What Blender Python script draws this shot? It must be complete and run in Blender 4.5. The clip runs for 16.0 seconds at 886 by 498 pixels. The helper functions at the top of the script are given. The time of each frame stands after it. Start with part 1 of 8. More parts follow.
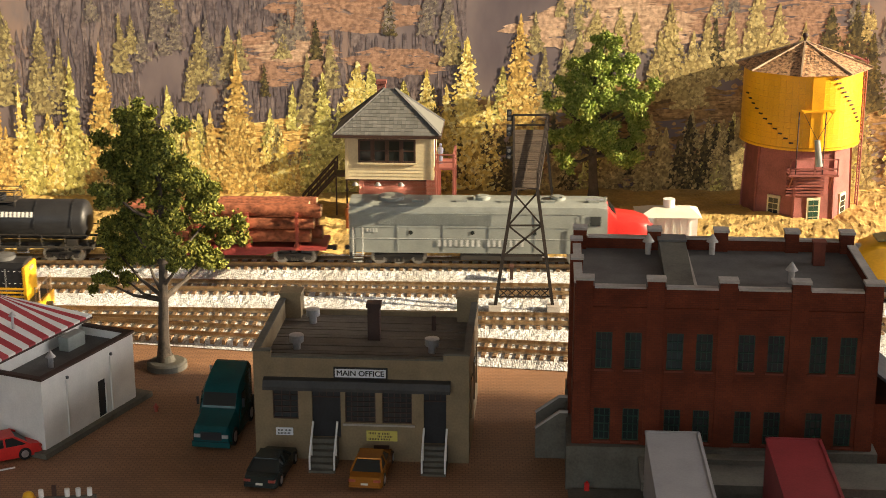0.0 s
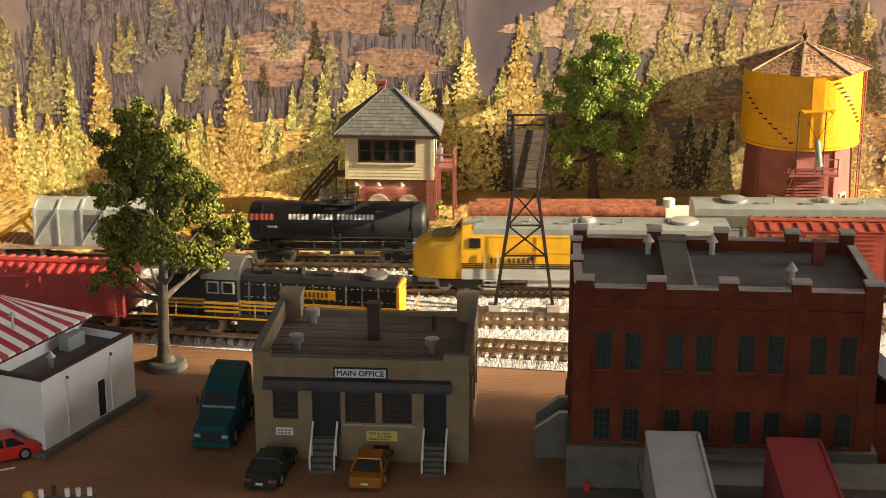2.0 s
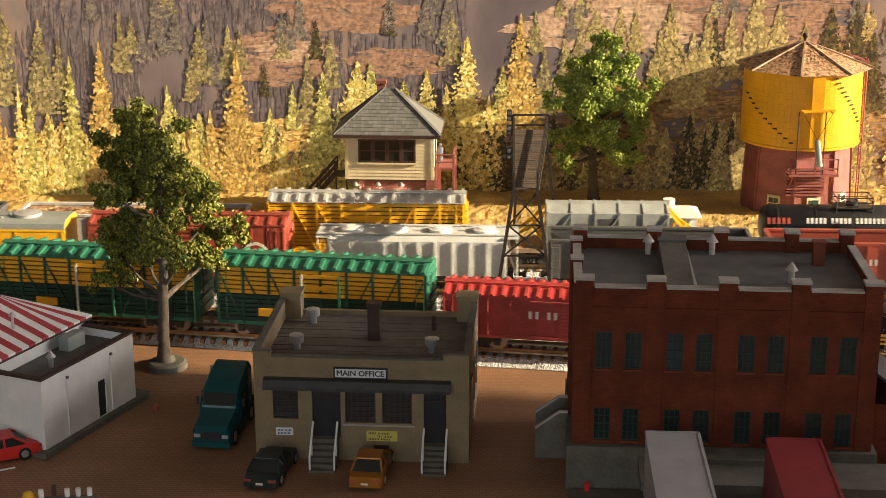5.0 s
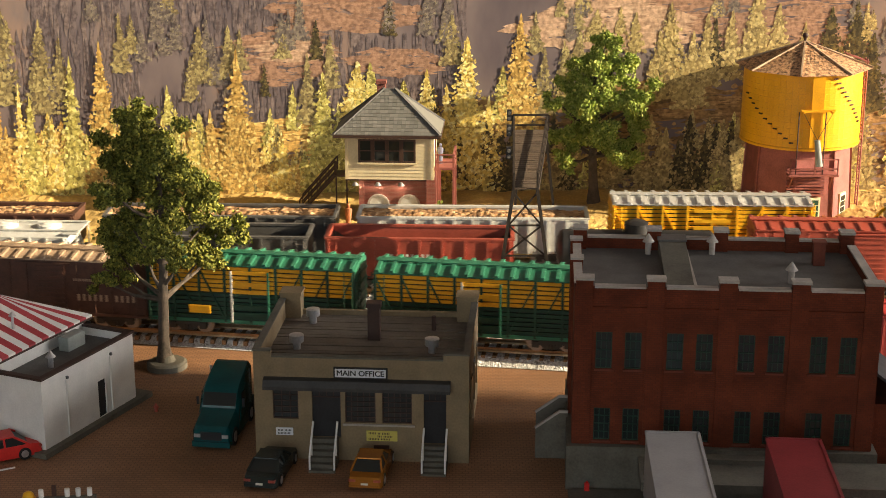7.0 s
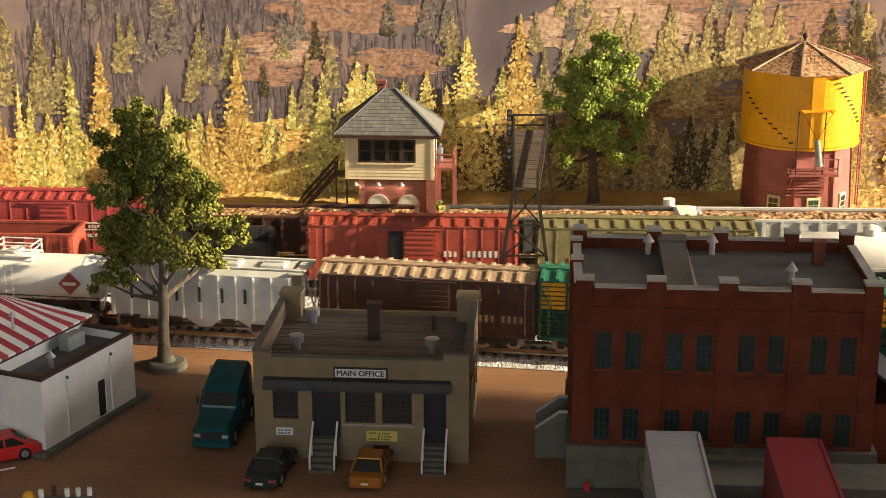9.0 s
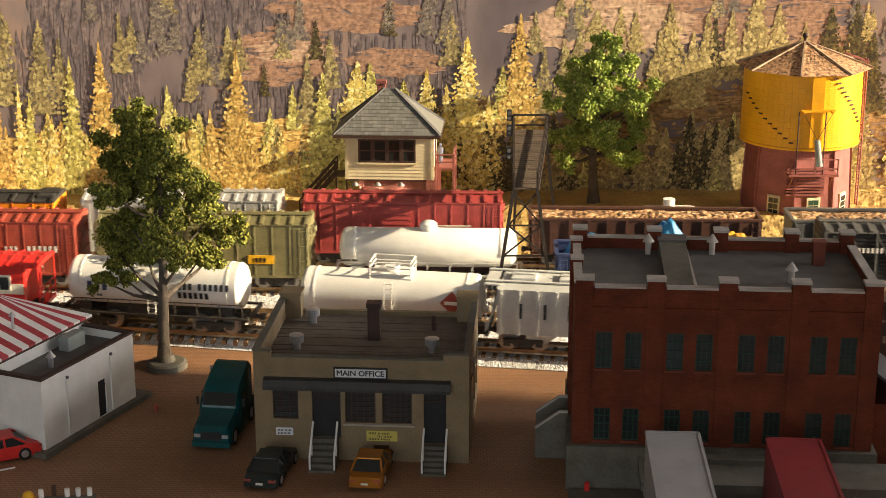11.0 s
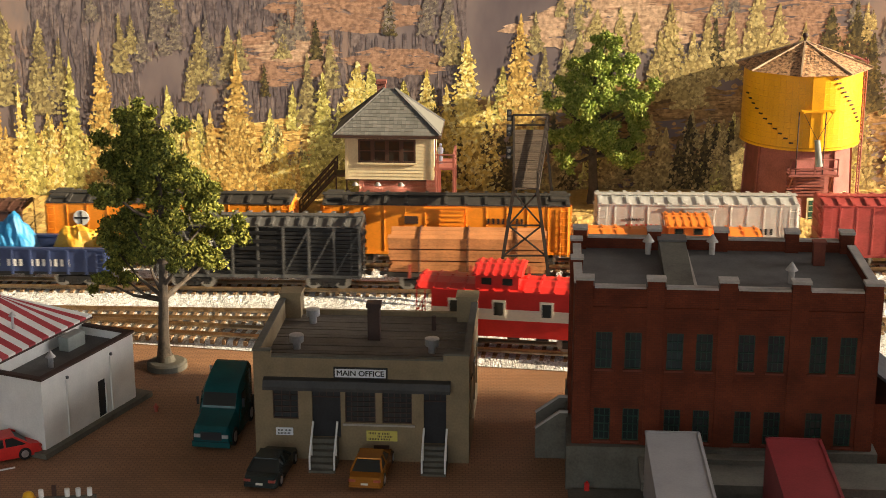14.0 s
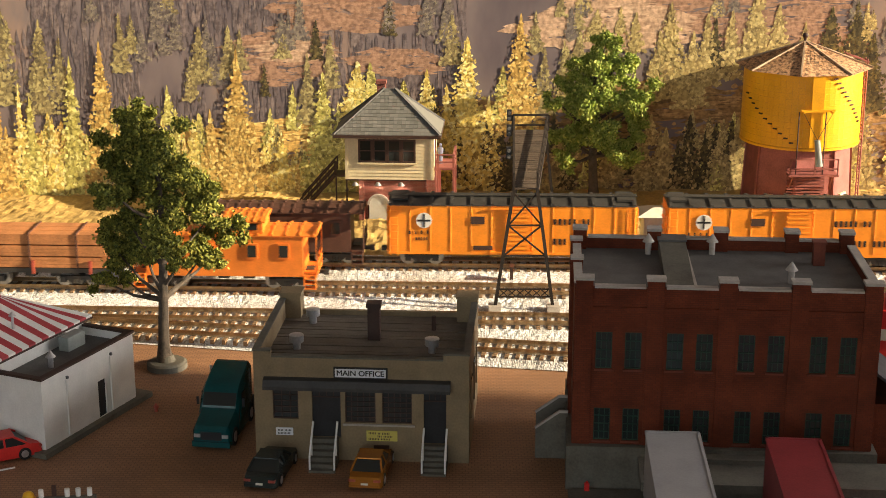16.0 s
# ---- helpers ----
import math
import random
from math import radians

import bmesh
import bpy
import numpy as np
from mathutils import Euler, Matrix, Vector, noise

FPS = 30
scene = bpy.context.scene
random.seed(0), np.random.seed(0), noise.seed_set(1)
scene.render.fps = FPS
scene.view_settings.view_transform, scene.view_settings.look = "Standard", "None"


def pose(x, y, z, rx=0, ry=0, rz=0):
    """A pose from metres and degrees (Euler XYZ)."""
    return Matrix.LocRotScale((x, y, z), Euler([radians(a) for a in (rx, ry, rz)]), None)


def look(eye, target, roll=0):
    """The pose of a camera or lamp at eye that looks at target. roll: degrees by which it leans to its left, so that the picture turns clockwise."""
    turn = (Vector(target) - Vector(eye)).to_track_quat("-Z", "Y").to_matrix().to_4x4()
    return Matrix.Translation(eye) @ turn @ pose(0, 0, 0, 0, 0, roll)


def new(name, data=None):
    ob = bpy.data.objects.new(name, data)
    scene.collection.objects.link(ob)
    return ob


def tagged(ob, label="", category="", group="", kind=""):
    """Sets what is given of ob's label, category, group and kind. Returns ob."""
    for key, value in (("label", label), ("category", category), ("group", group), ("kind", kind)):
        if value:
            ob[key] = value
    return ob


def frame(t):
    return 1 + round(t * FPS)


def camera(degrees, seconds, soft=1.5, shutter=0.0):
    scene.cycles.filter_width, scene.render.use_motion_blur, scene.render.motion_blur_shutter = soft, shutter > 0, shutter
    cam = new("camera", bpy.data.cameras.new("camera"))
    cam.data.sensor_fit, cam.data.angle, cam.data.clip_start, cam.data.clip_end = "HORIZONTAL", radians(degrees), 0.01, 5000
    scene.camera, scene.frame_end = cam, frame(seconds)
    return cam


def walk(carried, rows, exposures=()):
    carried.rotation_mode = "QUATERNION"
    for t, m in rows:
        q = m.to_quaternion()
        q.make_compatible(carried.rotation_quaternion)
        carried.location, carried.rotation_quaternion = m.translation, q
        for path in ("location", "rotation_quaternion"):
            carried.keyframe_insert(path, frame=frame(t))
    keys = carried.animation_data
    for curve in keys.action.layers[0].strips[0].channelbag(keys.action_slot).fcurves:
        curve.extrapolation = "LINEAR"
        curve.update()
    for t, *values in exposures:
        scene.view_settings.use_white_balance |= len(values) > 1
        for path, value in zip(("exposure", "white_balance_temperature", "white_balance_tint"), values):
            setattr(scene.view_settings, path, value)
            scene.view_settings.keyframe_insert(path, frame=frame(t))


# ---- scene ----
cam = camera(31.8, 16.0, soft=0.9, shutter=0.3)
EYE = pose(0, 0, 0.349, 90 - 16.7, 0, 0)
walk(cam, [(0.0, EYE), (16.0, EYE)])

# ---- world, sun, exposure ----
SUN_EL = 18.9
SUN_DIR = Vector((-0.9818 * math.cos(radians(SUN_EL)), 0.1900 * math.cos(radians(SUN_EL)), -math.sin(radians(SUN_EL))))
world = bpy.data.worlds.new("world")
scene.world = world
world.use_nodes = True
wn = world.node_tree.nodes
sky = wn.new("ShaderNodeTexSky")
sky.sky_type = "NISHITA"
sky.sun_disc = False
sky.sun_elevation = radians(SUN_EL)
sky.sun_rotation = math.atan2(-SUN_DIR.x, -SUN_DIR.y)
wn["Background"].inputs["Strength"].default_value = 0.12
world.node_tree.links.new(sky.outputs[0], wn["Background"].inputs["Color"])
sun = new("sun", bpy.data.lights.new("sun", "SUN"))
sun.data.energy = 5.6
sun.data.angle = radians(0.5)
sun.data.color = (1.0, 0.80, 0.52)
sun.matrix_world = look((2, -0.5, 1.0), Vector((2, -0.5, 1.0)) + SUN_DIR)
# added fill lamp, unseen behind the viewer, in place of sky light
win = new("added_fill", bpy.data.lights.new("added_fill", "AREA"))
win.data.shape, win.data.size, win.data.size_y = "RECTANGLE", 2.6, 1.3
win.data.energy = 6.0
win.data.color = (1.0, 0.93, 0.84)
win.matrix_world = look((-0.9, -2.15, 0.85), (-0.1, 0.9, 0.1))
side = new("side_window_skylight", bpy.data.lights.new("side_window_skylight", "AREA"))
side.data.shape, side.data.size, side.data.size_y = "RECTANGLE", 1.15, 1.25
side.data.energy = 19.0
side.data.color = (0.95, 0.96, 1.0)
side.matrix_world = look((2.96, 0.92, 0.80), (-0.2, 0.80, 0.25))
scene.view_settings.exposure = 1.28


# ---- materials ----
def nodes_of(name):
    m = bpy.data.materials.new(name)
    m.use_nodes = True
    nt = m.node_tree
    return m, nt, nt.nodes["Principled BSDF"]


def paint(name, col, rough=0.5, metal=0.0, var=0.18, scale=90.0, bump=0.12, fine=900.0, dirt=None, spec=0.4):
    """A worn, slightly uneven surface: broad stains, fine grain and a little relief."""
    m, nt, b = nodes_of(name)
    L = nt.links.new
    co = nt.nodes.new("ShaderNodeTexCoord")
    n1 = nt.nodes.new("ShaderNodeTexNoise")
    n1.inputs["Scale"].default_value, n1.inputs["Detail"].default_value = scale, 5
    n2 = nt.nodes.new("ShaderNodeTexNoise")
    n2.inputs["Scale"].default_value, n2.inputs["Detail"].default_value = fine, 3
    L(co.outputs["Object"], n1.inputs["Vector"])
    L(co.outputs["Object"], n2.inputs["Vector"])
    mx = nt.nodes.new("ShaderNodeMix")
    mx.data_type = "FLOAT"
    mx.inputs["Factor"].default_value = 0.4
    L(n1.outputs["Fac"], mx.inputs["A"])
    L(n2.outputs["Fac"], mx.inputs["B"])
    rp = nt.nodes.new("ShaderNodeValToRGB")
    d = dirt or tuple(c * (1 - 2 * var) for c in col)
    e = rp.color_ramp.elements
    e[0].position, e[0].color = 0.3, (*[min(1, c) for c in d], 1)
    e[1].position, e[1].color = 0.62, (*[min(1, c * (1 + 0.5 * var)) for c in col], 1)
    L(mx.outputs["Result"], rp.inputs["Fac"])
    L(rp.outputs["Color"], b.inputs["Base Color"])
    b.inputs["Roughness"].default_value, b.inputs["Metallic"].default_value = rough, metal
    b.inputs["Specular IOR Level"].default_value = spec
    bp = nt.nodes.new("ShaderNodeBump")
    bp.inputs["Strength"].default_value, bp.inputs["Distance"].default_value = bump, 0.0006
    L(n2.outputs["Fac"], bp.inputs["Height"])
    L(bp.outputs["Normal"], b.inputs["Normal"])
    return m


def random_ramp(name, cols, rough=0.8, per="island", noise_scale=0.0, bump=0.0, trans=0.0):
    """Colours picked piece by piece from a ramp, with grain over them."""
    m, nt, b = nodes_of(name)
    L = nt.links.new
    if per == "island":
        g = nt.nodes.new("ShaderNodeNewGeometry")
        src = g.outputs["Random Per Island"]
    else:
        g = nt.nodes.new("ShaderNodeObjectInfo")
        src = g.outputs["Random"]
    rp = nt.nodes.new("ShaderNodeValToRGB")
    rp.color_ramp.interpolation = "LINEAR"
    el = rp.color_ramp.elements
    while len(el) < len(cols):
        el.new(0.5)
    for i, c in enumerate(cols):
        el[i].position, el[i].color = i / (len(cols) - 1), (*c, 1)
    L(src, rp.inputs["Fac"])
    out = rp.outputs["Color"]
    if noise_scale:
        co = nt.nodes.new("ShaderNodeTexCoord")
        n = nt.nodes.new("ShaderNodeTexNoise")
        n.inputs["Scale"].default_value, n.inputs["Detail"].default_value = noise_scale, 6
        L(co.outputs["Object"], n.inputs["Vector"])
        r2 = nt.nodes.new("ShaderNodeValToRGB")
        r2.color_ramp.elements[0].position, r2.color_ramp.elements[0].color = 0.36, (0.25, 0.25, 0.27, 1)
        r2.color_ramp.elements[1].position, r2.color_ramp.elements[1].color = 0.62, (1.2, 1.2, 1.15, 1)
        L(n.outputs["Fac"], r2.inputs["Fac"])
        mu = nt.nodes.new("ShaderNodeMix")
        mu.data_type, mu.blend_type = "RGBA", "MULTIPLY"
        mu.inputs["Factor"].default_value = 1
        L(out, mu.inputs["A"])
        L(r2.outputs["Color"], mu.inputs["B"])
        out = mu.outputs["Result"]
        if bump:
            bp = nt.nodes.new("ShaderNodeBump")
            bp.inputs["Strength"].default_value, bp.inputs["Distance"].default_value = bump, 0.001
            L(n.outputs["Fac"], bp.inputs["Height"])
            L(bp.outputs["Normal"], b.inputs["Normal"])
    L(out, b.inputs["Base Color"])
    b.inputs["Roughness"].default_value = rough
    b.inputs["Specular IOR Level"].default_value = 0.25
    return m


def brick_paint(name, c1, c2, mortar, width, height, rough=0.8):
    """Fine moulded brickwork, too small to tell apart brick by brick."""
    m, nt, b = nodes_of(name)
    L = nt.links.new
    co = nt.nodes.new("ShaderNodeTexCoord")
    sp = nt.nodes.new("ShaderNodeSeparateXYZ")
    L(co.outputs["Object"], sp.inputs[0])
    ad = nt.nodes.new("ShaderNodeMath")
    L(sp.outputs["X"], ad.inputs[0])
    L(sp.outputs["Y"], ad.inputs[1])
    cb = nt.nodes.new("ShaderNodeCombineXYZ")
    L(ad.outputs[0], cb.inputs["X"])
    L(sp.outputs["Z"], cb.inputs["Y"])
    br = nt.nodes.new("ShaderNodeTexBrick")
    br.inputs["Scale"].default_value = 1.0
    br.inputs["Brick Width"].default_value, br.inputs["Row Height"].default_value = width, height
    br.inputs["Mortar Size"].default_value = height * 0.09
    br.inputs["Color1"].default_value, br.inputs["Color2"].default_value = (*c1, 1), (*c2, 1)
    br.inputs["Mortar"].default_value = (*mortar, 1)
    L(cb.outputs[0], br.inputs["Vector"])
    n = nt.nodes.new("ShaderNodeTexNoise")
    n.inputs["Scale"].default_value, n.inputs["Detail"].default_value = 70, 5
    L(co.outputs["Object"], n.inputs["Vector"])
    r2 = nt.nodes.new("ShaderNodeValToRGB")
    r2.color_ramp.elements[0].position, r2.color_ramp.elements[0].color = 0.3, (0.62, 0.6, 0.6, 1)
    r2.color_ramp.elements[1].position, r2.color_ramp.elements[1].color = 0.65, (1.1, 1.1, 1.1, 1)
    L(n.outputs["Fac"], r2.inputs["Fac"])
    mu = nt.nodes.new("ShaderNodeMix")
    mu.data_type, mu.blend_type = "RGBA", "MULTIPLY"
    mu.inputs["Factor"].default_value = 1
    L(br.outputs["Color"], mu.inputs["A"])
    L(r2.outputs["Color"], mu.inputs["B"])
    L(mu.outputs["Result"], b.inputs["Base Color"])
    b.inputs["Roughness"].default_value = rough
    b.inputs["Specular IOR Level"].default_value = 0.2
    bp = nt.nodes.new("ShaderNodeBump")
    bp.invert = True
    bp.inputs["Strength"].default_value, bp.inputs["Distance"].default_value = 0.4, 0.0004
    L(br.outputs["Fac"], bp.inputs["Height"])
    L(bp.outputs["Normal"], b.inputs["Normal"])
    return m


def stones(name, cols, scale, rough=0.9, bump=1.0):
    """Loose granules: cell by cell colour and relief."""
    m, nt, b = nodes_of(name)
    L = nt.links.new
    co = nt.nodes.new("ShaderNodeTexCoord")
    v = nt.nodes.new("ShaderNodeTexVoronoi")
    v.inputs["Scale"].default_value = scale
    L(co.outputs["Object"], v.inputs["Vector"])
    wh = nt.nodes.new("ShaderNodeSeparateColor")
    L(v.outputs["Color"], wh.inputs[0])
    rp = nt.nodes.new("ShaderNodeValToRGB")
    el = rp.color_ramp.elements
    while len(el) < len(cols):
        el.new(0.5)
    for i, c in enumerate(cols):
        el[i].position, el[i].color = i / (len(cols) - 1), (*c, 1)
    L(wh.outputs[0], rp.inputs["Fac"])
    n = nt.nodes.new("ShaderNodeTexNoise")
    n.inputs["Scale"].default_value, n.inputs["Detail"].default_value = 22, 4
    L(co.outputs["Object"], n.inputs["Vector"])
    r2 = nt.nodes.new("ShaderNodeValToRGB")
    r2.color_ramp.elements[0].position, r2.color_ramp.elements[0].color = 0.3, (0.72, 0.68, 0.62, 1)
    r2.color_ramp.elements[1].position, r2.color_ramp.elements[1].color = 0.6, (1, 1, 1, 1)
    L(n.outputs["Fac"], r2.inputs["Fac"])
    mu = nt.nodes.new("ShaderNodeMix")
    mu.data_type, mu.blend_type = "RGBA", "MULTIPLY"
    mu.inputs["Factor"].default_value = 1
    L(rp.outputs["Color"], mu.inputs["A"])
    L(r2.outputs["Color"], mu.inputs["B"])
    L(mu.outputs["Result"], b.inputs["Base Color"])
    b.inputs["Roughness"].default_value = rough
    bp = nt.nodes.new("ShaderNodeBump")
    bp.invert = True
    bp.inputs["Strength"].default_value, bp.inputs["Distance"].default_value = bump, 0.0012
    L(v.outputs["Distance"], bp.inputs["Height"])
    L(bp.outputs["Normal"], b.inputs["Normal"])
    return m


def glow(name, col, strength):
    m, nt, b = nodes_of(name)
    b.inputs["Emission Color"].default_value = (*col, 1)
    b.inputs["Emission Strength"].default_value = strength
    b.inputs["Base Color"].default_value = (*col, 1)
    return m


def glassy(name, col=(0.02, 0.025, 0.025), rough=0.08):
    m, nt, b = nodes_of(name)
    b.inputs["Base Color"].default_value = (*col, 1)
    b.inputs["Roughness"].default_value = rough
    b.inputs["Specular IOR Level"].default_value = 0.6
    return m


M_BLACK = paint("black_plastic", (0.018, 0.018, 0.02), 0.45, var=0.25)
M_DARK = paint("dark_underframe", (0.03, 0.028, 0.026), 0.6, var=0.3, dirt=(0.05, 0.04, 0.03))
M_STEEL = paint("wheel_steel", (0.35, 0.33, 0.3), 0.35, 0.9)
M_RAIL = paint("rail_brass", (0.42, 0.30, 0.17), 0.35, 0.85, dirt=(0.2, 0.13, 0.07))
M_TIE = random_ramp("tie_brown", [(0.10, 0.055, 0.03), (0.19, 0.11, 0.06), (0.26, 0.17, 0.10)], 0.8, noise_scale=500)
M_BALLAST = stones("ballast_stones", [(0.33, 0.33, 0.33), (0.58, 0.59, 0.60), (0.74, 0.76, 0.78), (0.82, 0.84, 0.87)], 820, bump=0.55)
M_GRAVEL = stones("gravel_load", [(0.09, 0.045, 0.022), (0.30, 0.16, 0.07), (0.46, 0.27, 0.12), (0.62, 0.43, 0.25)], 270)
M_COALDUST = stones("dark_load", [(0.03, 0.03, 0.03), (0.08, 0.07, 0.06)], 500)
M_GLASS = glassy("window_glass")
M_WHITE = paint("white_paint", (0.78, 0.77, 0.73), 0.4, var=0.07)
M_IVORY = paint("ivory_paint", (0.72, 0.68, 0.58), 0.45, var=0.08)
M_SILVER = paint("silver_paint", (0.62, 0.62, 0.6), 0.35, 0.4, var=0.1)
M_CHROME = paint("pale_metal", (0.6, 0.6, 0.6), 0.3, 0.7)
M_RED = paint("bright_red", (0.62, 0.03, 0.025), 0.35, var=0.12)
M_OXIDE = paint("oxide_red", (0.34, 0.07, 0.045), 0.5, var=0.2)
M_OXIDE2 = paint("rust_red", (0.34, 0.065, 0.04), 0.5, var=0.2)
M_MAROON = paint("maroon_red", (0.38, 0.06, 0.055), 0.5, var=0.2)
# brown darkened so the front-track boxcar's side reads as shaded
M_BROWN = paint("freight_brown", (0.09, 0.04, 0.027), 0.55, var=0.25)
M_TANROOF = paint("weathered_tan", (0.42, 0.30, 0.2), 0.6, var=0.25)
M_YELLOW = paint("railway_yellow", (0.85, 0.46, 0.02), 0.4, var=0.1)
M_AMBER = paint("amber_yellow", (0.80, 0.40, 0.015), 0.4, var=0.1)
M_ORANGE = paint("reefer_orange", (0.85, 0.28, 0.02), 0.42, var=0.1)
M_CABOR = paint("caboose_orange", (0.78, 0.22, 0.03), 0.45, var=0.12)
M_GREEN = paint("jade_green", (0.03, 0.165, 0.10), 0.45, var=0.15)
M_DKGREEN = paint("dark_green", (0.012, 0.055, 0.032), 0.5, var=0.25)
M_CANOPY = paint("canopy_red", (0.42, 0.05, 0.06), 0.5, var=0.12)
M_CRANE = paint("crane_grey", (0.36, 0.38, 0.36), 0.5, var=0.14)
M_OLIVE = paint("olive_drab", (0.21, 0.19, 0.09), 0.5, var=0.18)
M_GREY = paint("lark_grey", (0.26, 0.28, 0.26), 0.42, var=0.12)
M_DGREY = paint("dark_grey", (0.10, 0.10, 0.10), 0.5, var=0.2)
M_CHAR = paint("charcoal_roof", (0.045, 0.043, 0.04), 0.55, var=0.25)
M_COVER = paint("dull_red_cover", (0.45, 0.05, 0.045), 0.5, var=0.2)
M_LGREY = paint("light_grey", (0.55, 0.56, 0.54), 0.45, var=0.12)
M_BLUE = paint("tarp_blue", (0.03, 0.25, 0.55), 0.5, var=0.15)
M_NAVY = paint("navy_blue", (0.04, 0.06, 0.15), 0.45, var=0.2)
M_TARPY = paint("tarp_yellow", (0.62, 0.33, 0.03), 0.5, var=0.2)
M_WOOD = paint("lumber", (0.55, 0.23, 0.085), 0.7, var=0.25, scale=60)
M_LOG = paint("bark", (0.36, 0.12, 0.06), 0.9, var=0.4, scale=180, bump=0.8, fine=500)
M_LOGEND = paint("cut_log", (0.60, 0.36, 0.2), 0.8, var=0.2)
M_BRICK = brick_paint("moulded_brick", (0.175, 0.040, 0.016), (0.140, 0.031, 0.013), (0.10, 0.028, 0.015), 0.0026, 0.0011)
M_BRICKT = brick_paint("tower_brick", (0.30, 0.10, 0.08), (0.25, 0.08, 0.065), (0.3, 0.2, 0.17), 0.0026, 0.0011)
M_PILASTER = paint("brick_trim", (0.17, 0.042, 0.022), 0.75, var=0.2)
M_CONCRETE = paint("concrete", (0.125, 0.115, 0.092), 0.85, var=0.2)
M_COPING = paint("stone_coping", (0.42, 0.38, 0.34), 0.8, var=0.15)
M_TARROOF = paint("tar_roof", (0.115, 0.11, 0.105), 0.75, var=0.2)
M_STUCCO = paint("tan_stucco", (0.25, 0.185, 0.105), 0.75, var=0.15)
M_OFFROOF = paint("brown_roof_boards", (0.15, 0.125, 0.10), 0.7, var=0.2)
M_CREAM = paint("cream_siding", (0.66, 0.58, 0.38), 0.6, var=0.12)
M_TRIM = paint("brown_trim", (0.055, 0.028, 0.02), 0.6, var=0.2)
M_REDBARN = paint("barn_red", (0.30, 0.10, 0.085), 0.65, var=0.2)
M_SHINGLE = random_ramp("grey_shingle", [(0.125, 0.125, 0.115), (0.155, 0.155, 0.145), (0.19, 0.185, 0.175)], 0.8)
M_SHAKE = random_ramp("cedar_shake", [(0.35, 0.19, 0.10), (0.5, 0.29, 0.16), (0.62, 0.42, 0.27)], 0.8, noise_scale=400)
M_TANK = paint("tank_yellow", (0.78, 0.40, 0.012), 0.4, var=0.12, scale=45)
M_TEAL = paint("teal_truck", (0.002, 0.065, 0.07), 0.25, var=0.12)
M_GOLD = paint("gold_car", (0.50, 0.20, 0.03), 0.25, 0.5, var=0.1)
M_CARDARK = paint("dark_green_car", (0.03, 0.04, 0.038), 0.25, 0.3, var=0.1)
M_TIRE = paint("tyre_black", (0.015, 0.015, 0.015), 0.8)
M_BARK = paint("tree_bark", (0.095, 0.075, 0.058), 0.9, var=0.3, scale=200, bump=0.6)
M_LEAF = random_ramp("foliage", [(0.12, 0.17, 0.03), (0.21, 0.28, 0.05), (0.32, 0.39, 0.08), (0.44, 0.46, 0.13)], 0.8)
M_LEAF2 = random_ramp("foliage_olive", [(0.05, 0.062, 0.015), (0.125, 0.14, 0.027), (0.22, 0.23, 0.04), (0.36, 0.335, 0.065)], 0.8)
M_LAMP = glow("lamp_glow", (1.0, 0.85, 0.6), 45.0)
M_SIGNW = paint("sign_white", (0.75, 0.76, 0.78), 0.5, var=0.04)
M_SIGNY = paint("sign_yellow", (0.62, 0.52, 0.12), 0.5, var=0.05)
M_ASPH = paint("asphalt", (0.05, 0.05, 0.055), 0.85)
M_PLASTER = paint("room_plaster", (0.40, 0.36, 0.32), 0.9, scale=4, fine=60)
M_FLOOR = paint("room_carpet", (0.16, 0.12, 0.09), 0.95, scale=6, fine=300)


# ---- mesh helpers ----
def box(bm, x0, x1, y0, y1, z0, z1, bev=0.0):
    r = bmesh.ops.create_cube(bm, size=1.0, matrix=Matrix.Translation(((x0 + x1) / 2, (y0 + y1) / 2, (z0 + z1) / 2)) @ Matrix.Diagonal((abs(x1 - x0), abs(y1 - y0), abs(z1 - z0), 1)))
    if bev:
        es = list({e for v in r["verts"] for e in v.link_edges})
        bmesh.ops.bevel(bm, geom=es, offset=bev, segments=2, profile=0.5, affect="EDGES")


def rod(bm, a, b, r, seg=8, r2=None):
    a, b = Vector(a), Vector(b)
    d = b - a
    m = Matrix.Translation((a + b) / 2) @ d.to_track_quat("Z", "Y").to_matrix().to_4x4()
    bmesh.ops.create_cone(bm, cap_ends=True, segments=seg, radius1=r, radius2=r if r2 is None else r2, depth=d.length, matrix=m)


def beam(bm, a, b, w, h=None):
    a, b = Vector(a), Vector(b)
    d = b - a
    m = Matrix.Translation((a + b) / 2) @ d.to_track_quat("Z", "Y").to_matrix().to_4x4() @ Matrix.Diagonal((w, h or w, d.length, 1))
    bmesh.ops.create_cube(bm, size=1.0, matrix=m)


def prism(bm, prof, x0, x1, axis="x"):
    """Extrude a closed outline of (u, z) along x (or along y)."""
    P = (lambda u, z, s: (s, u, z)) if axis == "x" else (lambda u, z, s: (u, s, z))
    a = [bm.verts.new(P(u, z, x0)) for u, z in prof]
    b = [bm.verts.new(P(u, z, x1)) for u, z in prof]
    n = len(prof)
    for i in range(n):
        bm.faces.new((a[i], a[(i + 1) % n], b[(i + 1) % n], b[i]))
    bm.faces.new(a[::-1])
    bm.faces.new(b)


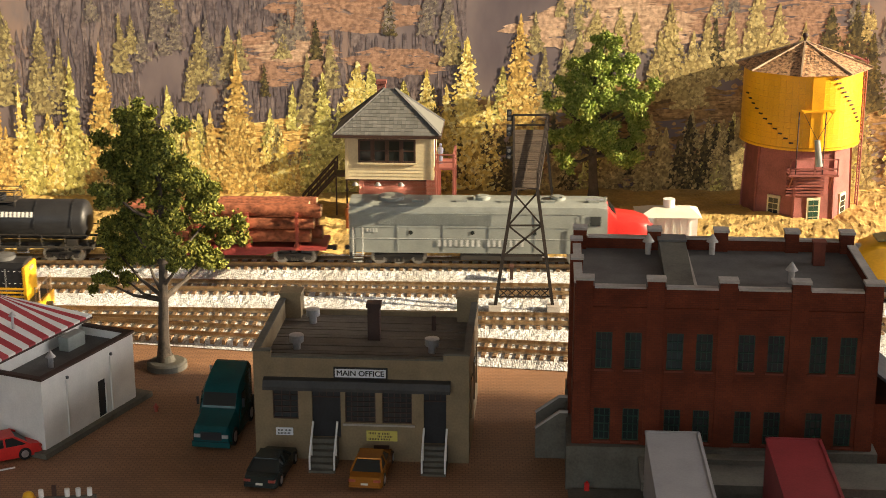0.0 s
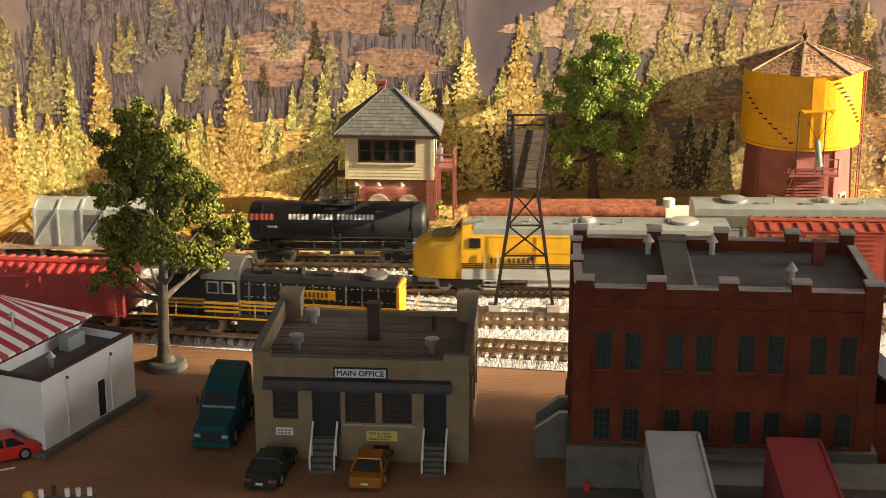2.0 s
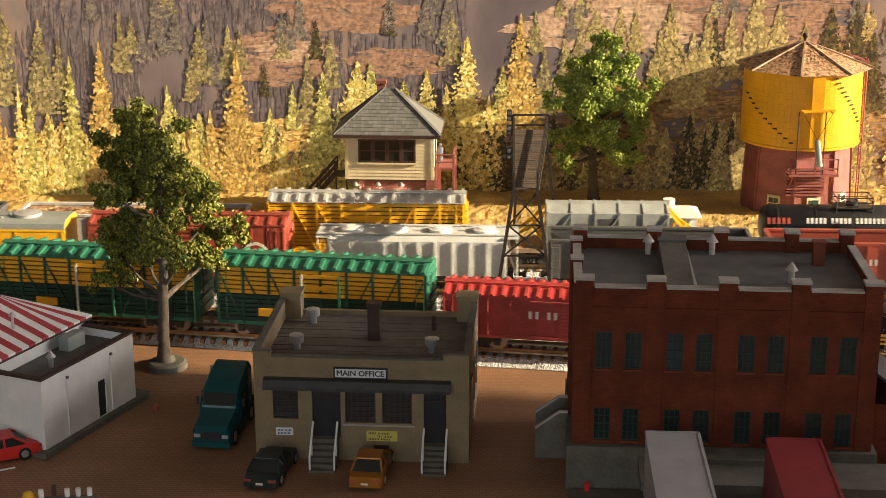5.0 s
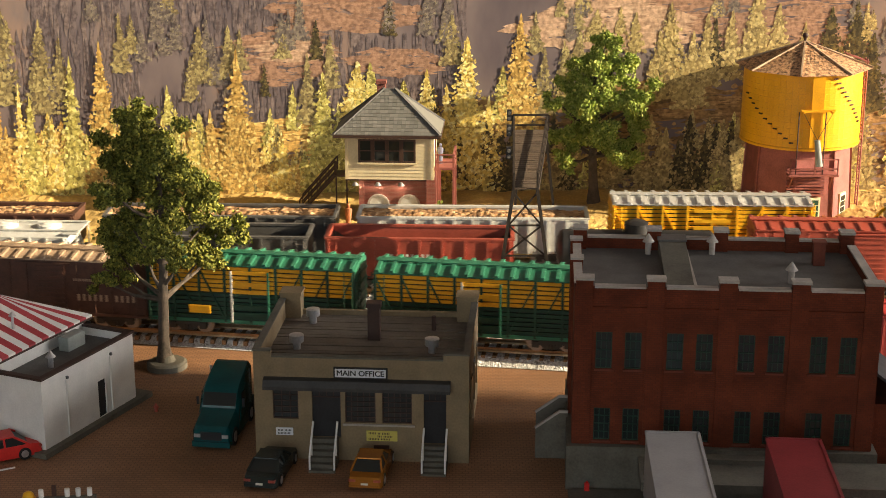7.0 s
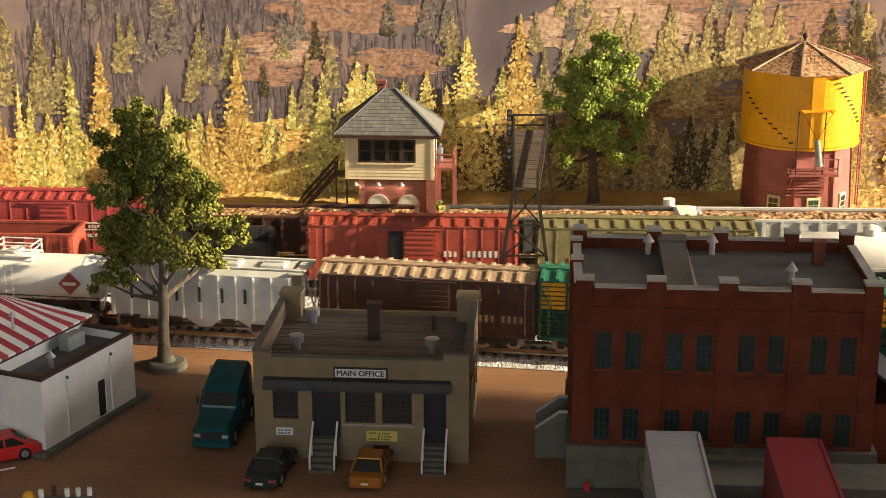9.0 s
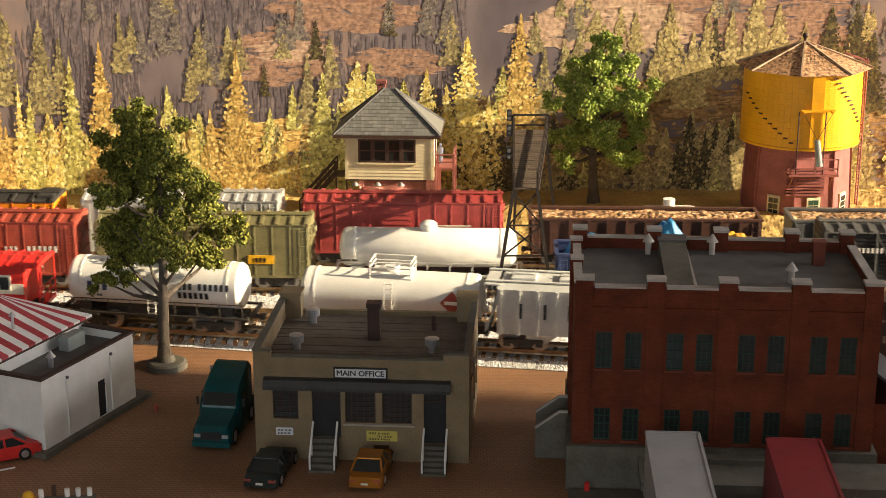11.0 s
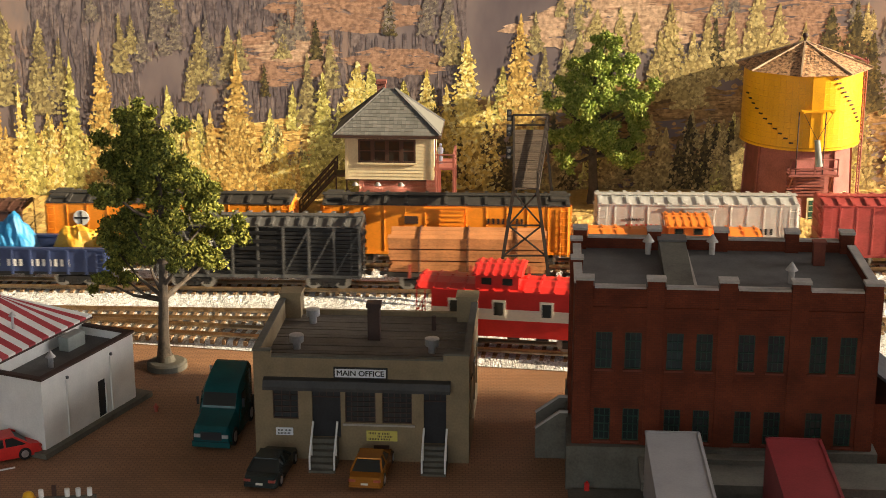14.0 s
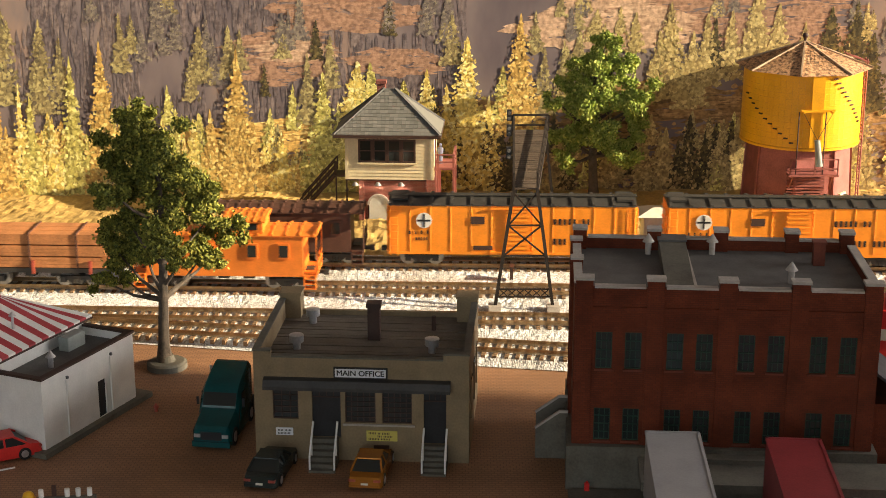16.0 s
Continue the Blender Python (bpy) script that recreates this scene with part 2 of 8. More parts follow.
def loft(bm, sections):
    """Skin closed rings of points, capped at both ends."""
    rings = [[bm.verts.new(p) for p in s] for s in sections]
    n = len(rings[0])
    for a, b in zip(rings, rings[1:]):
        for i in range(n):
            bm.faces.new((a[i], a[(i + 1) % n], b[(i + 1) % n], b[i]))
    bm.faces.new(rings[0][::-1])
    bm.faces.new(rings[-1])


def mesh_of(name, bm, material, smooth=False):
    bmesh.ops.recalc_face_normals(bm, faces=bm.faces[:])
    me = bpy.data.meshes.new(name)
    if smooth:
        for f in bm.faces:
            f.smooth = True
        for e in bm.edges:
            if len(e.link_faces) == 2 and e.calc_face_angle(0) > 0.6:
                e.smooth = False
    bm.to_mesh(me)
    bm.free()
    me.materials.append(material)
    return me


def part(name, bm, material, parent=None, label="", smooth=False):
    ob = new(name, mesh_of(name, bm, material, smooth))
    ob.parent = parent
    if label:
        ob["label"] = label
    return ob


def share(name, me, parent, m=None, label=""):
    ob = new(name, me)
    ob.parent = parent
    if m is not None:
        ob.matrix_basis = m
    if label:
        ob["label"] = label
    return ob


def thing(name, m, label, category, group="", kind=""):
    ob = new(name)
    ob.empty_display_size = 0.01
    ob.matrix_basis = m
    return tagged(ob, label, category, group, kind)


def nb():
    return bmesh.new()


def slab(name, material, parent, *dims, bev=0.0, label=""):
    bm = nb()
    box(bm, *dims, bev=bev)
    return part(name, bm, material, parent, label)


def words(parent, material, x, z, widths, h, y, name="lettering", gap=0.52, label="", toward=-1):
    """A line of lettering as plain bars, a bar a letter; widths: letters in each word."""
    bm = nb()
    step, cx = h * 0.85, x
    for k, n in enumerate(widths):
        for i in range(n):
            wide = step * (1 - gap) if h < 0.006 else step * 0.22
            box(bm, cx, cx + wide, y, y + 0.0002 * toward, z, z + h)
            cx += step
        cx += step * 0.8
    return part(name, bm, material, parent, label)


# ---- the room and the table ----
def room_wall(name, *dims):
    bm = nb()
    for d in dims:
        box(bm, *d)
    return tagged(part(name, bm, M_PLASTER), "plain warm white plastered room wall", "wall", kind="structure")


room_wall("wall_north", (-3.0, 3.0, 1.50, 1.60, -0.8, 1.7))
room_wall("wall_west", (-3.1, -3.0, -2.3, 1.6, -0.8, 1.7))
# wall with the wide side window through which the low sun falls
room_wall("wall_east", (3.0, 3.1, -2.3, 0.272, -0.8, 1.7), (3.0, 3.1, 0.272, 1.6, -0.8, 0.1), (3.0, 3.1, 0.272, 1.6, 1.45, 1.7))
# the opening behind the viewer is added to let sky light in
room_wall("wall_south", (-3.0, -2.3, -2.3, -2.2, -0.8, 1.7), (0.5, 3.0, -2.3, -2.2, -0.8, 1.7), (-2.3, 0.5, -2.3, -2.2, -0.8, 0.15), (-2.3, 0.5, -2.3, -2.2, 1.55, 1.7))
tagged(slab("floor", M_FLOOR, None, -3.0, 3.0, -2.2, 1.5, -0.85, -0.8), "dull brown carpeted room floor", "floor", kind="structure")
tagged(slab("ceiling", M_PLASTER, None, -3.1, 3.1, -2.3, 1.6, 1.7, 1.75), "plain pale ceiling of the room", "ceiling", kind="structure")

# rail lines: y = a + b x
RAIL_Z = 0.009


def y_back(x):
    return 1.1047 - 0.029 * x


def y_mid(x):
    return 1.0434 - 0.040 * x


def y_siding(x):
    return 0.9801 - 0.046 * x


def y_front(x):
    """Straight past the yard, bending to run along the others at both ends."""
    if x < -0.36:
        return y_front(-0.36) - 0.046 * (x + 0.36)
    if x < -0.26:
        u = (-0.26 - x) / 0.10
        return 0.9315 - 0.162 * x - 0.058 * 0.10 * u * u
    if x > 0.34:
        return 0.9315 - 0.162 * 0.34 - 0.045 * (x - 0.34)
    return 0.9315 - 0.162 * x


def toe(x):
    return y_front(x) - 0.0205 + 0.0045 * min(1.0, max(0.0, -x / 0.18))


# ground sheet of fine moulded paving, brown
def make_ground():
    m, nt, b = nodes_of("brown_paving_sheet")
    L = nt.links.new
    co = nt.nodes.new("ShaderNodeTexCoord")
    br = nt.nodes.new("ShaderNodeTexBrick")
    br.inputs["Scale"].default_value = 1.0
    br.inputs["Brick Width"].default_value, br.inputs["Row Height"].default_value = 0.0034, 0.0024
    br.inputs["Mortar Size"].default_value = 0.00022
    br.inputs["Color1"].default_value, br.inputs["Color2"].default_value = (0.315, 0.172, 0.092, 1), (0.265, 0.142, 0.076, 1)
    br.inputs["Mortar"].default_value = (0.17, 0.088, 0.047, 1)
    L(co.outputs["Object"], br.inputs["Vector"])
    n = nt.nodes.new("ShaderNodeTexNoise")
    n.inputs["Scale"].default_value, n.inputs["Detail"].default_value = 14, 6
    L(co.outputs["Object"], n.inputs["Vector"])
    r2 = nt.nodes.new("ShaderNodeValToRGB")
    r2.color_ramp.elements[0].position, r2.color_ramp.elements[0].color = 0.3, (0.78, 0.75, 0.72, 1)
    r2.color_ramp.elements[1].position, r2.color_ramp.elements[1].color = 0.65, (1.15, 1.1, 1.05, 1)
    L(n.outputs["Fac"], r2.inputs["Fac"])
    mu = nt.nodes.new("ShaderNodeMix")
    mu.data_type, mu.blend_type = "RGBA", "MULTIPLY"
    mu.inputs["Factor"].default_value = 1
    L(br.outputs["Color"], mu.inputs["A"])
    L(r2.outputs["Color"], mu.inputs["B"])
    L(mu.outputs["Result"], b.inputs["Base Color"])
    b.inputs["Roughness"].default_value = 0.55
    bp = nt.nodes.new("ShaderNodeBump")
    bp.invert = True
    bp.inputs["Strength"].default_value, bp.inputs["Distance"].default_value = 0.8, 0.0005
    L(br.outputs["Fac"], bp.inputs["Height"])
    L(bp.outputs["Normal"], b.inputs["Normal"])
    return tagged(slab("ground", m, None, -2.9, 2.9, 0.30, 1.42, -0.04, 0.0), "brown sheet of fine moulded paving on the layout table", "ground", kind="structure")


make_ground()
M_GRASS = paint("dry_grass_mat", (0.50, 0.33, 0.10), 0.95, var=0.3, scale=25, bump=0.25, fine=500, dirt=(0.22, 0.15, 0.05))


def sheet(name, xs, ys_of, z_of, material):
    """A ground sheet over columns xs; ys_of(x) gives the rows, z_of(x, y, k) the heights."""
    vs, fs = [], []
    n = len(ys_of(0.0))
    for x in xs:
        for k, y in enumerate(ys_of(x)):
            vs.append((x, y, z_of(x, y, k)))
    for i in range(len(xs) - 1):
        for k in range(n - 1):
            a = i * n + k
            fs.append((a, a + n, a + n + 1, a + 1))
    me = bpy.data.meshes.new(name)
    me.from_pydata(vs, [], fs)
    me.materials.append(material)
    return new(name, me)


def make_ballast():
    xs = [-2.9, -1.6, -0.8] + [-0.5 + i * 0.0025 for i in range(0, 401)] + [0.8, 1.6, 2.9]
    lines = (y_front, y_siding, y_mid, y_back)

    def rows(x):
        y0, y1 = toe(x), y_back(x) + 0.03
        return [y0, y0 + 0.003, y0 + 0.006] + [y0 + 0.006 + (y1 - y0 - 0.006) * k / 75 for k in range(1, 76)]

    def height(x, y, k):
        if k == 0:
            return 0.0005
        near = min(abs(y - f(x)) for f in lines)
        z = 0.0052 if near < 0.017 else 0.0052 - 0.0020 * min(1, (near - 0.017) / 0.008)
        if k == 1:
            z = 0.0024
        if near < 0.0155:
            return z - 0.0002 + 0.0003 * noise.noise((x * 400, y * 400, 0))
        return z + 0.0007 * noise.noise((x * 300, y * 300, 0.3)) + 0.0005 * noise.noise((x * 700, y * 700, 2.3))

    ob = sheet("ballast", xs, rows, height, M_BALLAST)
    tagged(ob, "pale grey-white crushed stone ballast under the tracks", "ballast", kind="stuff")

    def rows2(x):
        y0 = y_back(x) + 0.026
        return [y0 + (min(1.42, 1.332 + 0.04 * x) - y0) * k / 40 for k in range(41)]

    ob = sheet("grass_strip", xs, rows2, lambda x, y, k: 0.003 + 0.0035 * noise.noise((x * 22, y * 22, 5)) + 0.0016 * noise.noise((x * 160, y * 160, 1)), M_GRASS)
    tagged(ob, "dry golden-brown scenic grass behind the tracks", "grass", kind="stuff")


make_ballast()


def make_track(fn, label, x0=-0.62, x1=0.62, near=(-0.34, 0.34), far0=-2.8, far1=2.8):
    t = thing("track", pose(0, 0, 0), label, "railway track", "tracks of the yard", "structure")
    bm = nb()
    box(bm, -0.00125, 0.00125, -0.0150, 0.0150, 0.0030, 0.0060)
    tie = mesh_of("tie", bm, M_TIE)
    xs = [near[0] + 0.0072 * i for i in range(int((near[1] - near[0]) / 0.0072))]
    for x in xs:
        s = math.degrees(math.atan((fn(x + 0.01) - fn(x - 0.01)) / 0.02))
        share("tie", tie, t, pose(x + random.uniform(-0.0004, 0.0004), fn(x), random.uniform(-0.0002, 0.0001), 0, 0, s + random.uniform(-1.2, 1.2)))
    pts = [far0, -1.5, -0.8, -0.5] + [-0.4 + 0.02 * i for i in range(41)] + [0.5, 0.8, 1.5, far1]
    for off in (-0.00825, 0.00825):
        bm = nb()
        secs = []
        for x in pts:
            y = fn(x) + off
            secs.append([(x, y - 0.0009, 0.0060), (x, y + 0.0009, 0.0060), (x, y + 0.0004, 0.0070), (x, y + 0.0005, RAIL_Z), (x, y - 0.0005, RAIL_Z), (x, y - 0.0004, 0.0070)])
        loft(bm, secs)
        part("rail", bm, M_RAIL, t)
    return t


make_track(y_back, "brass-coloured rails on brown ties, rearmost track")
make_track(y_mid, "brass-coloured rails on brown ties, middle track beside the signal bridge")
make_track(y_siding, "brass-coloured rails on brown ties, empty siding", far0=-0.36)
make_track(y_front, "brass-coloured rails on brown ties, front track by the yard")


# ---- printed forest backdrop ----
def print_ink(name, dark, mid, light):
    """Printed ink: every dab takes its own tone between shade and highlight, slightly mottled."""
    m, nt, b = nodes_of(name)
    L = nt.links.new
    g = nt.nodes.new("ShaderNodeNewGeometry")
    rp = nt.nodes.new("ShaderNodeValToRGB")
    el = rp.color_ramp.elements
    el.new(0.5)
    el.new(0.22)
    for e, p, c in zip(el, (0.0, 0.22, 0.62, 1.0), (dark, tuple((a * 2 + c2) / 3 for a, c2 in zip(mid, dark)), mid, light)):
        e.position, e.color = p, (*c, 1)
    L(g.outputs["Random Per Island"], rp.inputs["Fac"])
    co = nt.nodes.new("ShaderNodeTexCoord")
    n = nt.nodes.new("ShaderNodeTexNoise")
    n.inputs["Scale"].default_value, n.inputs["Detail"].default_value = 300, 4
    L(co.outputs["Object"], n.inputs["Vector"])
    r2 = nt.nodes.new("ShaderNodeValToRGB")
    r2.color_ramp.elements[0].position, r2.color_ramp.elements[0].color = 0.35, (0.62, 0.60, 0.60, 1)
    r2.color_ramp.elements[1].position, r2.color_ramp.elements[1].color = 0.62, (1.12, 1.12, 1.10, 1)
    L(n.outputs["Fac"], r2.inputs["Fac"])
    mu = nt.nodes.new("ShaderNodeMix")
    mu.data_type, mu.blend_type = "RGBA", "MULTIPLY"
    mu.inputs["Factor"].default_value = 1
    L(rp.outputs["Color"], mu.inputs["A"])
    L(r2.outputs["Color"], mu.inputs["B"])
    L(mu.outputs["Result"], b.inputs["Base Color"])
    b.inputs["Roughness"].default_value = 0.55
    b.inputs["Specular IOR Level"].default_value = 0.25
    return m


def make_backdrop():
    m, nt, b = nodes_of("printed_hillside")
    L = nt.links.new
    co = nt.nodes.new("ShaderNodeTexCoord")
    mp = nt.nodes.new("ShaderNodeMapping")
    mp.inputs["Scale"].default_value = (1, 1, 0.45)
    L(co.outputs["Object"], mp.inputs["Vector"])
    n = nt.nodes.new("ShaderNodeTexNoise")
    n.inputs["Scale"].default_value, n.inputs["Detail"].default_value = 16, 9
    L(mp.outputs[0], n.inputs["Vector"])
    rp = nt.nodes.new("ShaderNodeValToRGB")
    cols = [(0.34, (0.10, 0.08, 0.095)), (0.46, (0.15, 0.12, 0.13)), (0.55, (0.20, 0.16, 0.16)), (0.62, (0.28, 0.20, 0.17)), (0.72, (0.22, 0.16, 0.15))]
    el = rp.color_ramp.elements
    while len(el) < len(cols):
        el.new(0.5)
    for e, (p, c) in zip(el, cols):
        e.position, e.color = p, (*c, 1)
    L(n.outputs["Fac"], rp.inputs["Fac"])
    L(rp.outputs["Color"], b.inputs["Base Color"])
    b.inputs["Roughness"].default_value = 0.5
    bk = slab("backdrop", m, None, -1.1, 1.1, 1.338, 1.345, -0.03, 0.48)
    tagged(bk, "printed autumn forest mural hung behind the layout", "backdrop", kind="structure")
    # it hangs slightly askew to the tracks
    bk.matrix_basis = Matrix.Translation((0, 1.332, 0)) @ Matrix.Rotation(math.atan(0.04), 4, "Z") @ Matrix.Translation((0, -1.338, 0))
    R = random.Random(4)

    def ink_layer(name, material, dabs):
        """Flat dabs of ink: (x, z, half width, half height, y, lean), each a ragged diamond."""
        vs, fs = [], []
        for x, z, w, h, y, lean in dabs:
            k = len(vs)
            q = [R.uniform(0.6, 1.25) for _ in range(6)]
            vs += [(x - w * q[0], y, z - h * 0.35 * q[4]), (x - w * 0.2, y, z - h * q[1]), (x + w * q[2], y, z - h * 0.3 * q[5]), (x + w * 0.55, y, z + h * 0.5), (x + lean, y, z + h * q[3]), (x - w * 0.55, y, z + h * 0.45)]
            fs.append(tuple(range(k, k + 6)))
        me = bpy.data.meshes.new(name)
        me.from_pydata(vs, [], fs)
        me.materials.append(material)
        ob = new(name, me)
        ob.parent = bk
        ob["kind"] = "stuff"

    def patch(cx, cz, rx, rz, n, w, h, y):
        """Ink dabs scattered over an uneven oval."""
        out = []
        for i in range(n):
            if i == n // 4:
                w, h, y = w / 2.4, h / 1.8, y - 0.00002
            if i == 0:
                w, h = w * 2.4, h * 1.8
            a, r = R.uniform(0, 2 * math.pi), math.sqrt(R.random())
            e = 1 + 0.35 * noise.noise((math.cos(a) * 1.6 + cx * 9, math.sin(a) * 1.6, cz * 9))
            out.append((cx + rx * r * e * math.cos(a), cz + rz * r * e * math.sin(a), w * R.uniform(0.5, 1.4), h * R.uniform(0.5, 1.4), y - R.uniform(0, 0.00002), 0))
        return out

    def conifer(x, z0, h, w, y):
        """A printed fir: a ragged cone of drooping tufts, tier over tier, its tip bare."""
        out = []
        tiers = max(5, int(h / 0.0052))
        for k in range(tiers):
            u = k / tiers
            half = w * (1 - u) ** 0.75
            out.append((x, z0 + h * (u + 0.4 / tiers), half * 0.8, h / tiers * 0.9, y - 0.000002 * k, 0))
        n = int(60 + 190000 * h * w)
        for k in range(n):
            u = 1 - math.sqrt(R.random())
            half = w * (1 - u) ** 0.75 * (0.85 + 0.22 * math.sin(u * tiers * 6.28)) + 0.0005
            dx = R.uniform(-1.05, 1.05) * half
            s = 0.0009 + 0.0014 * (1 - u) * min(1.0, h / 0.07)
            out.append((x + dx, z0 + h * u - 0.15 * abs(dx), s * R.uniform(0.7, 1.3), s * R.uniform(0.7, 1.4), y - 0.00008 - 0.000001 * k, dx * 0.1))
        out.append((x, z0 + h * 0.96, 0.0007, h * 0.06, y - 0.0004, 0))
        return out

    wall_y = 1.3378
    # far slopes: bare stems, red heath and tan clearings
    stems = []
    for _ in range(2600):
        x, z = R.uniform(-0.42, 0.02), R.uniform(0.045, 0.19)
        if noise.noise((x * 9, z * 14, 2)) > -0.25:
            stems.append((x, z, R.uniform(0.0006, 0.0022), R.uniform(0.004, 0.014), wall_y - R.uniform(0, 0.00002), 0))
    ink_layer("printed_bare_woods", print_ink("print_bare_woods", (0.11, 0.09, 0.10), (0.165, 0.135, 0.145), (0.25, 0.20, 0.195)), stems)
    heath = patch(-0.135, 0.124, 0.042, 0.024, 500, 0.004, 0.0011, wall_y - 0.00004) + patch(-0.084, 0.160, 0.060, 0.016, 500, 0.004, 0.0013, wall_y - 0.00004)
    heath += patch(0.230, 0.160, 0.120, 0.016, 800, 0.005, 0.0011, wall_y - 0.00004) + patch(0.300, 0.129, 0.062, 0.022, 500, 0.005, 0.0014, wall_y - 0.00004)
    heath += patch(-0.040, 0.118, 0.040, 0.012, 240, 0.004, 0.0012, wall_y - 0.00004)
    ink_layer("printed_heath", print_ink("print_heath", (0.29, 0.18, 0.135), (0.37, 0.225, 0.155), (0.45, 0.275, 0.19)), heath)
    ink_layer("printed_clearing", print_ink("print_clearing", (0.46, 0.31, 0.215), (0.54, 0.37, 0.26), (0.64, 0.46, 0.33)), patch(0.140, 0.150, 0.075, 0.022, 900, 0.005, 0.0012, wall_y - 0.00008) + patch(-0.128, 0.128, 0.028, 0.009, 160, 0.006, 0.0009, wall_y - 0.00008))
    # lower slopes: golden meadow, brown meadow inked darker for cast shade
    brown = patch(0.220, 0.035, 0.26, 0.060, 2600, 0.005, 0.0018, wall_y - 0.00004) + patch(0.214, 0.077, 0.060, 0.012, 260, 0.006, 0.0011, wall_y - 0.00008)
    ink_layer("printed_shaded_slope", print_ink("print_shaded_slope", (0.13, 0.085, 0.04), (0.32, 0.20, 0.085), (0.46, 0.30, 0.14)), brown)
    gold = patch(-0.240, 0.020, 0.22, 0.042, 2200, 0.004, 0.0018, wall_y - 0.00012) + patch(-0.145, 0.058, 0.040, 0.010, 220, 0.006, 0.0010, wall_y - 0.00016)
    ink_layer("printed_gold_slope", print_ink("print_gold_slope", (0.36, 0.21, 0.07), (0.78, 0.50, 0.15), (0.97, 0.76, 0.30)), gold)
    OLIVE = [(-0.344, 0.077, 0.079, 0.015), (-0.375, 0.085, 0.084, 0.013), (-0.209, 0.102, 0.047, 0.012), (-0.184, 0.105, 0.044, 0.011), (-0.117, 0.065, 0.060, 0.010), (-0.328, 0.087, 0.054, 0.009), (-0.276, 0.112, 0.049, 0.008), (-0.217, 0.087, 0.037, 0.007), (-0.097, 0.097, 0.044, 0.008), (0.105, 0.077, 0.059, 0.010), (0.088, 0.072, 0.057, 0.011), (0.008, 0.117, 0.042, 0.010), (0.080, 0.127, 0.034, 0.007)]
    GREENISH = [(-0.320, 0.006, 0.118, 0.014), (-0.356, 0.003, 0.086, 0.012), (-0.270, 0.037, 0.053, 0.008), (-0.238, 0.065, 0.033, 0.007), (-0.104, 0.003, 0.106, 0.020), (-0.063, 0.072, 0.045, 0.014), (0.052, 0.067, 0.047, 0.013), (-0.286, 0.003, 0.076, 0.011), (-0.150, 0.047, 0.030, 0.008), (-0.130, 0.060, 0.038, 0.007), (-0.309, 0.001, 0.056, 0.012), (-0.034, 0.072, 0.030, 0.010), (-0.091, 0.006, 0.076, 0.012)]
    YELLOW = [(0.021, -0.002, 0.141, 0.031), (-0.074, 0.072, 0.047, 0.018), (-0.014, 0.052, 0.058, 0.015), (-0.365, 0.003, 0.099, 0.009), (0.003, 0.006, 0.091, 0.017), (0.040, 0.006, 0.081, 0.015), (-0.217, 0.006, 0.064, 0.011), (-0.141, -0.002, 0.061, 0.011), (-0.338, 0.003, 0.069, 0.011), (-0.244, 0.021, 0.048, 0.009)]
    ORANGE = [(-0.294, 0.006, 0.130, 0.019), (-0.178, 0.003, 0.126, 0.021), (0.067, 0.055, 0.103, 0.021), (-0.385, 0.001, 0.096, 0.013), (-0.202, 0.003, 0.074, 0.012), (-0.165, 0.001, 0.064, 0.016), (-0.185, -0.002, 0.061, 0.019), (-0.378, -0.002, 0.066, 0.012), (-0.225, 0.001, 0.051, 0.010)]
    # MUTED and DARK inks also carry the cast shade at the lower right
    MUTED = [(0.197, 0.085, 0.082, 0.022), (0.229, 0.097, 0.061, 0.014), (0.271, 0.122, 0.049, 0.017), (0.250, 0.102, 0.059, 0.013), (0.188, 0.092, 0.052, 0.013), (0.217, 0.080, 0.062, 0.015), (0.291, 0.127, 0.039, 0.011), (0.211, 0.077, 0.040, 0.011), (0.177, -0.002, 0.054, 0.019), (0.196, -0.002, 0.059, 0.018), (0.244, -0.002, 0.056, 0.017), (0.147, -0.002, 0.056, 0.019), (0.102, 0.001, 0.056, 0.018), (0.260, 0.001, 0.066, 0.016), (0.368, 0.001, 0.081, 0.023), (0.153, 0.142, 0.022, 0.005)]
    DARK = [(0.217, 0.001, 0.069, 0.014), (0.236, 0.112, 0.042, 0.009), (0.038, -0.002, 0.066, 0.017), (0.060, -0.002, 0.061, 0.014), (0.015, -0.002, 0.054, 0.013), (0.337, 0.112, 0.051, 0.015), (0.359, 0.117, 0.051, 0.014), (0.375, 0.072, 0.069, 0.017), (0.231, 0.001, 0.054, 0.009), (0.207, -0.002, 0.049, 0.010), (0.110, 0.001, 0.046, 0.011), (-0.109, 0.122, 0.032, 0.006), (-0.009, 0.067, 0.030, 0.006), (-0.154, 0.090, 0.027, 0.004), (-0.046, 0.142, 0.027, 0.006)]
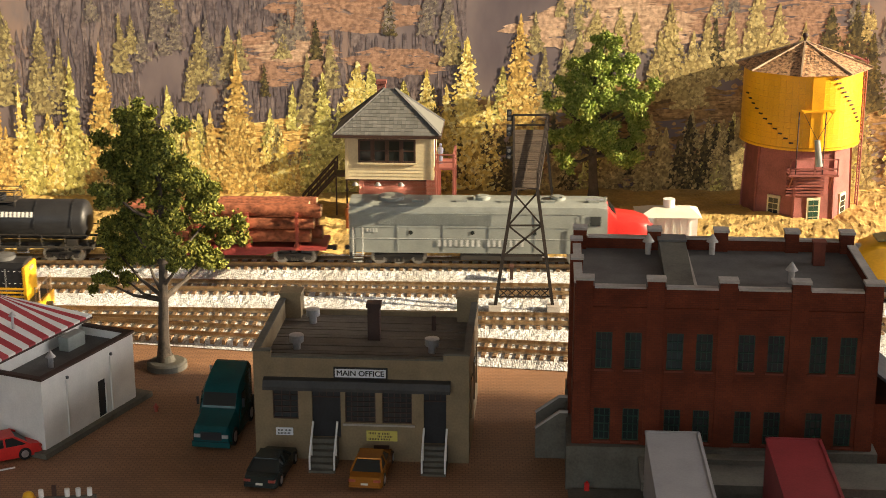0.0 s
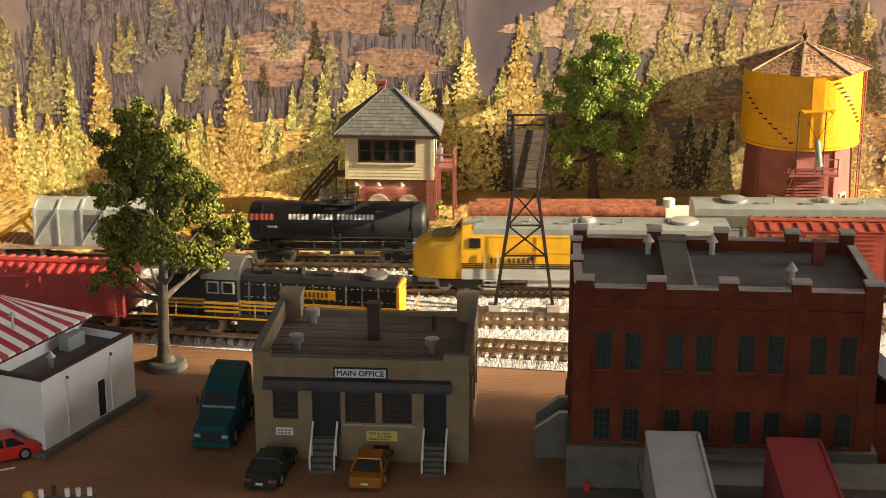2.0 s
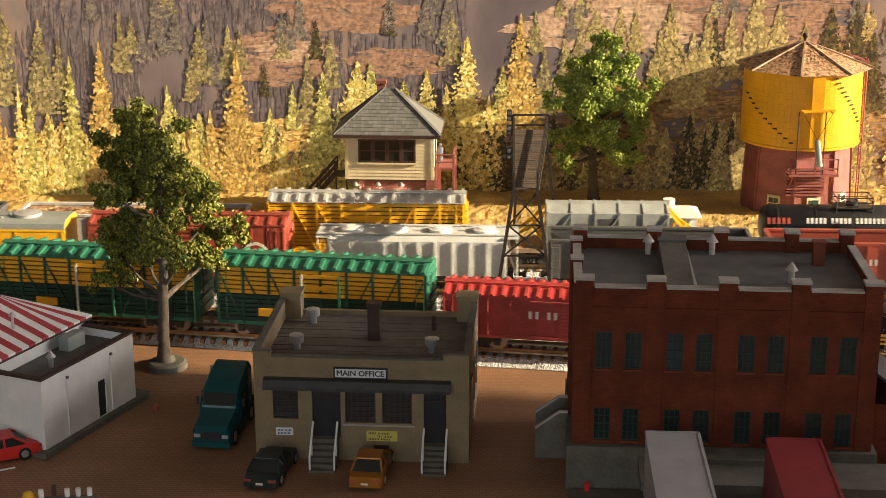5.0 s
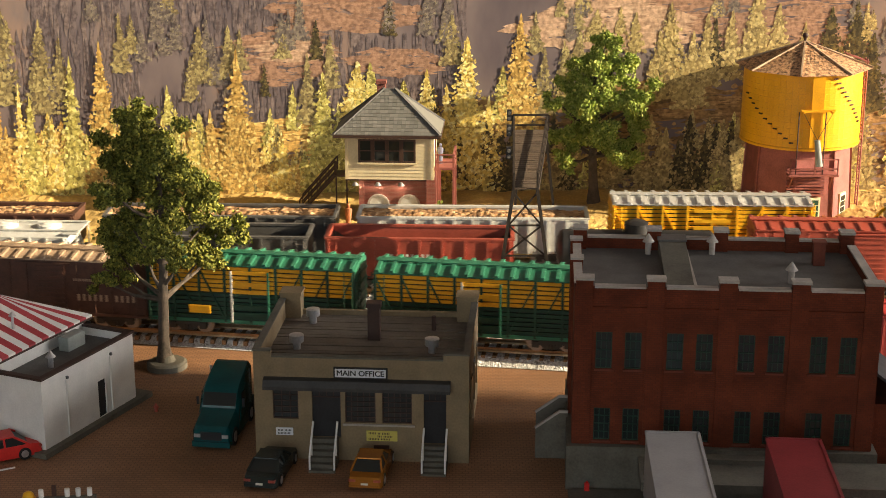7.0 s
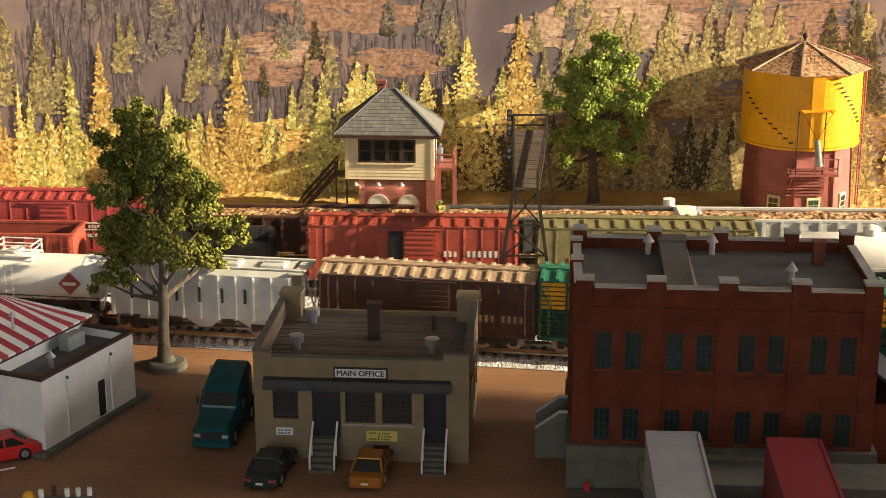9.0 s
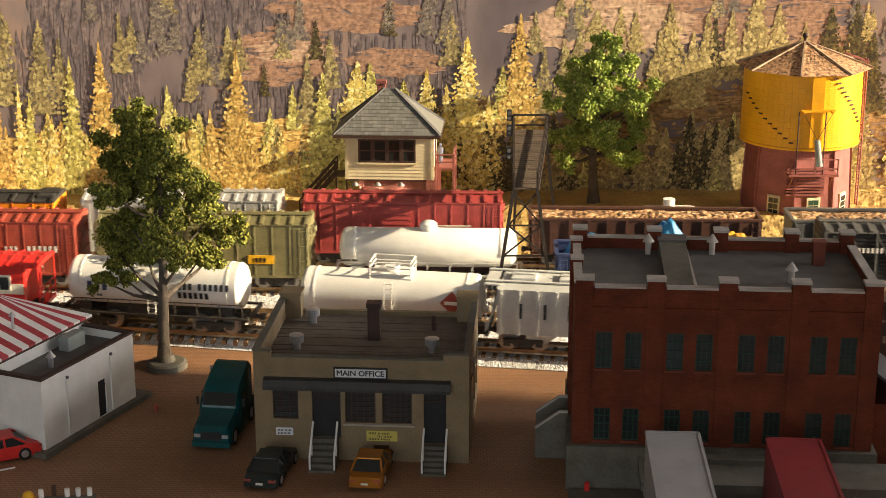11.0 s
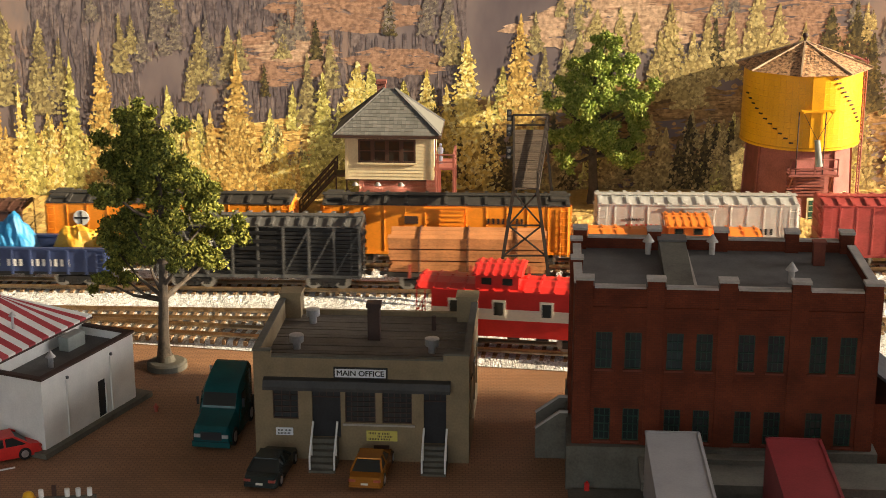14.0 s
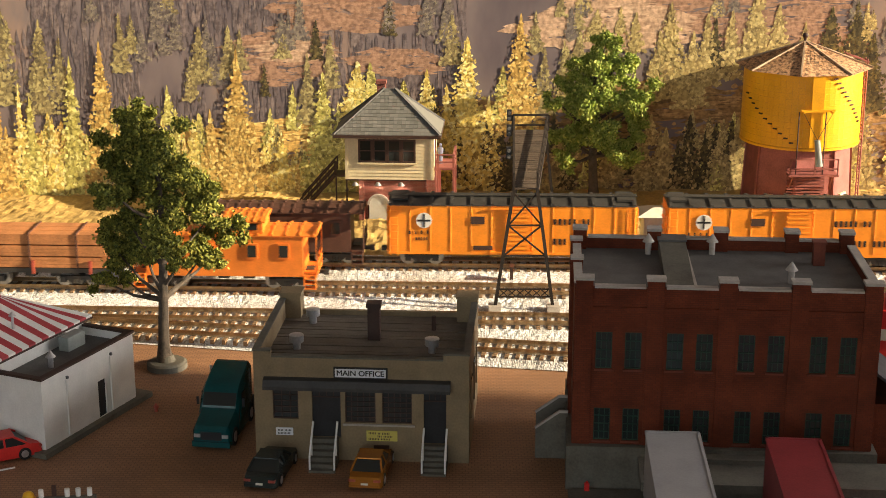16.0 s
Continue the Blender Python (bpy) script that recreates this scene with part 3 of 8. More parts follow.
    inks = {
        "OLIVE": print_ink("print_olive_fir", (0.14, 0.115, 0.075), (0.33, 0.27, 0.125), (0.54, 0.47, 0.21)),
        "GREENISH": print_ink("print_green_gold_fir", (0.22, 0.19, 0.06), (0.60, 0.54, 0.15), (0.93, 0.88, 0.36)),
        "YELLOW": print_ink("print_yellow_fir", (0.34, 0.24, 0.07), (0.86, 0.69, 0.19), (1.0, 0.95, 0.48)),
        "ORANGE": print_ink("print_orange_fir", (0.26, 0.16, 0.055), (0.68, 0.45, 0.13), (0.97, 0.78, 0.30)),
        "MUTED": print_ink("print_muted_fir", (0.20, 0.15, 0.075), (0.46, 0.36, 0.15), (0.70, 0.58, 0.27)),
        "DARK": print_ink("print_dark_fir", (0.035, 0.030, 0.02), (0.085, 0.07, 0.035), (0.20, 0.16, 0.06)),
        "HAZE": print_ink("print_haze_fir", (0.10, 0.085, 0.09), (0.20, 0.17, 0.155), (0.32, 0.28, 0.20)),
    }
    trees = [("OLIVE", *t) for t in OLIVE] + [("GREENISH", *t) for t in GREENISH] + [("YELLOW", *t) for t in YELLOW]
    trees += [("ORANGE", *t) for t in ORANGE] + [("MUTED", *t) for t in MUTED] + [("DARK", *t) for t in DARK]
    # hazy firs up the far slope, young firs in the valley
    for _ in range(110):
        x, z = R.uniform(-0.41, 0.40), R.uniform(0.085, 0.165)
        if noise.noise((x * 11, z * 16, 4)) < 0.02:
            continue
        trees.append((R.choice(("HAZE", "HAZE", "OLIVE") if x < 0.12 else ("HAZE", "MUTED", "MUTED")), x, z, R.uniform(0.016, 0.042), R.uniform(0.004, 0.009)))
    for _ in range(150):
        x, z = R.uniform(-0.41, 0.0), R.uniform(-0.006, 0.05)
        if abs(x + 0.331) < 0.026 and z < 0.012:
            continue
        h = R.uniform(0.014, 0.036)
        trees.append((R.choice(("YELLOW", "YELLOW", "ORANGE", "ORANGE", "GREENISH", "OLIVE")), x, z, h, h * R.uniform(0.22, 0.36)))
    # right-hand valley gets duller inks to hold the cast shade
    for _ in range(90):
        x, z = R.uniform(0.0, 0.41), R.uniform(-0.006, 0.045)
        h = R.uniform(0.018, 0.045)
        trees.append((R.choice(("MUTED", "MUTED", "GREENISH", "OLIVE", "DARK")), x, z, h, h * R.uniform(0.20, 0.34)))
    trees.sort(key=lambda t: -t[2])
    dabs = {k: [] for k in inks}
    for i, (ink, x, z0, h, w) in enumerate(trees):
        dabs[ink] += conifer(x, z0, h, w, wall_y - 0.0002 - 0.000004 * i)
    for k, ink in inks.items():
        ink_layer("printed_" + {"OLIVE": "olive", "GREENISH": "green_gold", "YELLOW": "yellow", "ORANGE": "orange", "MUTED": "muted", "DARK": "dark", "HAZE": "hazy"}[k] + "_firs", ink, dabs[k])


make_backdrop()


# ---- rolling stock: local x along the track, near side at -y, z = 0 on the rail head ----
def truck_frame_mesh():
    bm = nb()
    for s in (-1, 1):
        y = s * 0.0118
        box(bm, -0.0125, 0.0125, y - 0.0011, y + 0.0011, 0.0056, 0.0080)
        for x in (-0.0100, 0.0100):
            box(bm, x - 0.0022, x + 0.0022, y - 0.0018 if s < 0 else y - 0.001, y + 0.001 if s < 0 else y + 0.0018, 0.0035, 0.0075)
        prism(bm, [(-0.0078, 0.0058), (-0.004, 0.0022), (0.004, 0.0022), (0.0078, 0.0058)], y - 0.001, y + 0.001, "y")
        for x in (-0.002, 0, 0.002):
            rod(bm, (x, y + s * 0.0008, 0.0025), (x, y + s * 0.0008, 0.0056), 0.0009, 6)
    box(bm, -0.0035, 0.0035, -0.0118, 0.0118, 0.0062, 0.0092)
    return mesh_of("truck_frame", bm, M_DARK)


def wheelset_mesh():
    bm = nb()
    rod(bm, (0, -0.0115, 0), (0, 0.0115, 0), 0.0009, 8)
    for s in (-1, 1):
        rod(bm, (0, s * 0.0070, 0), (0, s * 0.0078, 0), 0.0062, 20)
        rod(bm, (0, s * 0.0078, 0), (0, s * 0.0098, 0), 0.0054, 20)
    return mesh_of("wheelset", bm, M_STEEL)


TRUCK, WHEELS = truck_frame_mesh(), wheelset_mesh()


def add_truck(car, x, axles=(-0.0100, 0.0100)):
    t = share("truck", TRUCK, car, pose(x, 0, 0))
    for a in axles:
        share("wheelset", WHEELS, t, pose(a, 0, 0.0054))


def car_base(kind, L, label, category, group, sill=M_DARK, inset=0.024):
    car = thing(kind, pose(0, 0, 0), label, category, group)
    for x in (-L / 2 + inset, L / 2 - inset):
        add_truck(car, x)
    bm = nb()
    box(bm, -L / 2 + 0.004, L / 2 - 0.004, -0.004, 0.004, 0.0085, 0.0125)
    for x in (-L / 2 + inset, L / 2 - inset):
        box(bm, x - 0.002, x + 0.002, -0.015, 0.015, 0.0092, 0.0125)
    for x in (-0.006, 0.012):
        box(bm, x, x + 0.008, -0.010, -0.004, 0.0068, 0.0105)
    rod(bm, (-0.022, 0.008, 0.0085), (-0.010, 0.008, 0.0085), 0.0026, 10)
    part("underframe", bm, sill, car)
    for s in (-1, 1):
        bm = nb()
        box(bm, s * (L / 2 - 0.003), s * (L / 2 + 0.0045), -0.0012, 0.0012, 0.0082, 0.0106)
        box(bm, s * (L / 2 + 0.0030), s * (L / 2 + 0.0062), -0.0022, 0.0020, 0.0078, 0.0110)
        part("coupler", bm, M_DARK, car)
    return car


def ladder(car, x, y, z0, z1, w, material, ny=-1, n=7):
    bm = nb()
    for s in (-1, 1):
        rod(bm, (x + s * w / 2, y + ny * 0.0009, z0), (x + s * w / 2, y + ny * 0.0009, z1), 0.00028, 5)
    for i in range(n):
        z = z0 + (z1 - z0) * (i + 0.5) / n
        rod(bm, (x - w / 2, y + ny * 0.0009, z), (x + w / 2, y + ny * 0.0009, z), 0.00025, 5)
    return part("ladder", bm, material, car)


def end_ladder(car, x, s, y, z0, z1, w, material, n=7):
    bm = nb()
    for k in (-1, 1):
        rod(bm, (x + s * 0.0009, y + k * w / 2, z0), (x + s * 0.0009, y + k * w / 2, z1), 0.00028, 5)
    for i in range(n):
        z = z0 + (z1 - z0) * (i + 0.5) / n
        rod(bm, (x + s * 0.0009, y - w / 2, z), (x + s * 0.0009, y + w / 2, z), 0.00025, 5)
    return part("ladder", bm, material, car)


def ribbed_roof(car, L, W, z, material, ribs=15, rise=0.0030, walk_mat=None, rib_h=0.0010):
    bm = nb()
    h = W / 2 + 0.0006
    prism(bm, [(-h, z), (h, z), (h, z + 0.0008), (0.003, z + rise), (-0.003, z + rise), (-h, z + 0.0008)], -L / 2, L / 2)
    part("roof", bm, material, car)
    bm = nb()
    for i in range(ribs):
        x = -L / 2 + 0.002 + (L - 0.004) * i / (ribs - 1)
        for s in (-1, 1):
            beam(bm, (x, s * 0.0045, z + rise - 0.0001), (x, s * h, z + 0.0009), 0.0022, rib_h * 2)
    part("roof_rib", bm, material, car)
    bm = nb()
    for k in (-1, 0, 1):
        box(bm, -L / 2 - 0.001, L / 2 + 0.001, k * 0.0024 - 0.0010, k * 0.0024 + 0.0010, z + rise + 0.0009, z + rise + 0.0015)
    for i in range(7):
        x = -L / 2 + 0.004 + (L - 0.008) * i / 6
        box(bm, x - 0.0006, x + 0.0006, -0.003, 0.003, z + rise - 0.0004, z + rise + 0.0010)
    part("roof_walk", bm, walk_mat or material, car)


def brake_wheel(car, x, s, z, material):
    bm = nb()
    for i in range(12):
        a, b = 2 * math.pi * i / 12, 2 * math.pi * (i + 1) / 12
        rod(bm, (x + s * 0.002, 0.006 + 0.0032 * math.cos(a), z + 0.0032 * math.sin(a)), (x + s * 0.002, 0.006 + 0.0032 * math.cos(b), z + 0.0032 * math.sin(b)), 0.0003, 4)
    for i in range(3):
        a = math.pi * i / 3
        rod(bm, (x + s * 0.002, 0.006 - 0.0032 * math.cos(a), z - 0.0032 * math.sin(a)), (x + s * 0.002, 0.006 + 0.0032 * math.cos(a), z + 0.0032 * math.sin(a)), 0.0003, 4)
    rod(bm, (x, 0.006, z), (x + s * 0.0022, 0.006, z), 0.0005, 5)
    part("brake_wheel", bm, material, car)


def boxcar(L, label, body, roof, group, door=None, door_x=0.0, door_w=0.021, ribs=15, seams=12, signs=(), H=0.046, slats=False, stripe=None, open_door=False, door2=None):
    car = car_base("boxcar", L, label, "boxcar", group)
    W = 0.0345
    bm = nb()
    box(bm, -L / 2, L / 2, -W / 2, W / 2, 0.0105, H, bev=0.0005)
    part("body", bm, body, car)
    bm = nb()
    for i in range(seams + 1):
        x = -L / 2 + 0.001 + (L - 0.002) * i / seams
        if abs(x - door_x) < door_w / 2 + 0.001:
            continue
        for s in (-1, 1):
            rod(bm, (x, s * (W / 2 + 0.0001), 0.0112), (x, s * (W / 2 + 0.0001), H - 0.001), 0.00035, 5)
    for s in (-1, 1):
        box(bm, -L / 2, L / 2, s * W / 2 - 0.0004, s * W / 2 + 0.0004, 0.0098, 0.0118)
    part("side_seam", bm, body, car)
    dm = door or body
    for s in (-1, 1):
        bm = nb()
        y = s * (W / 2 + 0.0006)
        box(bm, door_x - door_w / 2, door_x + door_w / 2, y - 0.0006, y + 0.0006, 0.0125, H - 0.0022)
        dr = part("door", bm, dm, car)
        bm = nb()
        box(bm, -door_w / 2 + 0.001, door_w / 2 - 0.001, -0.0011, 0.0011, -0.0006, 0.0006)
        rib = mesh_of("door_rib", bm, dm)
        for k in range(9):
            share("door_rib", rib, dr, pose(door_x, y, 0.0145 + (H - 0.0185) * k / 8))
        bm = nb()
        box(bm, door_x - door_w * 1.1, door_x + door_w * 0.7, y - 0.0012, y + 0.0012, H - 0.0022, H - 0.0012)
        part("door_track", bm, body, car)
        bm = nb()
        box(bm, door_x - door_w * 1.1, door_x + door_w * 0.7, y - 0.0012, y + 0.0012, 0.0112, 0.0123)
        part("door_track", bm, body, car)
    if open_door:
        # black slab on the closed side paints the doorway's shaded inside
        slab("doorway_shade", M_BLACK, car, door_x - door_w * 0.98, door_x - door_w / 2 - 0.0008, -W / 2 - 0.0006, -W / 2 + 0.002, 0.0128, H - 0.0024, label="black slab standing in for the shaded open doorway")
    for s in (-1, 1):
        bm = nb()
        for k in range(4):
            z = 0.016 + (H - 0.022) * k / 3
            rod(bm, (s * L / 2, -W / 2 + 0.003, z), (s * L / 2, W / 2 - 0.003, z), 0.0011, 6)
        part("end_rib", bm, body, car)
        ladder(car, s * (L / 2 - 0.004), -W / 2, 0.0085, H - 0.001, 0.0052, body)
        end_ladder(car, s * L / 2, s, -W / 2 + 0.005, 0.0095, H - 0.001, 0.006, body)
    brake_wheel(car, L / 2, 1, H - 0.008, body)
    ribbed_roof(car, L, W, H, roof, ribs)
    if stripe:
        slab("side_band", stripe[0], car, -L / 2 + 0.0005, L / 2 - 0.0005, -W / 2 - 0.0002, -W / 2 + 0.001, stripe[1], stripe[2])
    for (mat, x, z, widths, h) in signs:
        words(car, mat, x, z, widths, h, -W / 2 - 0.0003)
    return car


def disc(car, material, x, z, r, y, name="emblem", label=""):
    bm = nb()
    rod(bm, (x, y, z), (x, y - 0.0003, z), r, 28)
    return part(name, bm, material, car, label)


def stockcar(L, label, upper, lower, roof, frame_mat, group, H=0.046, brace_mat=None):
    """Open slatted sides with posts and diagonal braces outside them."""
    car = car_base("stock_car", L, label, "stock car", group)
    W = 0.0335
    slab("floor_deck", M_DARK, car, -L / 2, L / 2, -W / 2, W / 2, 0.0105, 0.0125)
    # added solid block stands in for the dark inside behind the slats
    slab("dark_filler", M_DARK, car, -L / 2 + 0.001, L / 2 - 0.001, -W / 2 + 0.003, W / 2 - 0.003, 0.0125, H)
    n = 12
    step = (H - 0.0125) / n
    for s in (-1, 1):
        for k in range(n):
            z = 0.0125 + step * k
            mat = upper if k >= n * 0.42 else lower
            slab("slat", mat, car, -L / 2, L / 2, s * (W / 2 - 0.0009), s * W / 2, z, z + step * 0.72)
        bm = nb()
        box(bm, -0.0008, 0.0008, -0.00055, 0.00055, 0.0105, H)
        post = mesh_of("post", bm, frame_mat)
        for i in range(9):
            share("post", post, car, pose(-L / 2 + 0.0006 + (L - 0.0012) * i / 8, s * (W / 2 + 0.00055), 0))
        for i in (0, 1, 2, 5, 6, 7):
            bm = nb()
            xa = -L / 2 + L * i / 8
            xb = xa + L / 8
            if i >= 5:
                xa, xb = xb, xa
            beam(bm, (xa, s * (W / 2 + 0.0005), H - 0.001), (xb, s * (W / 2 + 0.0005), 0.012), 0.0013, 0.0009)
            part("brace", bm, brace_mat or frame_mat, car)
        d = slab("door", upper, car, -L / 16 - 0.004, L / 16 + 0.004, s * (W / 2 + 0.0004), s * (W / 2 + 0.0014), H - 0.0052, H - 0.0030)
        for z in (0.0150, 0.0200, 0.0300, 0.0350):
            slab("door_slat", upper if z > 0.025 else lower, d, -L / 16 - 0.004, L / 16 + 0.004, s * (W / 2 + 0.0004), s * (W / 2 + 0.0013), z, z + 0.0026)
        slab("side_sill", frame_mat if lower != M_DKGREEN else M_GREEN, car, -L / 2, L / 2, s * (W / 2 - 0.001), s * (W / 2 + 0.0008), 0.0098, 0.0122)
    for s in (-1, 1):
        em = roof if lower == M_DKGREEN else lower
        end = slab("end_panel", em, car, s * (L / 2 - 0.001), s * (L / 2 + 0.0004), -W / 2, W / 2, 0.0105, H)
        for k in range(5):
            z = 0.016 + (H - 0.022) * k / 4
            slab("end_batten", em, end, s * (L / 2 + 0.0002), s * (L / 2 + 0.0012), -W / 2 + 0.001, W / 2 - 0.001, z - 0.0008, z + 0.0008)
        ladder(car, s * (L / 2 - 0.004), -W / 2 - 0.0006, 0.0085, H - 0.001, 0.005, frame_mat)
        end_ladder(car, s * (L / 2 + 0.001), s, -W / 2 + 0.005, 0.0095, H, 0.006, frame_mat)
    ribbed_roof(car, L, W + 0.001, H, roof, 15, rise=0.0032, rib_h=0.0014)
    return car


def tankcar(L, label, body, group, r=0.0148, dome=None, straps=5, signs=(), walk_mat=None, plain_frame=True, diamond=False, cage=False, r_end=None):
    car = car_base("tank_car", L, label, "tank car", group)
    zc = 0.0125 + r + 0.002
    bm = nb()
    hl = L / 2 - 0.004
    secs = []
    for u, k in ((-1.0, 0.25), (-0.985, 0.62), (-0.955, 0.9), (-0.92, 1.0), (0.92, 1.0), (0.955, 0.9), (0.985, 0.62), (1.0, 0.25)):
        secs.append([(u * hl, r * k * math.cos(2 * math.pi * i / 28), zc + r * k * math.sin(2 * math.pi * i / 28)) for i in range(28)])
    loft(bm, secs)
    part("tank", bm, body, car, smooth=True)
    for i in range(straps):
        x = -hl * 0.82 + 1.64 * hl * i / (straps - 1)
        bm = nb()
        rod(bm, (x - 0.0006, 0, zc), (x + 0.0006, 0, zc), r + 0.0003, 28)
        part("band", bm, body, car)
    wm = walk_mat or M_DARK
    bm = nb()
    for s in (-1, 1):
        box(bm, -L / 2, L / 2, s * 0.0165 - 0.0012, s * 0.0165 + 0.0012, 0.0118, 0.0130)
        for i in range(9):
            x = -hl + 2 * hl * i / 8
            rod(bm, (x, s * 0.0165, 0.0130), (x, s * 0.0165, 0.0215), 0.00028, 5)
        rod(bm, (-hl, s * 0.0165, 0.0215), (hl, s * 0.0165, 0.0215), 0.00035, 5)
    for s in (-1, 1):
        box(bm, s * (L / 2 - 0.0015), s * (L / 2), -0.0165, 0.0165, 0.0105, 0.0135)
        box(bm, s * (hl * 0.8) - 0.004, s * (hl * 0.8) + 0.004, -0.010, 0.010, 0.0118, 0.0165)
    part("walkway", bm, wm, car)
    if dome:
        bm = nb()
        rod(bm, (dome[0], 0, zc + r * 0.8), (dome[0], 0, zc + r + dome[2]), dome[1], 22)
        rod(bm, (dome[0], 0, zc + r + dome[2]), (dome[0], 0, zc + r + dome[2] + 0.0018), dome[1], 22, dome[1] * 0.55)
        part("dome", bm, body, car, smooth=True)
    if cage:
        bm = nb()
        zt = zc + r
        for sx in (-1, 1):
            for sy in (-1, 1):
                rod(bm, (sx * 0.013, sy * 0.009, zt - 0.004), (sx * 0.013, sy * 0.009, zt + 0.0075), 0.0004, 6)
        for z in (zt + 0.004, zt + 0.0075):
            for s in (-1, 1):
                rod(bm, (-0.013, s * 0.009, z), (0.013, s * 0.009, z), 0.0004, 6)
                rod(bm, (s * 0.013, -0.009, z), (s * 0.013, 0.009, z), 0.0004, 6)
        box(bm, -0.013, 0.013, -0.009, 0.009, zt - 0.0006, zt + 0.0002)
        part("platform_cage", bm, body if body != M_BLACK else M_DARK, car)
        bm = nb()
        rod(bm, (0, 0, zt - 0.001), (0, 0, zt + 0.004), 0.0045, 16)
        part("hatch", bm, body, car)
        ladder(car, 0.0, -r - 0.0012, 0.012, zt - 0.002, 0.005, body if body != M_BLACK else M_DARK, n=9)
    for (mat, x, z, widths, h) in signs:
        bm = nb()
        step, cx = h * 0.85, x
        for n in widths:
            for i in range(n):
                za, zb = z, z + h
                ya = -math.sqrt(max(1e-9, (r + 0.0004) ** 2 - (za - zc) ** 2))
                yb = -math.sqrt(max(1e-9, (r + 0.0004) ** 2 - (zb - zc) ** 2))
                beam(bm, (cx, ya, za), (cx, yb, zb), step * 0.62, 0.0003)
                cx += step
            cx += step * 0.8
        part("lettering", bm, mat, car)
    if diamond:
        bm = nb()
        x, z, h = diamond, zc + 0.0005, 0.0075
        y = -r - 0.0006
        vs = [bm.verts.new(p) for p in ((x - h, y, z), (x, y, z - h), (x + h, y, z), (x, y, z + h))]
        vb = [bm.verts.new((v.co.x, y + 0.0008, v.co.z)) for v in vs]
        bm.faces.new(vs)
        for i in range(4):
            bm.faces.new((vs[i], vs[(i + 1) % 4], vb[(i + 1) % 4], vb[i]))
        part("placard", bm, M_OXIDE2, car, "red diamond placard")
        slab("placard_line", M_WHITE, car, x - 0.0045, x + 0.0045, y - 0.0003, y, z - 0.0011, z + 0.0011)
    return car


def gondola(L, label, body, group, load=None, H=0.036, ribs=12, signs=(), inside=None, taper=False, kind="gondola"):
    car = car_base(kind, L, label, "gondola", group)
    W = 0.0335
    t = 0.0009
    slab("floor_deck", inside or body, car, -L / 2, L / 2, -W / 2, W / 2, 0.0105, 0.0125)
    for s in (-1, 1):
        slab("side", body, car, -L / 2, L / 2, s * W / 2 - t, s * W / 2 + t, 0.0125 if not taper else 0.012, H)
        slab("end", body, car, s * (L / 2) - t, s * (L / 2) + t, -W / 2, W / 2, 0.0125, H)
        bm = nb()
        for i in range(ribs + 1):
            x = -L / 2 + 0.0012 + (L - 0.0024) * i / ribs
            box(bm, x - 0.0009, x + 0.0009, s * (W / 2 + t), s * (W / 2 + t + 0.0012), 0.0108, H - 0.0006)
        part("side_rib", bm, body, car)
        bm = nb()
        box(bm, -L / 2 - 0.001, L / 2 + 0.001, s * W / 2 - 0.0014, s * W / 2 + 0.0022, H - 0.0009, H + 0.0006)
        part("top_rail", bm, body, car)
        slab("end_rail", body, car, s * (L / 2 + 0.0004) - 0.0014, s * (L / 2 + 0.0004) + 0.0014, -W / 2, W / 2, H - 0.0009, H + 0.0005)
        ladder(car, s * (L / 2 - 0.004), -W / 2 - 0.0016, 0.0085, H - 0.002, 0.005, body, n=6)
    if load:
        n, k = 60, 18
        vs, fs = [], []
        for i in range(n + 1):
            for j in range(k + 1):
                x = -L / 2 + 0.0012 + (L - 0.0024) * i / n
                y = -W / 2 + 0.001 + (W - 0.002) * j / k
                hump = 0.0022 * math.sin(math.pi * j / k)
                vs.append((x, y, H - 0.0022 + hump + 0.0013 * noise.noise((x * 260, y * 260, L * 70)) + 0.0014 * noise.noise((x * 45, y * 45, 3))))
        for i in range(n):
            for j in range(k):
                a = i * (k + 1) + j
                fs.append((a, a + k + 1, a + k + 2, a + 1))
        me = bpy.data.meshes.new("load")
        me.from_pydata(vs, [], fs)
        me.materials.append(load)
        share("load", me, car, label="heaped brown gravel load" if load == M_GRAVEL else "")
    if taper:
        # hopper bays under the body
        bm = nb()
        for x in (-L * 0.2, L * 0.2):
            loft(bm, [[(x - 0.016, -0.014, 0.0125), (x + 0.016, -0.014, 0.0125), (x + 0.016, 0.014, 0.0125), (x - 0.016, 0.014, 0.0125)],
                      [(x - 0.005, -0.010, 0.0045), (x + 0.005, -0.010, 0.0045), (x + 0.005, 0.010, 0.0045), (x - 0.005, 0.010, 0.0045)]])
        part("hopper_bay", bm, body, car)
        for s in (-1, 1):
            bm = nb()
            vs = [bm.verts.new(p) for p in ((s * (L / 2 - 0.002), -W / 2 + t, H - 0.004), (s * (L / 2 - 0.002), W / 2 - t, H - 0.004), (s * L * 0.2, W / 2 - t, 0.0135), (s * L * 0.2, -W / 2 + t, 0.0135))]
            bm.faces.new(vs)
            bmesh.ops.solidify(bm, geom=bm.faces[:], thickness=0.0006)
            part("slope_sheet", bm, inside or body, car)
    for (mat, x, z, widths, h) in signs:
        words(car, mat, x, z, widths, h, -W / 2 - t - 0.0002)
    return car


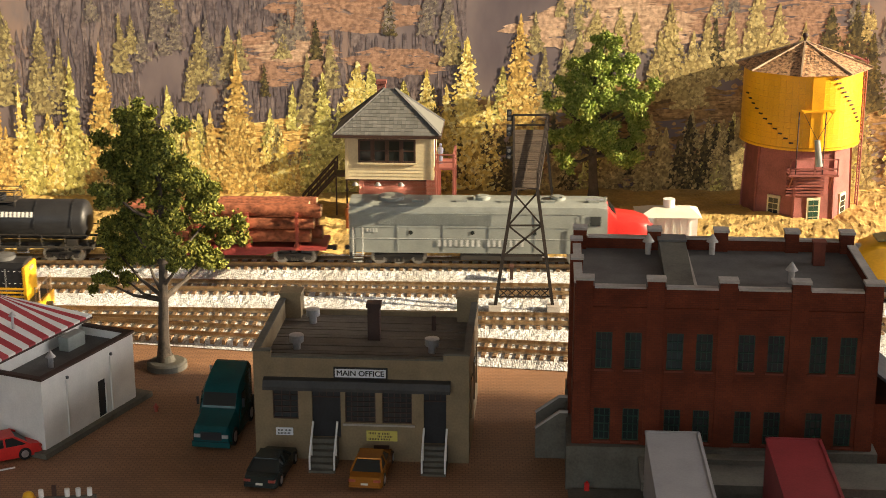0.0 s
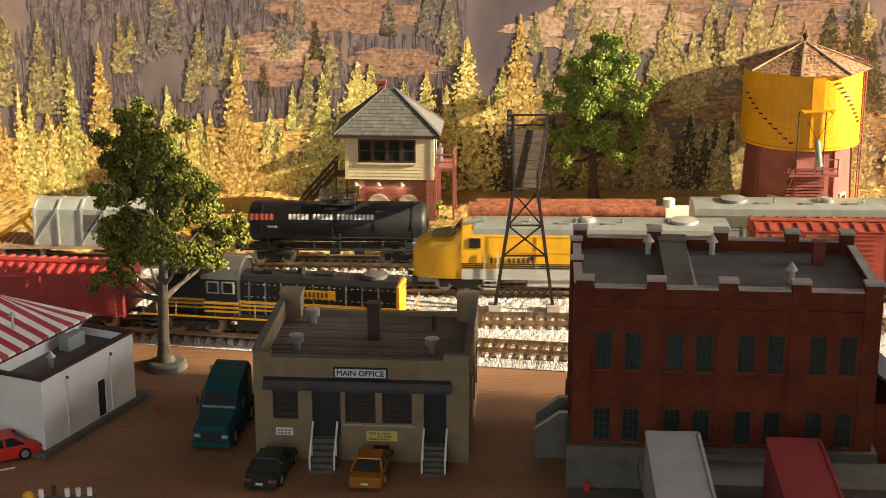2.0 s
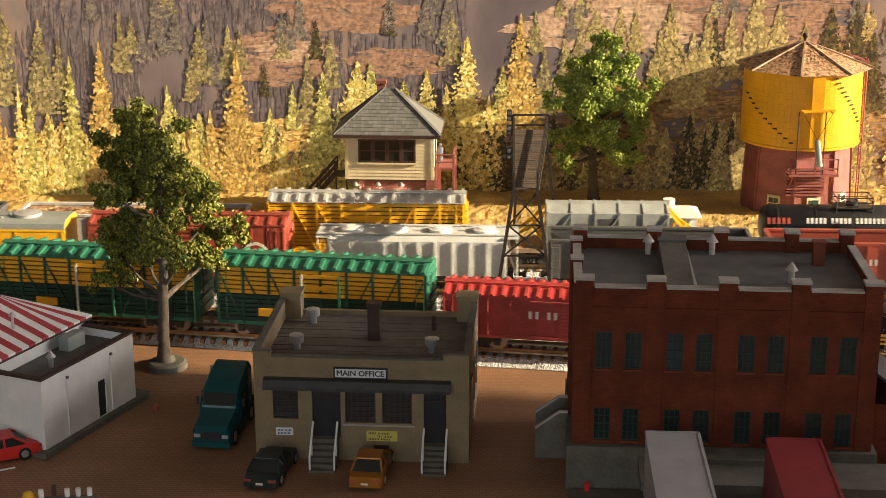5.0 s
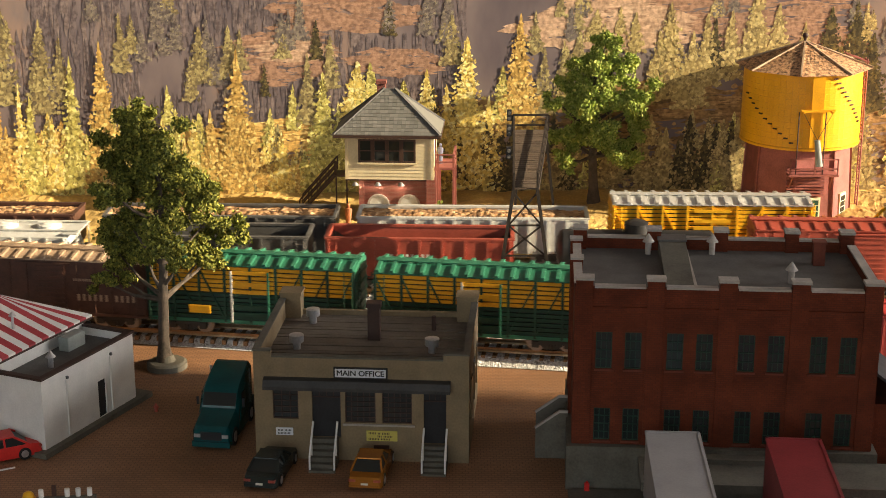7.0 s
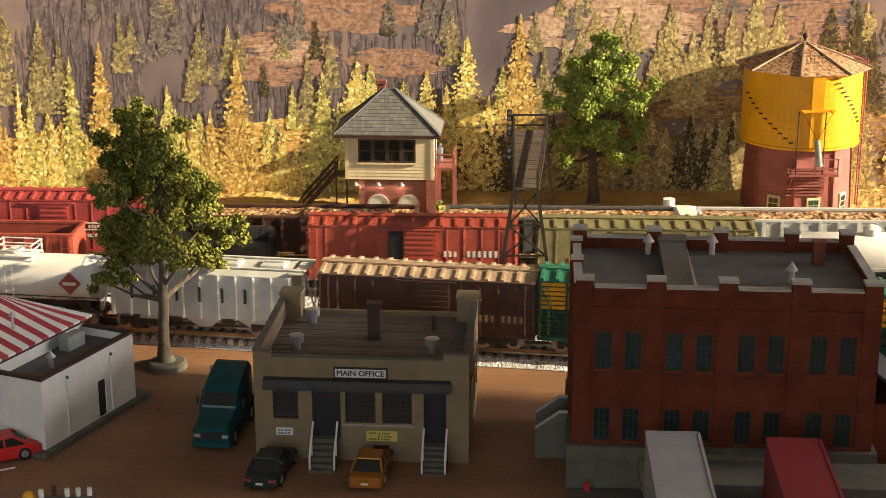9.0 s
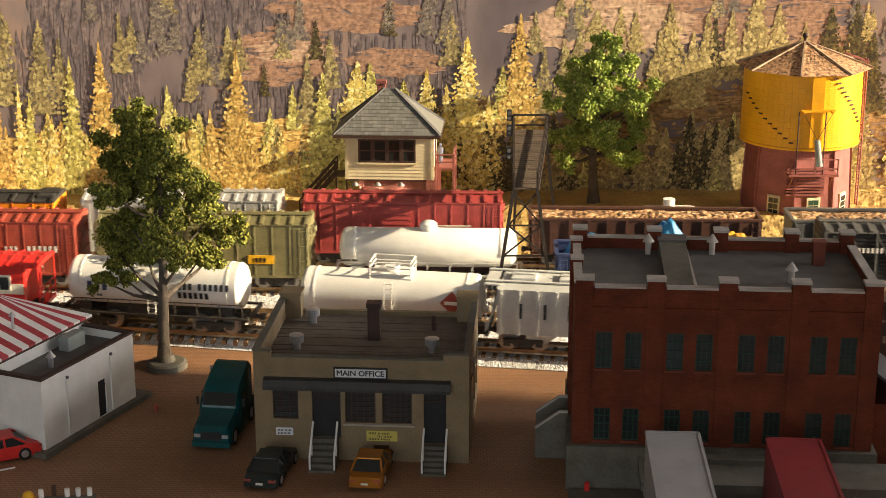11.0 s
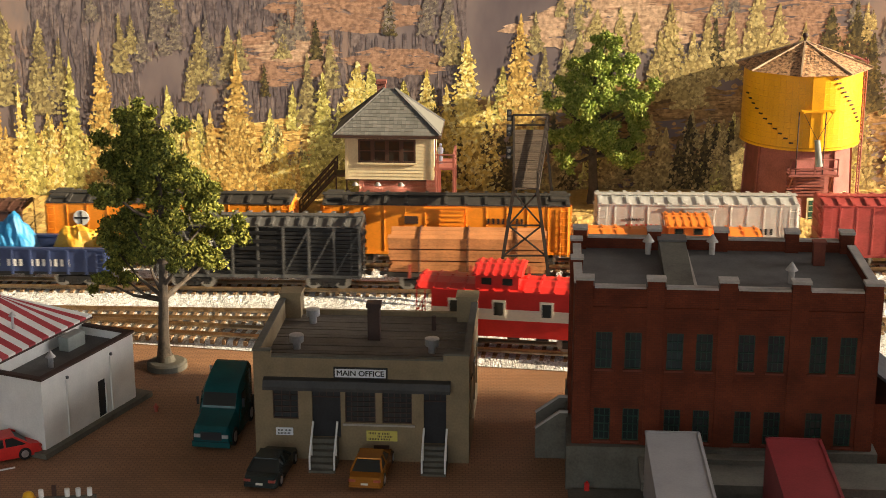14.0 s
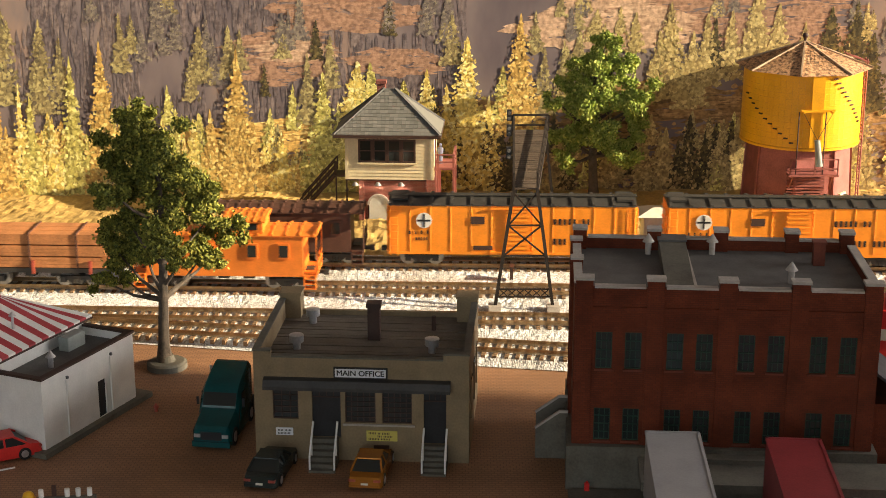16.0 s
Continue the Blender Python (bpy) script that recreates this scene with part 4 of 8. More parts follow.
def covered_hopper(L, label, body, group, hatch_mat, signs=(), round_hatch=True, H=0.043):
    car = car_base("covered_hopper", L, label, "covered hopper", group)
    W = 0.034
    bm = nb()
    prism(bm, [(-W / 2, 0.0125), (W / 2, 0.0125), (W / 2, H - 0.003), (W / 2 - 0.004, H), (-W / 2 + 0.004, H), (-W / 2, H - 0.003)], -L / 2 + 0.008, L / 2 - 0.008)
    part("body", bm, body, car)
    bm = nb()
    for i in range(11):
        x = -L / 2 + 0.010 + (L - 0.020) * i / 10
        for s in (-1, 1):
            box(bm, x - 0.0007, x + 0.0007, s * W / 2, s * (W / 2 + 0.0012), 0.012, H - 0.003)
    part("side_rib", bm, body, car)
    bm = nb()
    for x in (-L * 0.26, 0, L * 0.26):
        loft(bm, [[(x - 0.014, -0.0145, 0.0125), (x + 0.014, -0.0145, 0.0125), (x + 0.014, 0.0145, 0.0125), (x - 0.014, 0.0145, 0.0125)],
                  [(x - 0.004, -0.010, 0.004), (x + 0.004, -0.010, 0.004), (x + 0.004, 0.010, 0.004), (x - 0.004, 0.010, 0.004)]])
    part("hopper_bay", bm, body, car)
    for s in (-1, 1):
        bm = nb()
        box(bm, s * (L / 2 - 0.001), s * L / 2, -W / 2, W / 2, 0.0098, 0.0125)
        for k in (-1, 1):
            beam(bm, (s * (L / 2 - 0.001), k * 0.014, 0.0125), (s * (L / 2 - 0.009), k * 0.014, H - 0.004), 0.0012)
            rod(bm, (s * (L / 2 - 0.001), k * 0.016, 0.0125), (s * (L / 2 - 0.001), k * 0.016, H), 0.0005, 6)
        for k in range(6):
            z = 0.016 + 0.0045 * k
            rod(bm, (s * (L / 2 - 0.001), -0.016, z), (s * (L / 2 - 0.001), -0.009, z), 0.0003, 5)
        box(bm, s * (L / 2 - 0.010), s * L / 2, -W / 2, W / 2, H - 0.0008, H)
        part("end_frame", bm, body, car)
        slab("roof_walk", body, car, -L / 2, L / 2, s * 0.0118 - 0.0013, s * 0.0118 + 0.0013, H + 0.0006, H + 0.0013)
    for i in range(4):
        x = -L * 0.33 + L * 0.22 * i
        bm = nb()
        if round_hatch:
            rod(bm, (x, 0, H - 0.0006), (x, 0, H + 0.0022), 0.0078, 24)
            rod(bm, (x, 0, H + 0.0022), (x, 0, H + 0.0032), 0.0070, 24, 0.004)
            box(bm, x - 0.0085, x + 0.0085, -0.0006, 0.0006, H + 0.003, H + 0.0038)
        else:
            box(bm, x - 0.008, x + 0.008, -0.0065, 0.0065, H - 0.0004, H + 0.0018, bev=0.0006)
            rod(bm, (x - 0.006, 0, H + 0.0024), (x + 0.006, 0, H + 0.0024), 0.0008, 6)
        part("hatch", bm, hatch_mat, car)
    for (mat, x, z, widths, h) in signs:
        words(car, mat, x, z, widths, h, -W / 2 - 0.0013)
    return car


def caboose(L, label, body, roof, group, cupola=0.0, band=None, bay=False, win=M_GLASS, rail_mat=None):
    car = car_base("caboose", L, label, "caboose", group, inset=0.022)
    W, H = 0.0335, 0.040
    b0, b1 = -L / 2 + 0.010, L / 2 - 0.010
    bm = nb()
    box(bm, b0, b1, -W / 2, W / 2, 0.0105, H)
    part("body", bm, body, car)
    if band:
        slab("side_band", band, car, b0 + 0.0004, b1 - 0.0004, -W / 2 - 0.0003, -W / 2 + 0.001, 0.0215, 0.0285)
    bm = nb()
    h = W / 2 + 0.0012
    prof = [(-h, H - 0.0004), (h, H - 0.0004), (h, H + 0.0004), (h * 0.6, H + 0.0022), (0, H + 0.0030), (-h * 0.6, H + 0.0022), (-h, H + 0.0004)]
    prism(bm, prof, -L / 2, L / 2)
    part("roof", bm, roof, car)
    bm = nb()
    for i in range(14):
        x = -L / 2 + 0.002 + (L - 0.004) * i / 13
        for s in (-1, 1):
            beam(bm, (x, s * 0.002, H + 0.0030), (x, s * h, H + 0.0006), 0.0013, 0.0016)
    part("roof_rib", bm, roof, car)
    if cupola is not None:
        c = cupola
        bm = nb()
        box(bm, c - 0.0135, c + 0.0135, -W / 2 + 0.001, W / 2 - 0.001, H, H + 0.0095)
        part("cupola", bm, body, car)
        bm = nb()
        prism(bm, [(u, z + 0.0098) for u, z in prof], c - 0.0155, c + 0.0155)
        cr = part("cupola_roof", bm, roof, car)
        for i in range(6):
            x = c - 0.013 + 0.0052 * i
            for s in (-1, 1):
                bm = nb()
                beam(bm, (x, s * 0.002, H + 0.0128), (x, s * h, H + 0.0104), 0.0012, 0.0014)
                part("roof_rib", bm, roof, cr)
        for x in (c - 0.0065, c + 0.0065):
            slab("cupola_window", win, car, x - 0.0032, x + 0.0032, -W / 2 + 0.0004, -W / 2 + 0.002, H + 0.004, H + 0.0082)
    for x in (b0 + (b1 - b0) * u for u in (0.14, 0.4, 0.68, 0.88)):
        slab("window_frame", band or body, car, x - 0.0042, x + 0.0042, -W / 2 - 0.0009, -W / 2 + 0.001, 0.0235, 0.0345)
        slab("window_pane", win, car, x - 0.0030, x + 0.0030, -W / 2 - 0.0012, -W / 2 + 0.001, 0.0248, 0.0332)
    rm = rail_mat or body
    for s in (-1, 1):
        e = s * (L / 2 - 0.0006)
        slab("end_platform", rm, car, s * (L / 2 - 0.010), e, -W / 2, W / 2, 0.0098, 0.0118)
        bm = nb()
        for y in (-0.0155, -0.006, 0.006, 0.0155):
            rod(bm, (e, y, 0.0118), (e, y, H if abs(y) > 0.01 else 0.024), 0.00045, 6)
        rod(bm, (e, -0.0155, 0.024), (e, 0.0155, 0.024), 0.0004, 6)
        rod(bm, (e, -0.0155, 0.0185), (e, 0.0155, 0.0185), 0.0004, 6)
        part("end_railing", bm, rm, car)
        bm = nb()
        for k in range(3):
            box(bm, s * (L / 2 - 0.009), s * (L / 2 - 0.0015), -W / 2 - 0.0016, -W / 2 + 0.004, 0.0018 + 0.0036 * k, 0.0026 + 0.0036 * k)
        for x in (L / 2 - 0.0092, L / 2 - 0.0013):
            box(bm, s * x - 0.0003, s * x + 0.0003, -W / 2 - 0.0016, -W / 2 + 0.004, 0.0016, 0.0118)
        part("step", bm, rm, car)
    return car


def logcar(L, group):
    car = car_base("log_car", L, "red flat car with stakes, loaded with bark-covered logs", "flat car", group)
    W = 0.033
    bm = nb()
    prism(bm, [(-L / 2, 0.0115), (-L / 2, 0.0140), (L / 2, 0.0140), (L / 2, 0.0115), (L * 0.28, 0.0115), (L * 0.2, 0.0075), (-L * 0.2, 0.0075), (-L * 0.28, 0.0115)], -W / 2, W / 2, "y")
    part("deck", bm, M_MAROON, car)
    for i in range(4):
        x = -L * 0.36 + L * 0.24 * i
        for s in (-1, 1):
            slab("stake", M_OXIDE2, car, x - 0.0011, x + 0.0011, s * W / 2 - 0.0013, s * W / 2 + 0.0013, 0.0115, 0.040)
        slab("bunk", M_OXIDE2, car, x - 0.002, x + 0.002, -W / 2, W / 2, 0.014, 0.0162)
    R = random.Random(5)
    for row, (n, z) in enumerate(((3, 0.0212), (3, 0.0308), (3, 0.0402))):
        for k in range(n):
            y = (k - (n - 1) / 2) * 0.0102
            r = 0.0049 + R.uniform(-0.0002, 0.0003)
            xa, xb = -L / 2 + R.uniform(0.004, 0.012), L / 2 - R.uniform(0.004, 0.014)
            bm = nb()
            secs = []
            ph = R.uniform(0, 9)
            for i in range(15):
                x = xa + (xb - xa) * i / 14
                secs.append([(x, y + (r + 0.0005 * noise.noise((x * 90, ph, j))) * math.cos(2 * math.pi * j / 14) + 0.0007 * math.sin(x * 30 + ph),
                              z + (r + 0.0005 * noise.noise((x * 90, ph, j))) * math.sin(2 * math.pi * j / 14)) for j in range(14)])
            loft(bm, secs)
            log = part("log", bm, M_LOG, car, smooth=True)
            for xe, s in ((xa, -1), (xb, 1)):
                bm = nb()
                rod(bm, (xe + s * 0.0001, y + 0.0007 * math.sin(xe * 30 + ph), z), (xe + s * 0.0004, y + 0.0007 * math.sin(xe * 30 + ph), z), r * 0.92, 14)
                part("cut_end", bm, M_LOGEND, log)
    return car


def lumbercar(L, group):
    car = car_base("lumber_car", L, "dark flat car loaded with bundles of red-brown lumber", "flat car", group)
    W = 0.031
    slab("deck", M_DARK, car, -L / 2, L / 2, -W / 2, W / 2, 0.0110, 0.0142)
    R = random.Random(8)
    for row in range(9):
        z = 0.0146 + 0.0025 * row + 0.0009 * (row // 3)
        for k in range(3):
            y = -W / 2 + W / 3 * k
            dx = R.uniform(-0.0015, 0.0015)
            slab("plank_layer", M_WOOD, car, -L / 2 + 0.002 + dx, L / 2 - 0.002 + dx, y + 0.0004, y + W / 3 - 0.0003, z, z + 0.0024)
    for x in (-L * 0.3, 0.0, L * 0.3):
        bm = nb()
        box(bm, x - 0.0005, x + 0.0005, -W / 2 - 0.0004, W / 2 + 0.0004, 0.0142, 0.0398)
        part("binding_strap", bm, M_BROWN, car)
    for x in (-L * 0.36, L * 0.02, L * 0.38):
        slab("stake", M_OXIDE2, car, x - 0.001, x + 0.001, -W / 2 - 0.0016, -W / 2, 0.0105, 0.020)
    return car


def cranecar(L, group):
    car = car_base("derrick_car", L, "work flat car with grey crane house and yellow boom", "crane car", group)
    W = 0.032
    slab("deck", M_TANROOF, car, -L / 2, L / 2, -W / 2, W / 2, 0.0108, 0.0140)
    h0, h1 = -L / 2 + 0.035, L / 2 - 0.042
    bm = nb()
    prism(bm, [(-W / 2, 0.014), (W / 2, 0.014), (W / 2, 0.041), (0.005, 0.0455), (-0.005, 0.0455), (-W / 2, 0.041)], h0, h1)
    part("crane_house", bm, M_CRANE, car)
    bm = nb()
    for i in range(6):
        x = h0 + 0.001 + (h1 - h0 - 0.002) * i / 5
        box(bm, x - 0.0008, x + 0.0008, -W / 2 - 0.0008, -W / 2, 0.0145, 0.041)
        for s in (-1, 1):
            beam(bm, (x, s * W / 2, 0.0415), (x, s * 0.004, 0.0460), 0.0016, 0.0009)
    for i in (0, 2, 4):
        xa = h0 + (h1 - h0) * i / 5
        beam(bm, (xa, -W / 2 - 0.0004, 0.0155), (xa + (h1 - h0) / 5, -W / 2 - 0.0004, 0.040), 0.0013, 0.0008)
    part("house_frame", bm, M_CRANE, car)
    slab("house_window", M_DGREY, car, h0 + (h1 - h0) * 0.42, h0 + (h1 - h0) * 0.58, -W / 2 - 0.0006, -W / 2 + 0.001, 0.024, 0.037)
    for e, x0 in ((1, h1), (-1, h0)):
        bm = nb()
        for s in (-1, 1):
            beam(bm, (x0 + e * 0.001, s * 0.010, 0.040), (x0 + e * 0.010, s * 0.008, 0.030), 0.002)
            beam(bm, (x0 + e * 0.010, s * 0.008, 0.030), (x0 + e * 0.031, s * 0.006, 0.016), 0.0022)
            beam(bm, (x0 + e * 0.001, s * 0.010, 0.018), (x0 + e * 0.010, s * 0.008, 0.030), 0.0018)
        for u in (0.2, 0.5, 0.8):
            x, z = x0 + e * (0.010 + 0.021 * u), 0.030 - 0.014 * u
            beam(bm, (x, -0.008, z), (x, 0.008, z), 0.0014)
        part("boom", bm, M_YELLOW, car, "yellow steel crane boom")
    bm = nb()
    for i in range(7):
        box(bm, -L / 2 + 0.002 + 0.0045 * i, -L / 2 + 0.005 + 0.0045 * i, -W / 2 + 0.002, W / 2 - 0.002, 0.014, 0.0152)
    part("deck_plank", bm, M_TANROOF, car)
    return car


def cab_diesel(L, label, group, body, roof, nose, lower=None, facing=1, stripes=(), letters=None, grille=True, fans=3, H=0.0475):
    """Streamlined cab unit; the nose points along +x for facing 1."""
    car = thing("diesel_locomotive", pose(0, 0, 0), label, "locomotive", group)
    W = 0.0335
    f = facing
    for x in (-L / 2 + 0.036, L / 2 - 0.042):
        t = share("truck", TRUCK, car, pose(x, 0, 0) @ Matrix.Diagonal((1.45, 1.06, 1.1, 1)))
        for a in (-0.0100, 0.0, 0.0100):
            share("wheelset", WHEELS, t, Matrix.Translation((a, 0, 0.0054)) @ Matrix.Diagonal((0.69, 1, 1, 1)))
    bm = nb()
    box(bm, -0.030, 0.030, -W / 2 + 0.001, W / 2 - 0.001, 0.0045, 0.0125, bev=0.001)
    part("fuel_tank", bm, M_DARK if lower is None else lower, car)

    def ring(x, zt, w, shoulder):
        return [(x, -w, 0.0105), (x, w, 0.0105), (x, w, zt - shoulder), (x, w * 0.93, zt - shoulder * 0.35), (x, w * 0.72, zt - shoulder * 0.08), (x, 0, zt),
                (x, -w * 0.72, zt - shoulder * 0.08), (x, -w * 0.93, zt - shoulder * 0.35), (x, -w, zt - shoulder)]

    e = L / 2
    w = W / 2
    cabx = e - 0.038
    bm = nb()
    secs = [ring(-e, H, w, 0.007), ring(cabx - 0.004, H, w, 0.007), ring(cabx + 0.004, H - 0.001, w, 0.007)]
    loft(bm, secs if f > 0 else [[(-p[0], p[1], p[2]) for p in s] for s in secs])
    hull = part("hull", bm, body, car, smooth=True)
    bm = nb()
    secs = [ring(cabx + 0.004, H - 0.0012, w - 0.0001, 0.007), ring(cabx + 0.0105, H - 0.009, w * 0.98, 0.006), ring(cabx + 0.025, H - 0.0105, w * 0.93, 0.008), ring(cabx + 0.034, H - 0.0135, w * 0.78, 0.009), ring(e, H - 0.0185, w * 0.5, 0.008)]
    loft(bm, secs if f > 0 else [[(-p[0], p[1], p[2]) for p in s] for s in secs])
    part("nose", bm, nose, car, "rounded cab nose", smooth=True)
    # roof skin, windows and fittings
    if facing < 0:
        bm = nb()
        top = [(-(cabx + 0.0115), 0.0105, H - 0.0084), (-(cabx + 0.0115), -0.0105, H - 0.0084), (-(cabx + 0.0250), -0.0095, H - 0.0102), (-(cabx + 0.0250), 0.0095, H - 0.0102)]
        loft(bm, [top, [(p[0], p[1], p[2] + 0.0008) for p in top]])
        part("glare_panel", bm, M_OLIVE, car, "dull green glare panel on the nose")
    def fx(a, b):
        return (f * a, f * b) if f > 0 else (f * b, f * a)

    if roof is not body:
        bm = nb()
        prof = [(w * 0.985, H - 0.0058), (w * 0.935, H - 0.0020), (w * 0.72, H - 0.0003), (0, H + 0.0003), (-w * 0.72, H - 0.0003), (-w * 0.935, H - 0.0020), (-w * 0.985, H - 0.0058)]
        prof = prof + [(u * 0.97, z - 0.0006) for u, z in reversed(prof)]
        x0, x1 = fx(-e, cabx - 0.004)
        prism(bm, prof, x0, x1)
        part("roof", bm, roof, car, smooth=True)
    x0, x1 = fx(cabx + 0.005, cabx + 0.0085)
    for s in (-1, 1):
        bm = nb()
        beam(bm, (f * (cabx + 0.0042), s * 0.0065, H - 0.0022), (f * (cabx + 0.0100), s * 0.0068, H - 0.0086), 0.0098, 0.0012)
        part("windscreen", bm, M_GLASS, car)
        x0, x1 = fx(cabx - 0.009, cabx - 0.001)
        slab("cab_window", M_GLASS, car, x0, x1, s * w - 0.0006, s * w + 0.0004, H - 0.0155, H - 0.0085)
        x0, x1 = fx(cabx - 0.019, cabx - 0.013)
        slab("cab_door", body, car, x0, x1, s * w - 0.0002, s * w + 0.0006, 0.0125, H - 0.009)
    for i in range(fans):
        x = f * (-e + 0.030 + 0.055 * i + (0.012 if i else 0))
        bm = nb()
        rod(bm, (x, 0, H - 0.0006), (x, 0, H + 0.0020), 0.0095 if i == 0 else 0.0058, 26)
        rod(bm, (x, 0, H + 0.0020), (x, 0, H + 0.0026), 0.0082 if i == 0 else 0.0048, 26, 0.004)
        part("roof_fan", bm, roof if roof is body else M_SILVER, car)
    bm = nb()
    for i in range(5):
        x = f * (-e + 0.05 + 0.032 * i)
        box(bm, x - 0.004, x + 0.004, -0.0095, -0.0062, H - 0.0008, H + 0.0010)
        rod(bm, (x + 0.009, -0.004, H - 0.0005), (x + 0.009, -0.004, H + 0.0030), 0.0008, 8)
    part("roof_fitting", bm, roof, car)
    bm = nb()
    rod(bm, (f * (cabx - 0.012), -0.006, H + 0.0015), (f * (cabx + 0.001), -0.006, H + 0.0015), 0.0007, 8, 0.0012)
    part("horn", bm, M_CHROME, car)
    bm = nb()
    for i in range(6):
        x = f * (-e + 0.002 + (L - 0.055) * i / 5)
        for s in (-1, 1):
            box(bm, x - 0.0003, x + 0.0003, s * (w - 0.0004), s * (w + 0.0004), 0.012, H - 0.0075)
    for s in (-1, 1):
        for z in (0.0215, 0.0300, H - 0.0072):
            x0, x1 = fx(-e, cabx - 0.012)
            box(bm, x0, x1, s * (w - 0.0004), s * (w + 0.0003), z - 0.0003, z + 0.0003)
    part("panel_strip", bm, body, car)
    if grille:
        for s in (-1, 1):
            bm = nb()
            for i in range(44):
                x = f * (-e + 0.022 + 0.0019 * i)
                box(bm, x - 0.0004, x + 0.0004, s * (w - 0.0003), s * (w + 0.0005), 0.0320, H - 0.0082)
            part("side_grille", bm, body, car)
    for i in range(3):
        x = f * (-e + 0.045 + 0.045 * i)
        bm = nb()
        rod(bm, (x, -w - 0.0004, 0.026), (x, -w + 0.001, 0.026), 0.0016, 14)
        part("porthole", bm, M_GLASS, car)
    bm = nb()
    for x in (-e + 0.003, -e + 0.010, cabx - 0.0205, cabx - 0.0115):
        rod(bm, (f * x, -w - 0.0012, 0.008), (f * x, -w - 0.0012, 0.030), 0.0004, 6)
    for k in range(3):
        for xa in (-e + 0.003, cabx - 0.0205):
            x0, x1 = fx(xa, xa + (0.007 if xa < 0 else 0.009))
            box(bm, x0, x1, -w - 0.0018, -w - 0.0004, 0.0035 + 0.003 * k, 0.0041 + 0.003 * k)
    part("grab_rail", bm, M_SILVER, car)
    if lower is not None:
        x0, x1 = fx(-e + 0.0002, cabx + 0.004)
        for s in (-1, 1):
            slab("lower_band", lower, car, x0, x1, s * w - 0.0004, s * (w + 0.0003), 0.0104, 0.0180)
    for (mat, za, zb) in stripes:
        x0, x1 = fx(-e + 0.0002, cabx + 0.004)
        slab("stripe", mat, car, x0, x1, -w - 0.0004, -w + 0.0004, za, zb)
    if letters:
        for (mat, x, z, widths, h) in letters:
            words(car, mat, x, z, widths, h, -w - 0.0005)
    for s in (-1, 1):
        bm = nb()
        box(bm, s * (e - 0.004), s * (e + 0.0045), -0.0013, 0.0013, 0.0080, 0.0106)
        box(bm, s * (e - 0.003), s * (e + 0.0005), -0.013, 0.013, 0.0045, 0.0105)
        part("pilot" if s == f else "coupler", bm, M_DARK, car)
    bm = nb()
    rod(bm, (f * (e - 0.0035), 0, H - 0.0165), (f * (e + 0.0004), 0, H - 0.0170), 0.0030, 16)
    part("headlight", bm, M_CHROME, car)
    return car


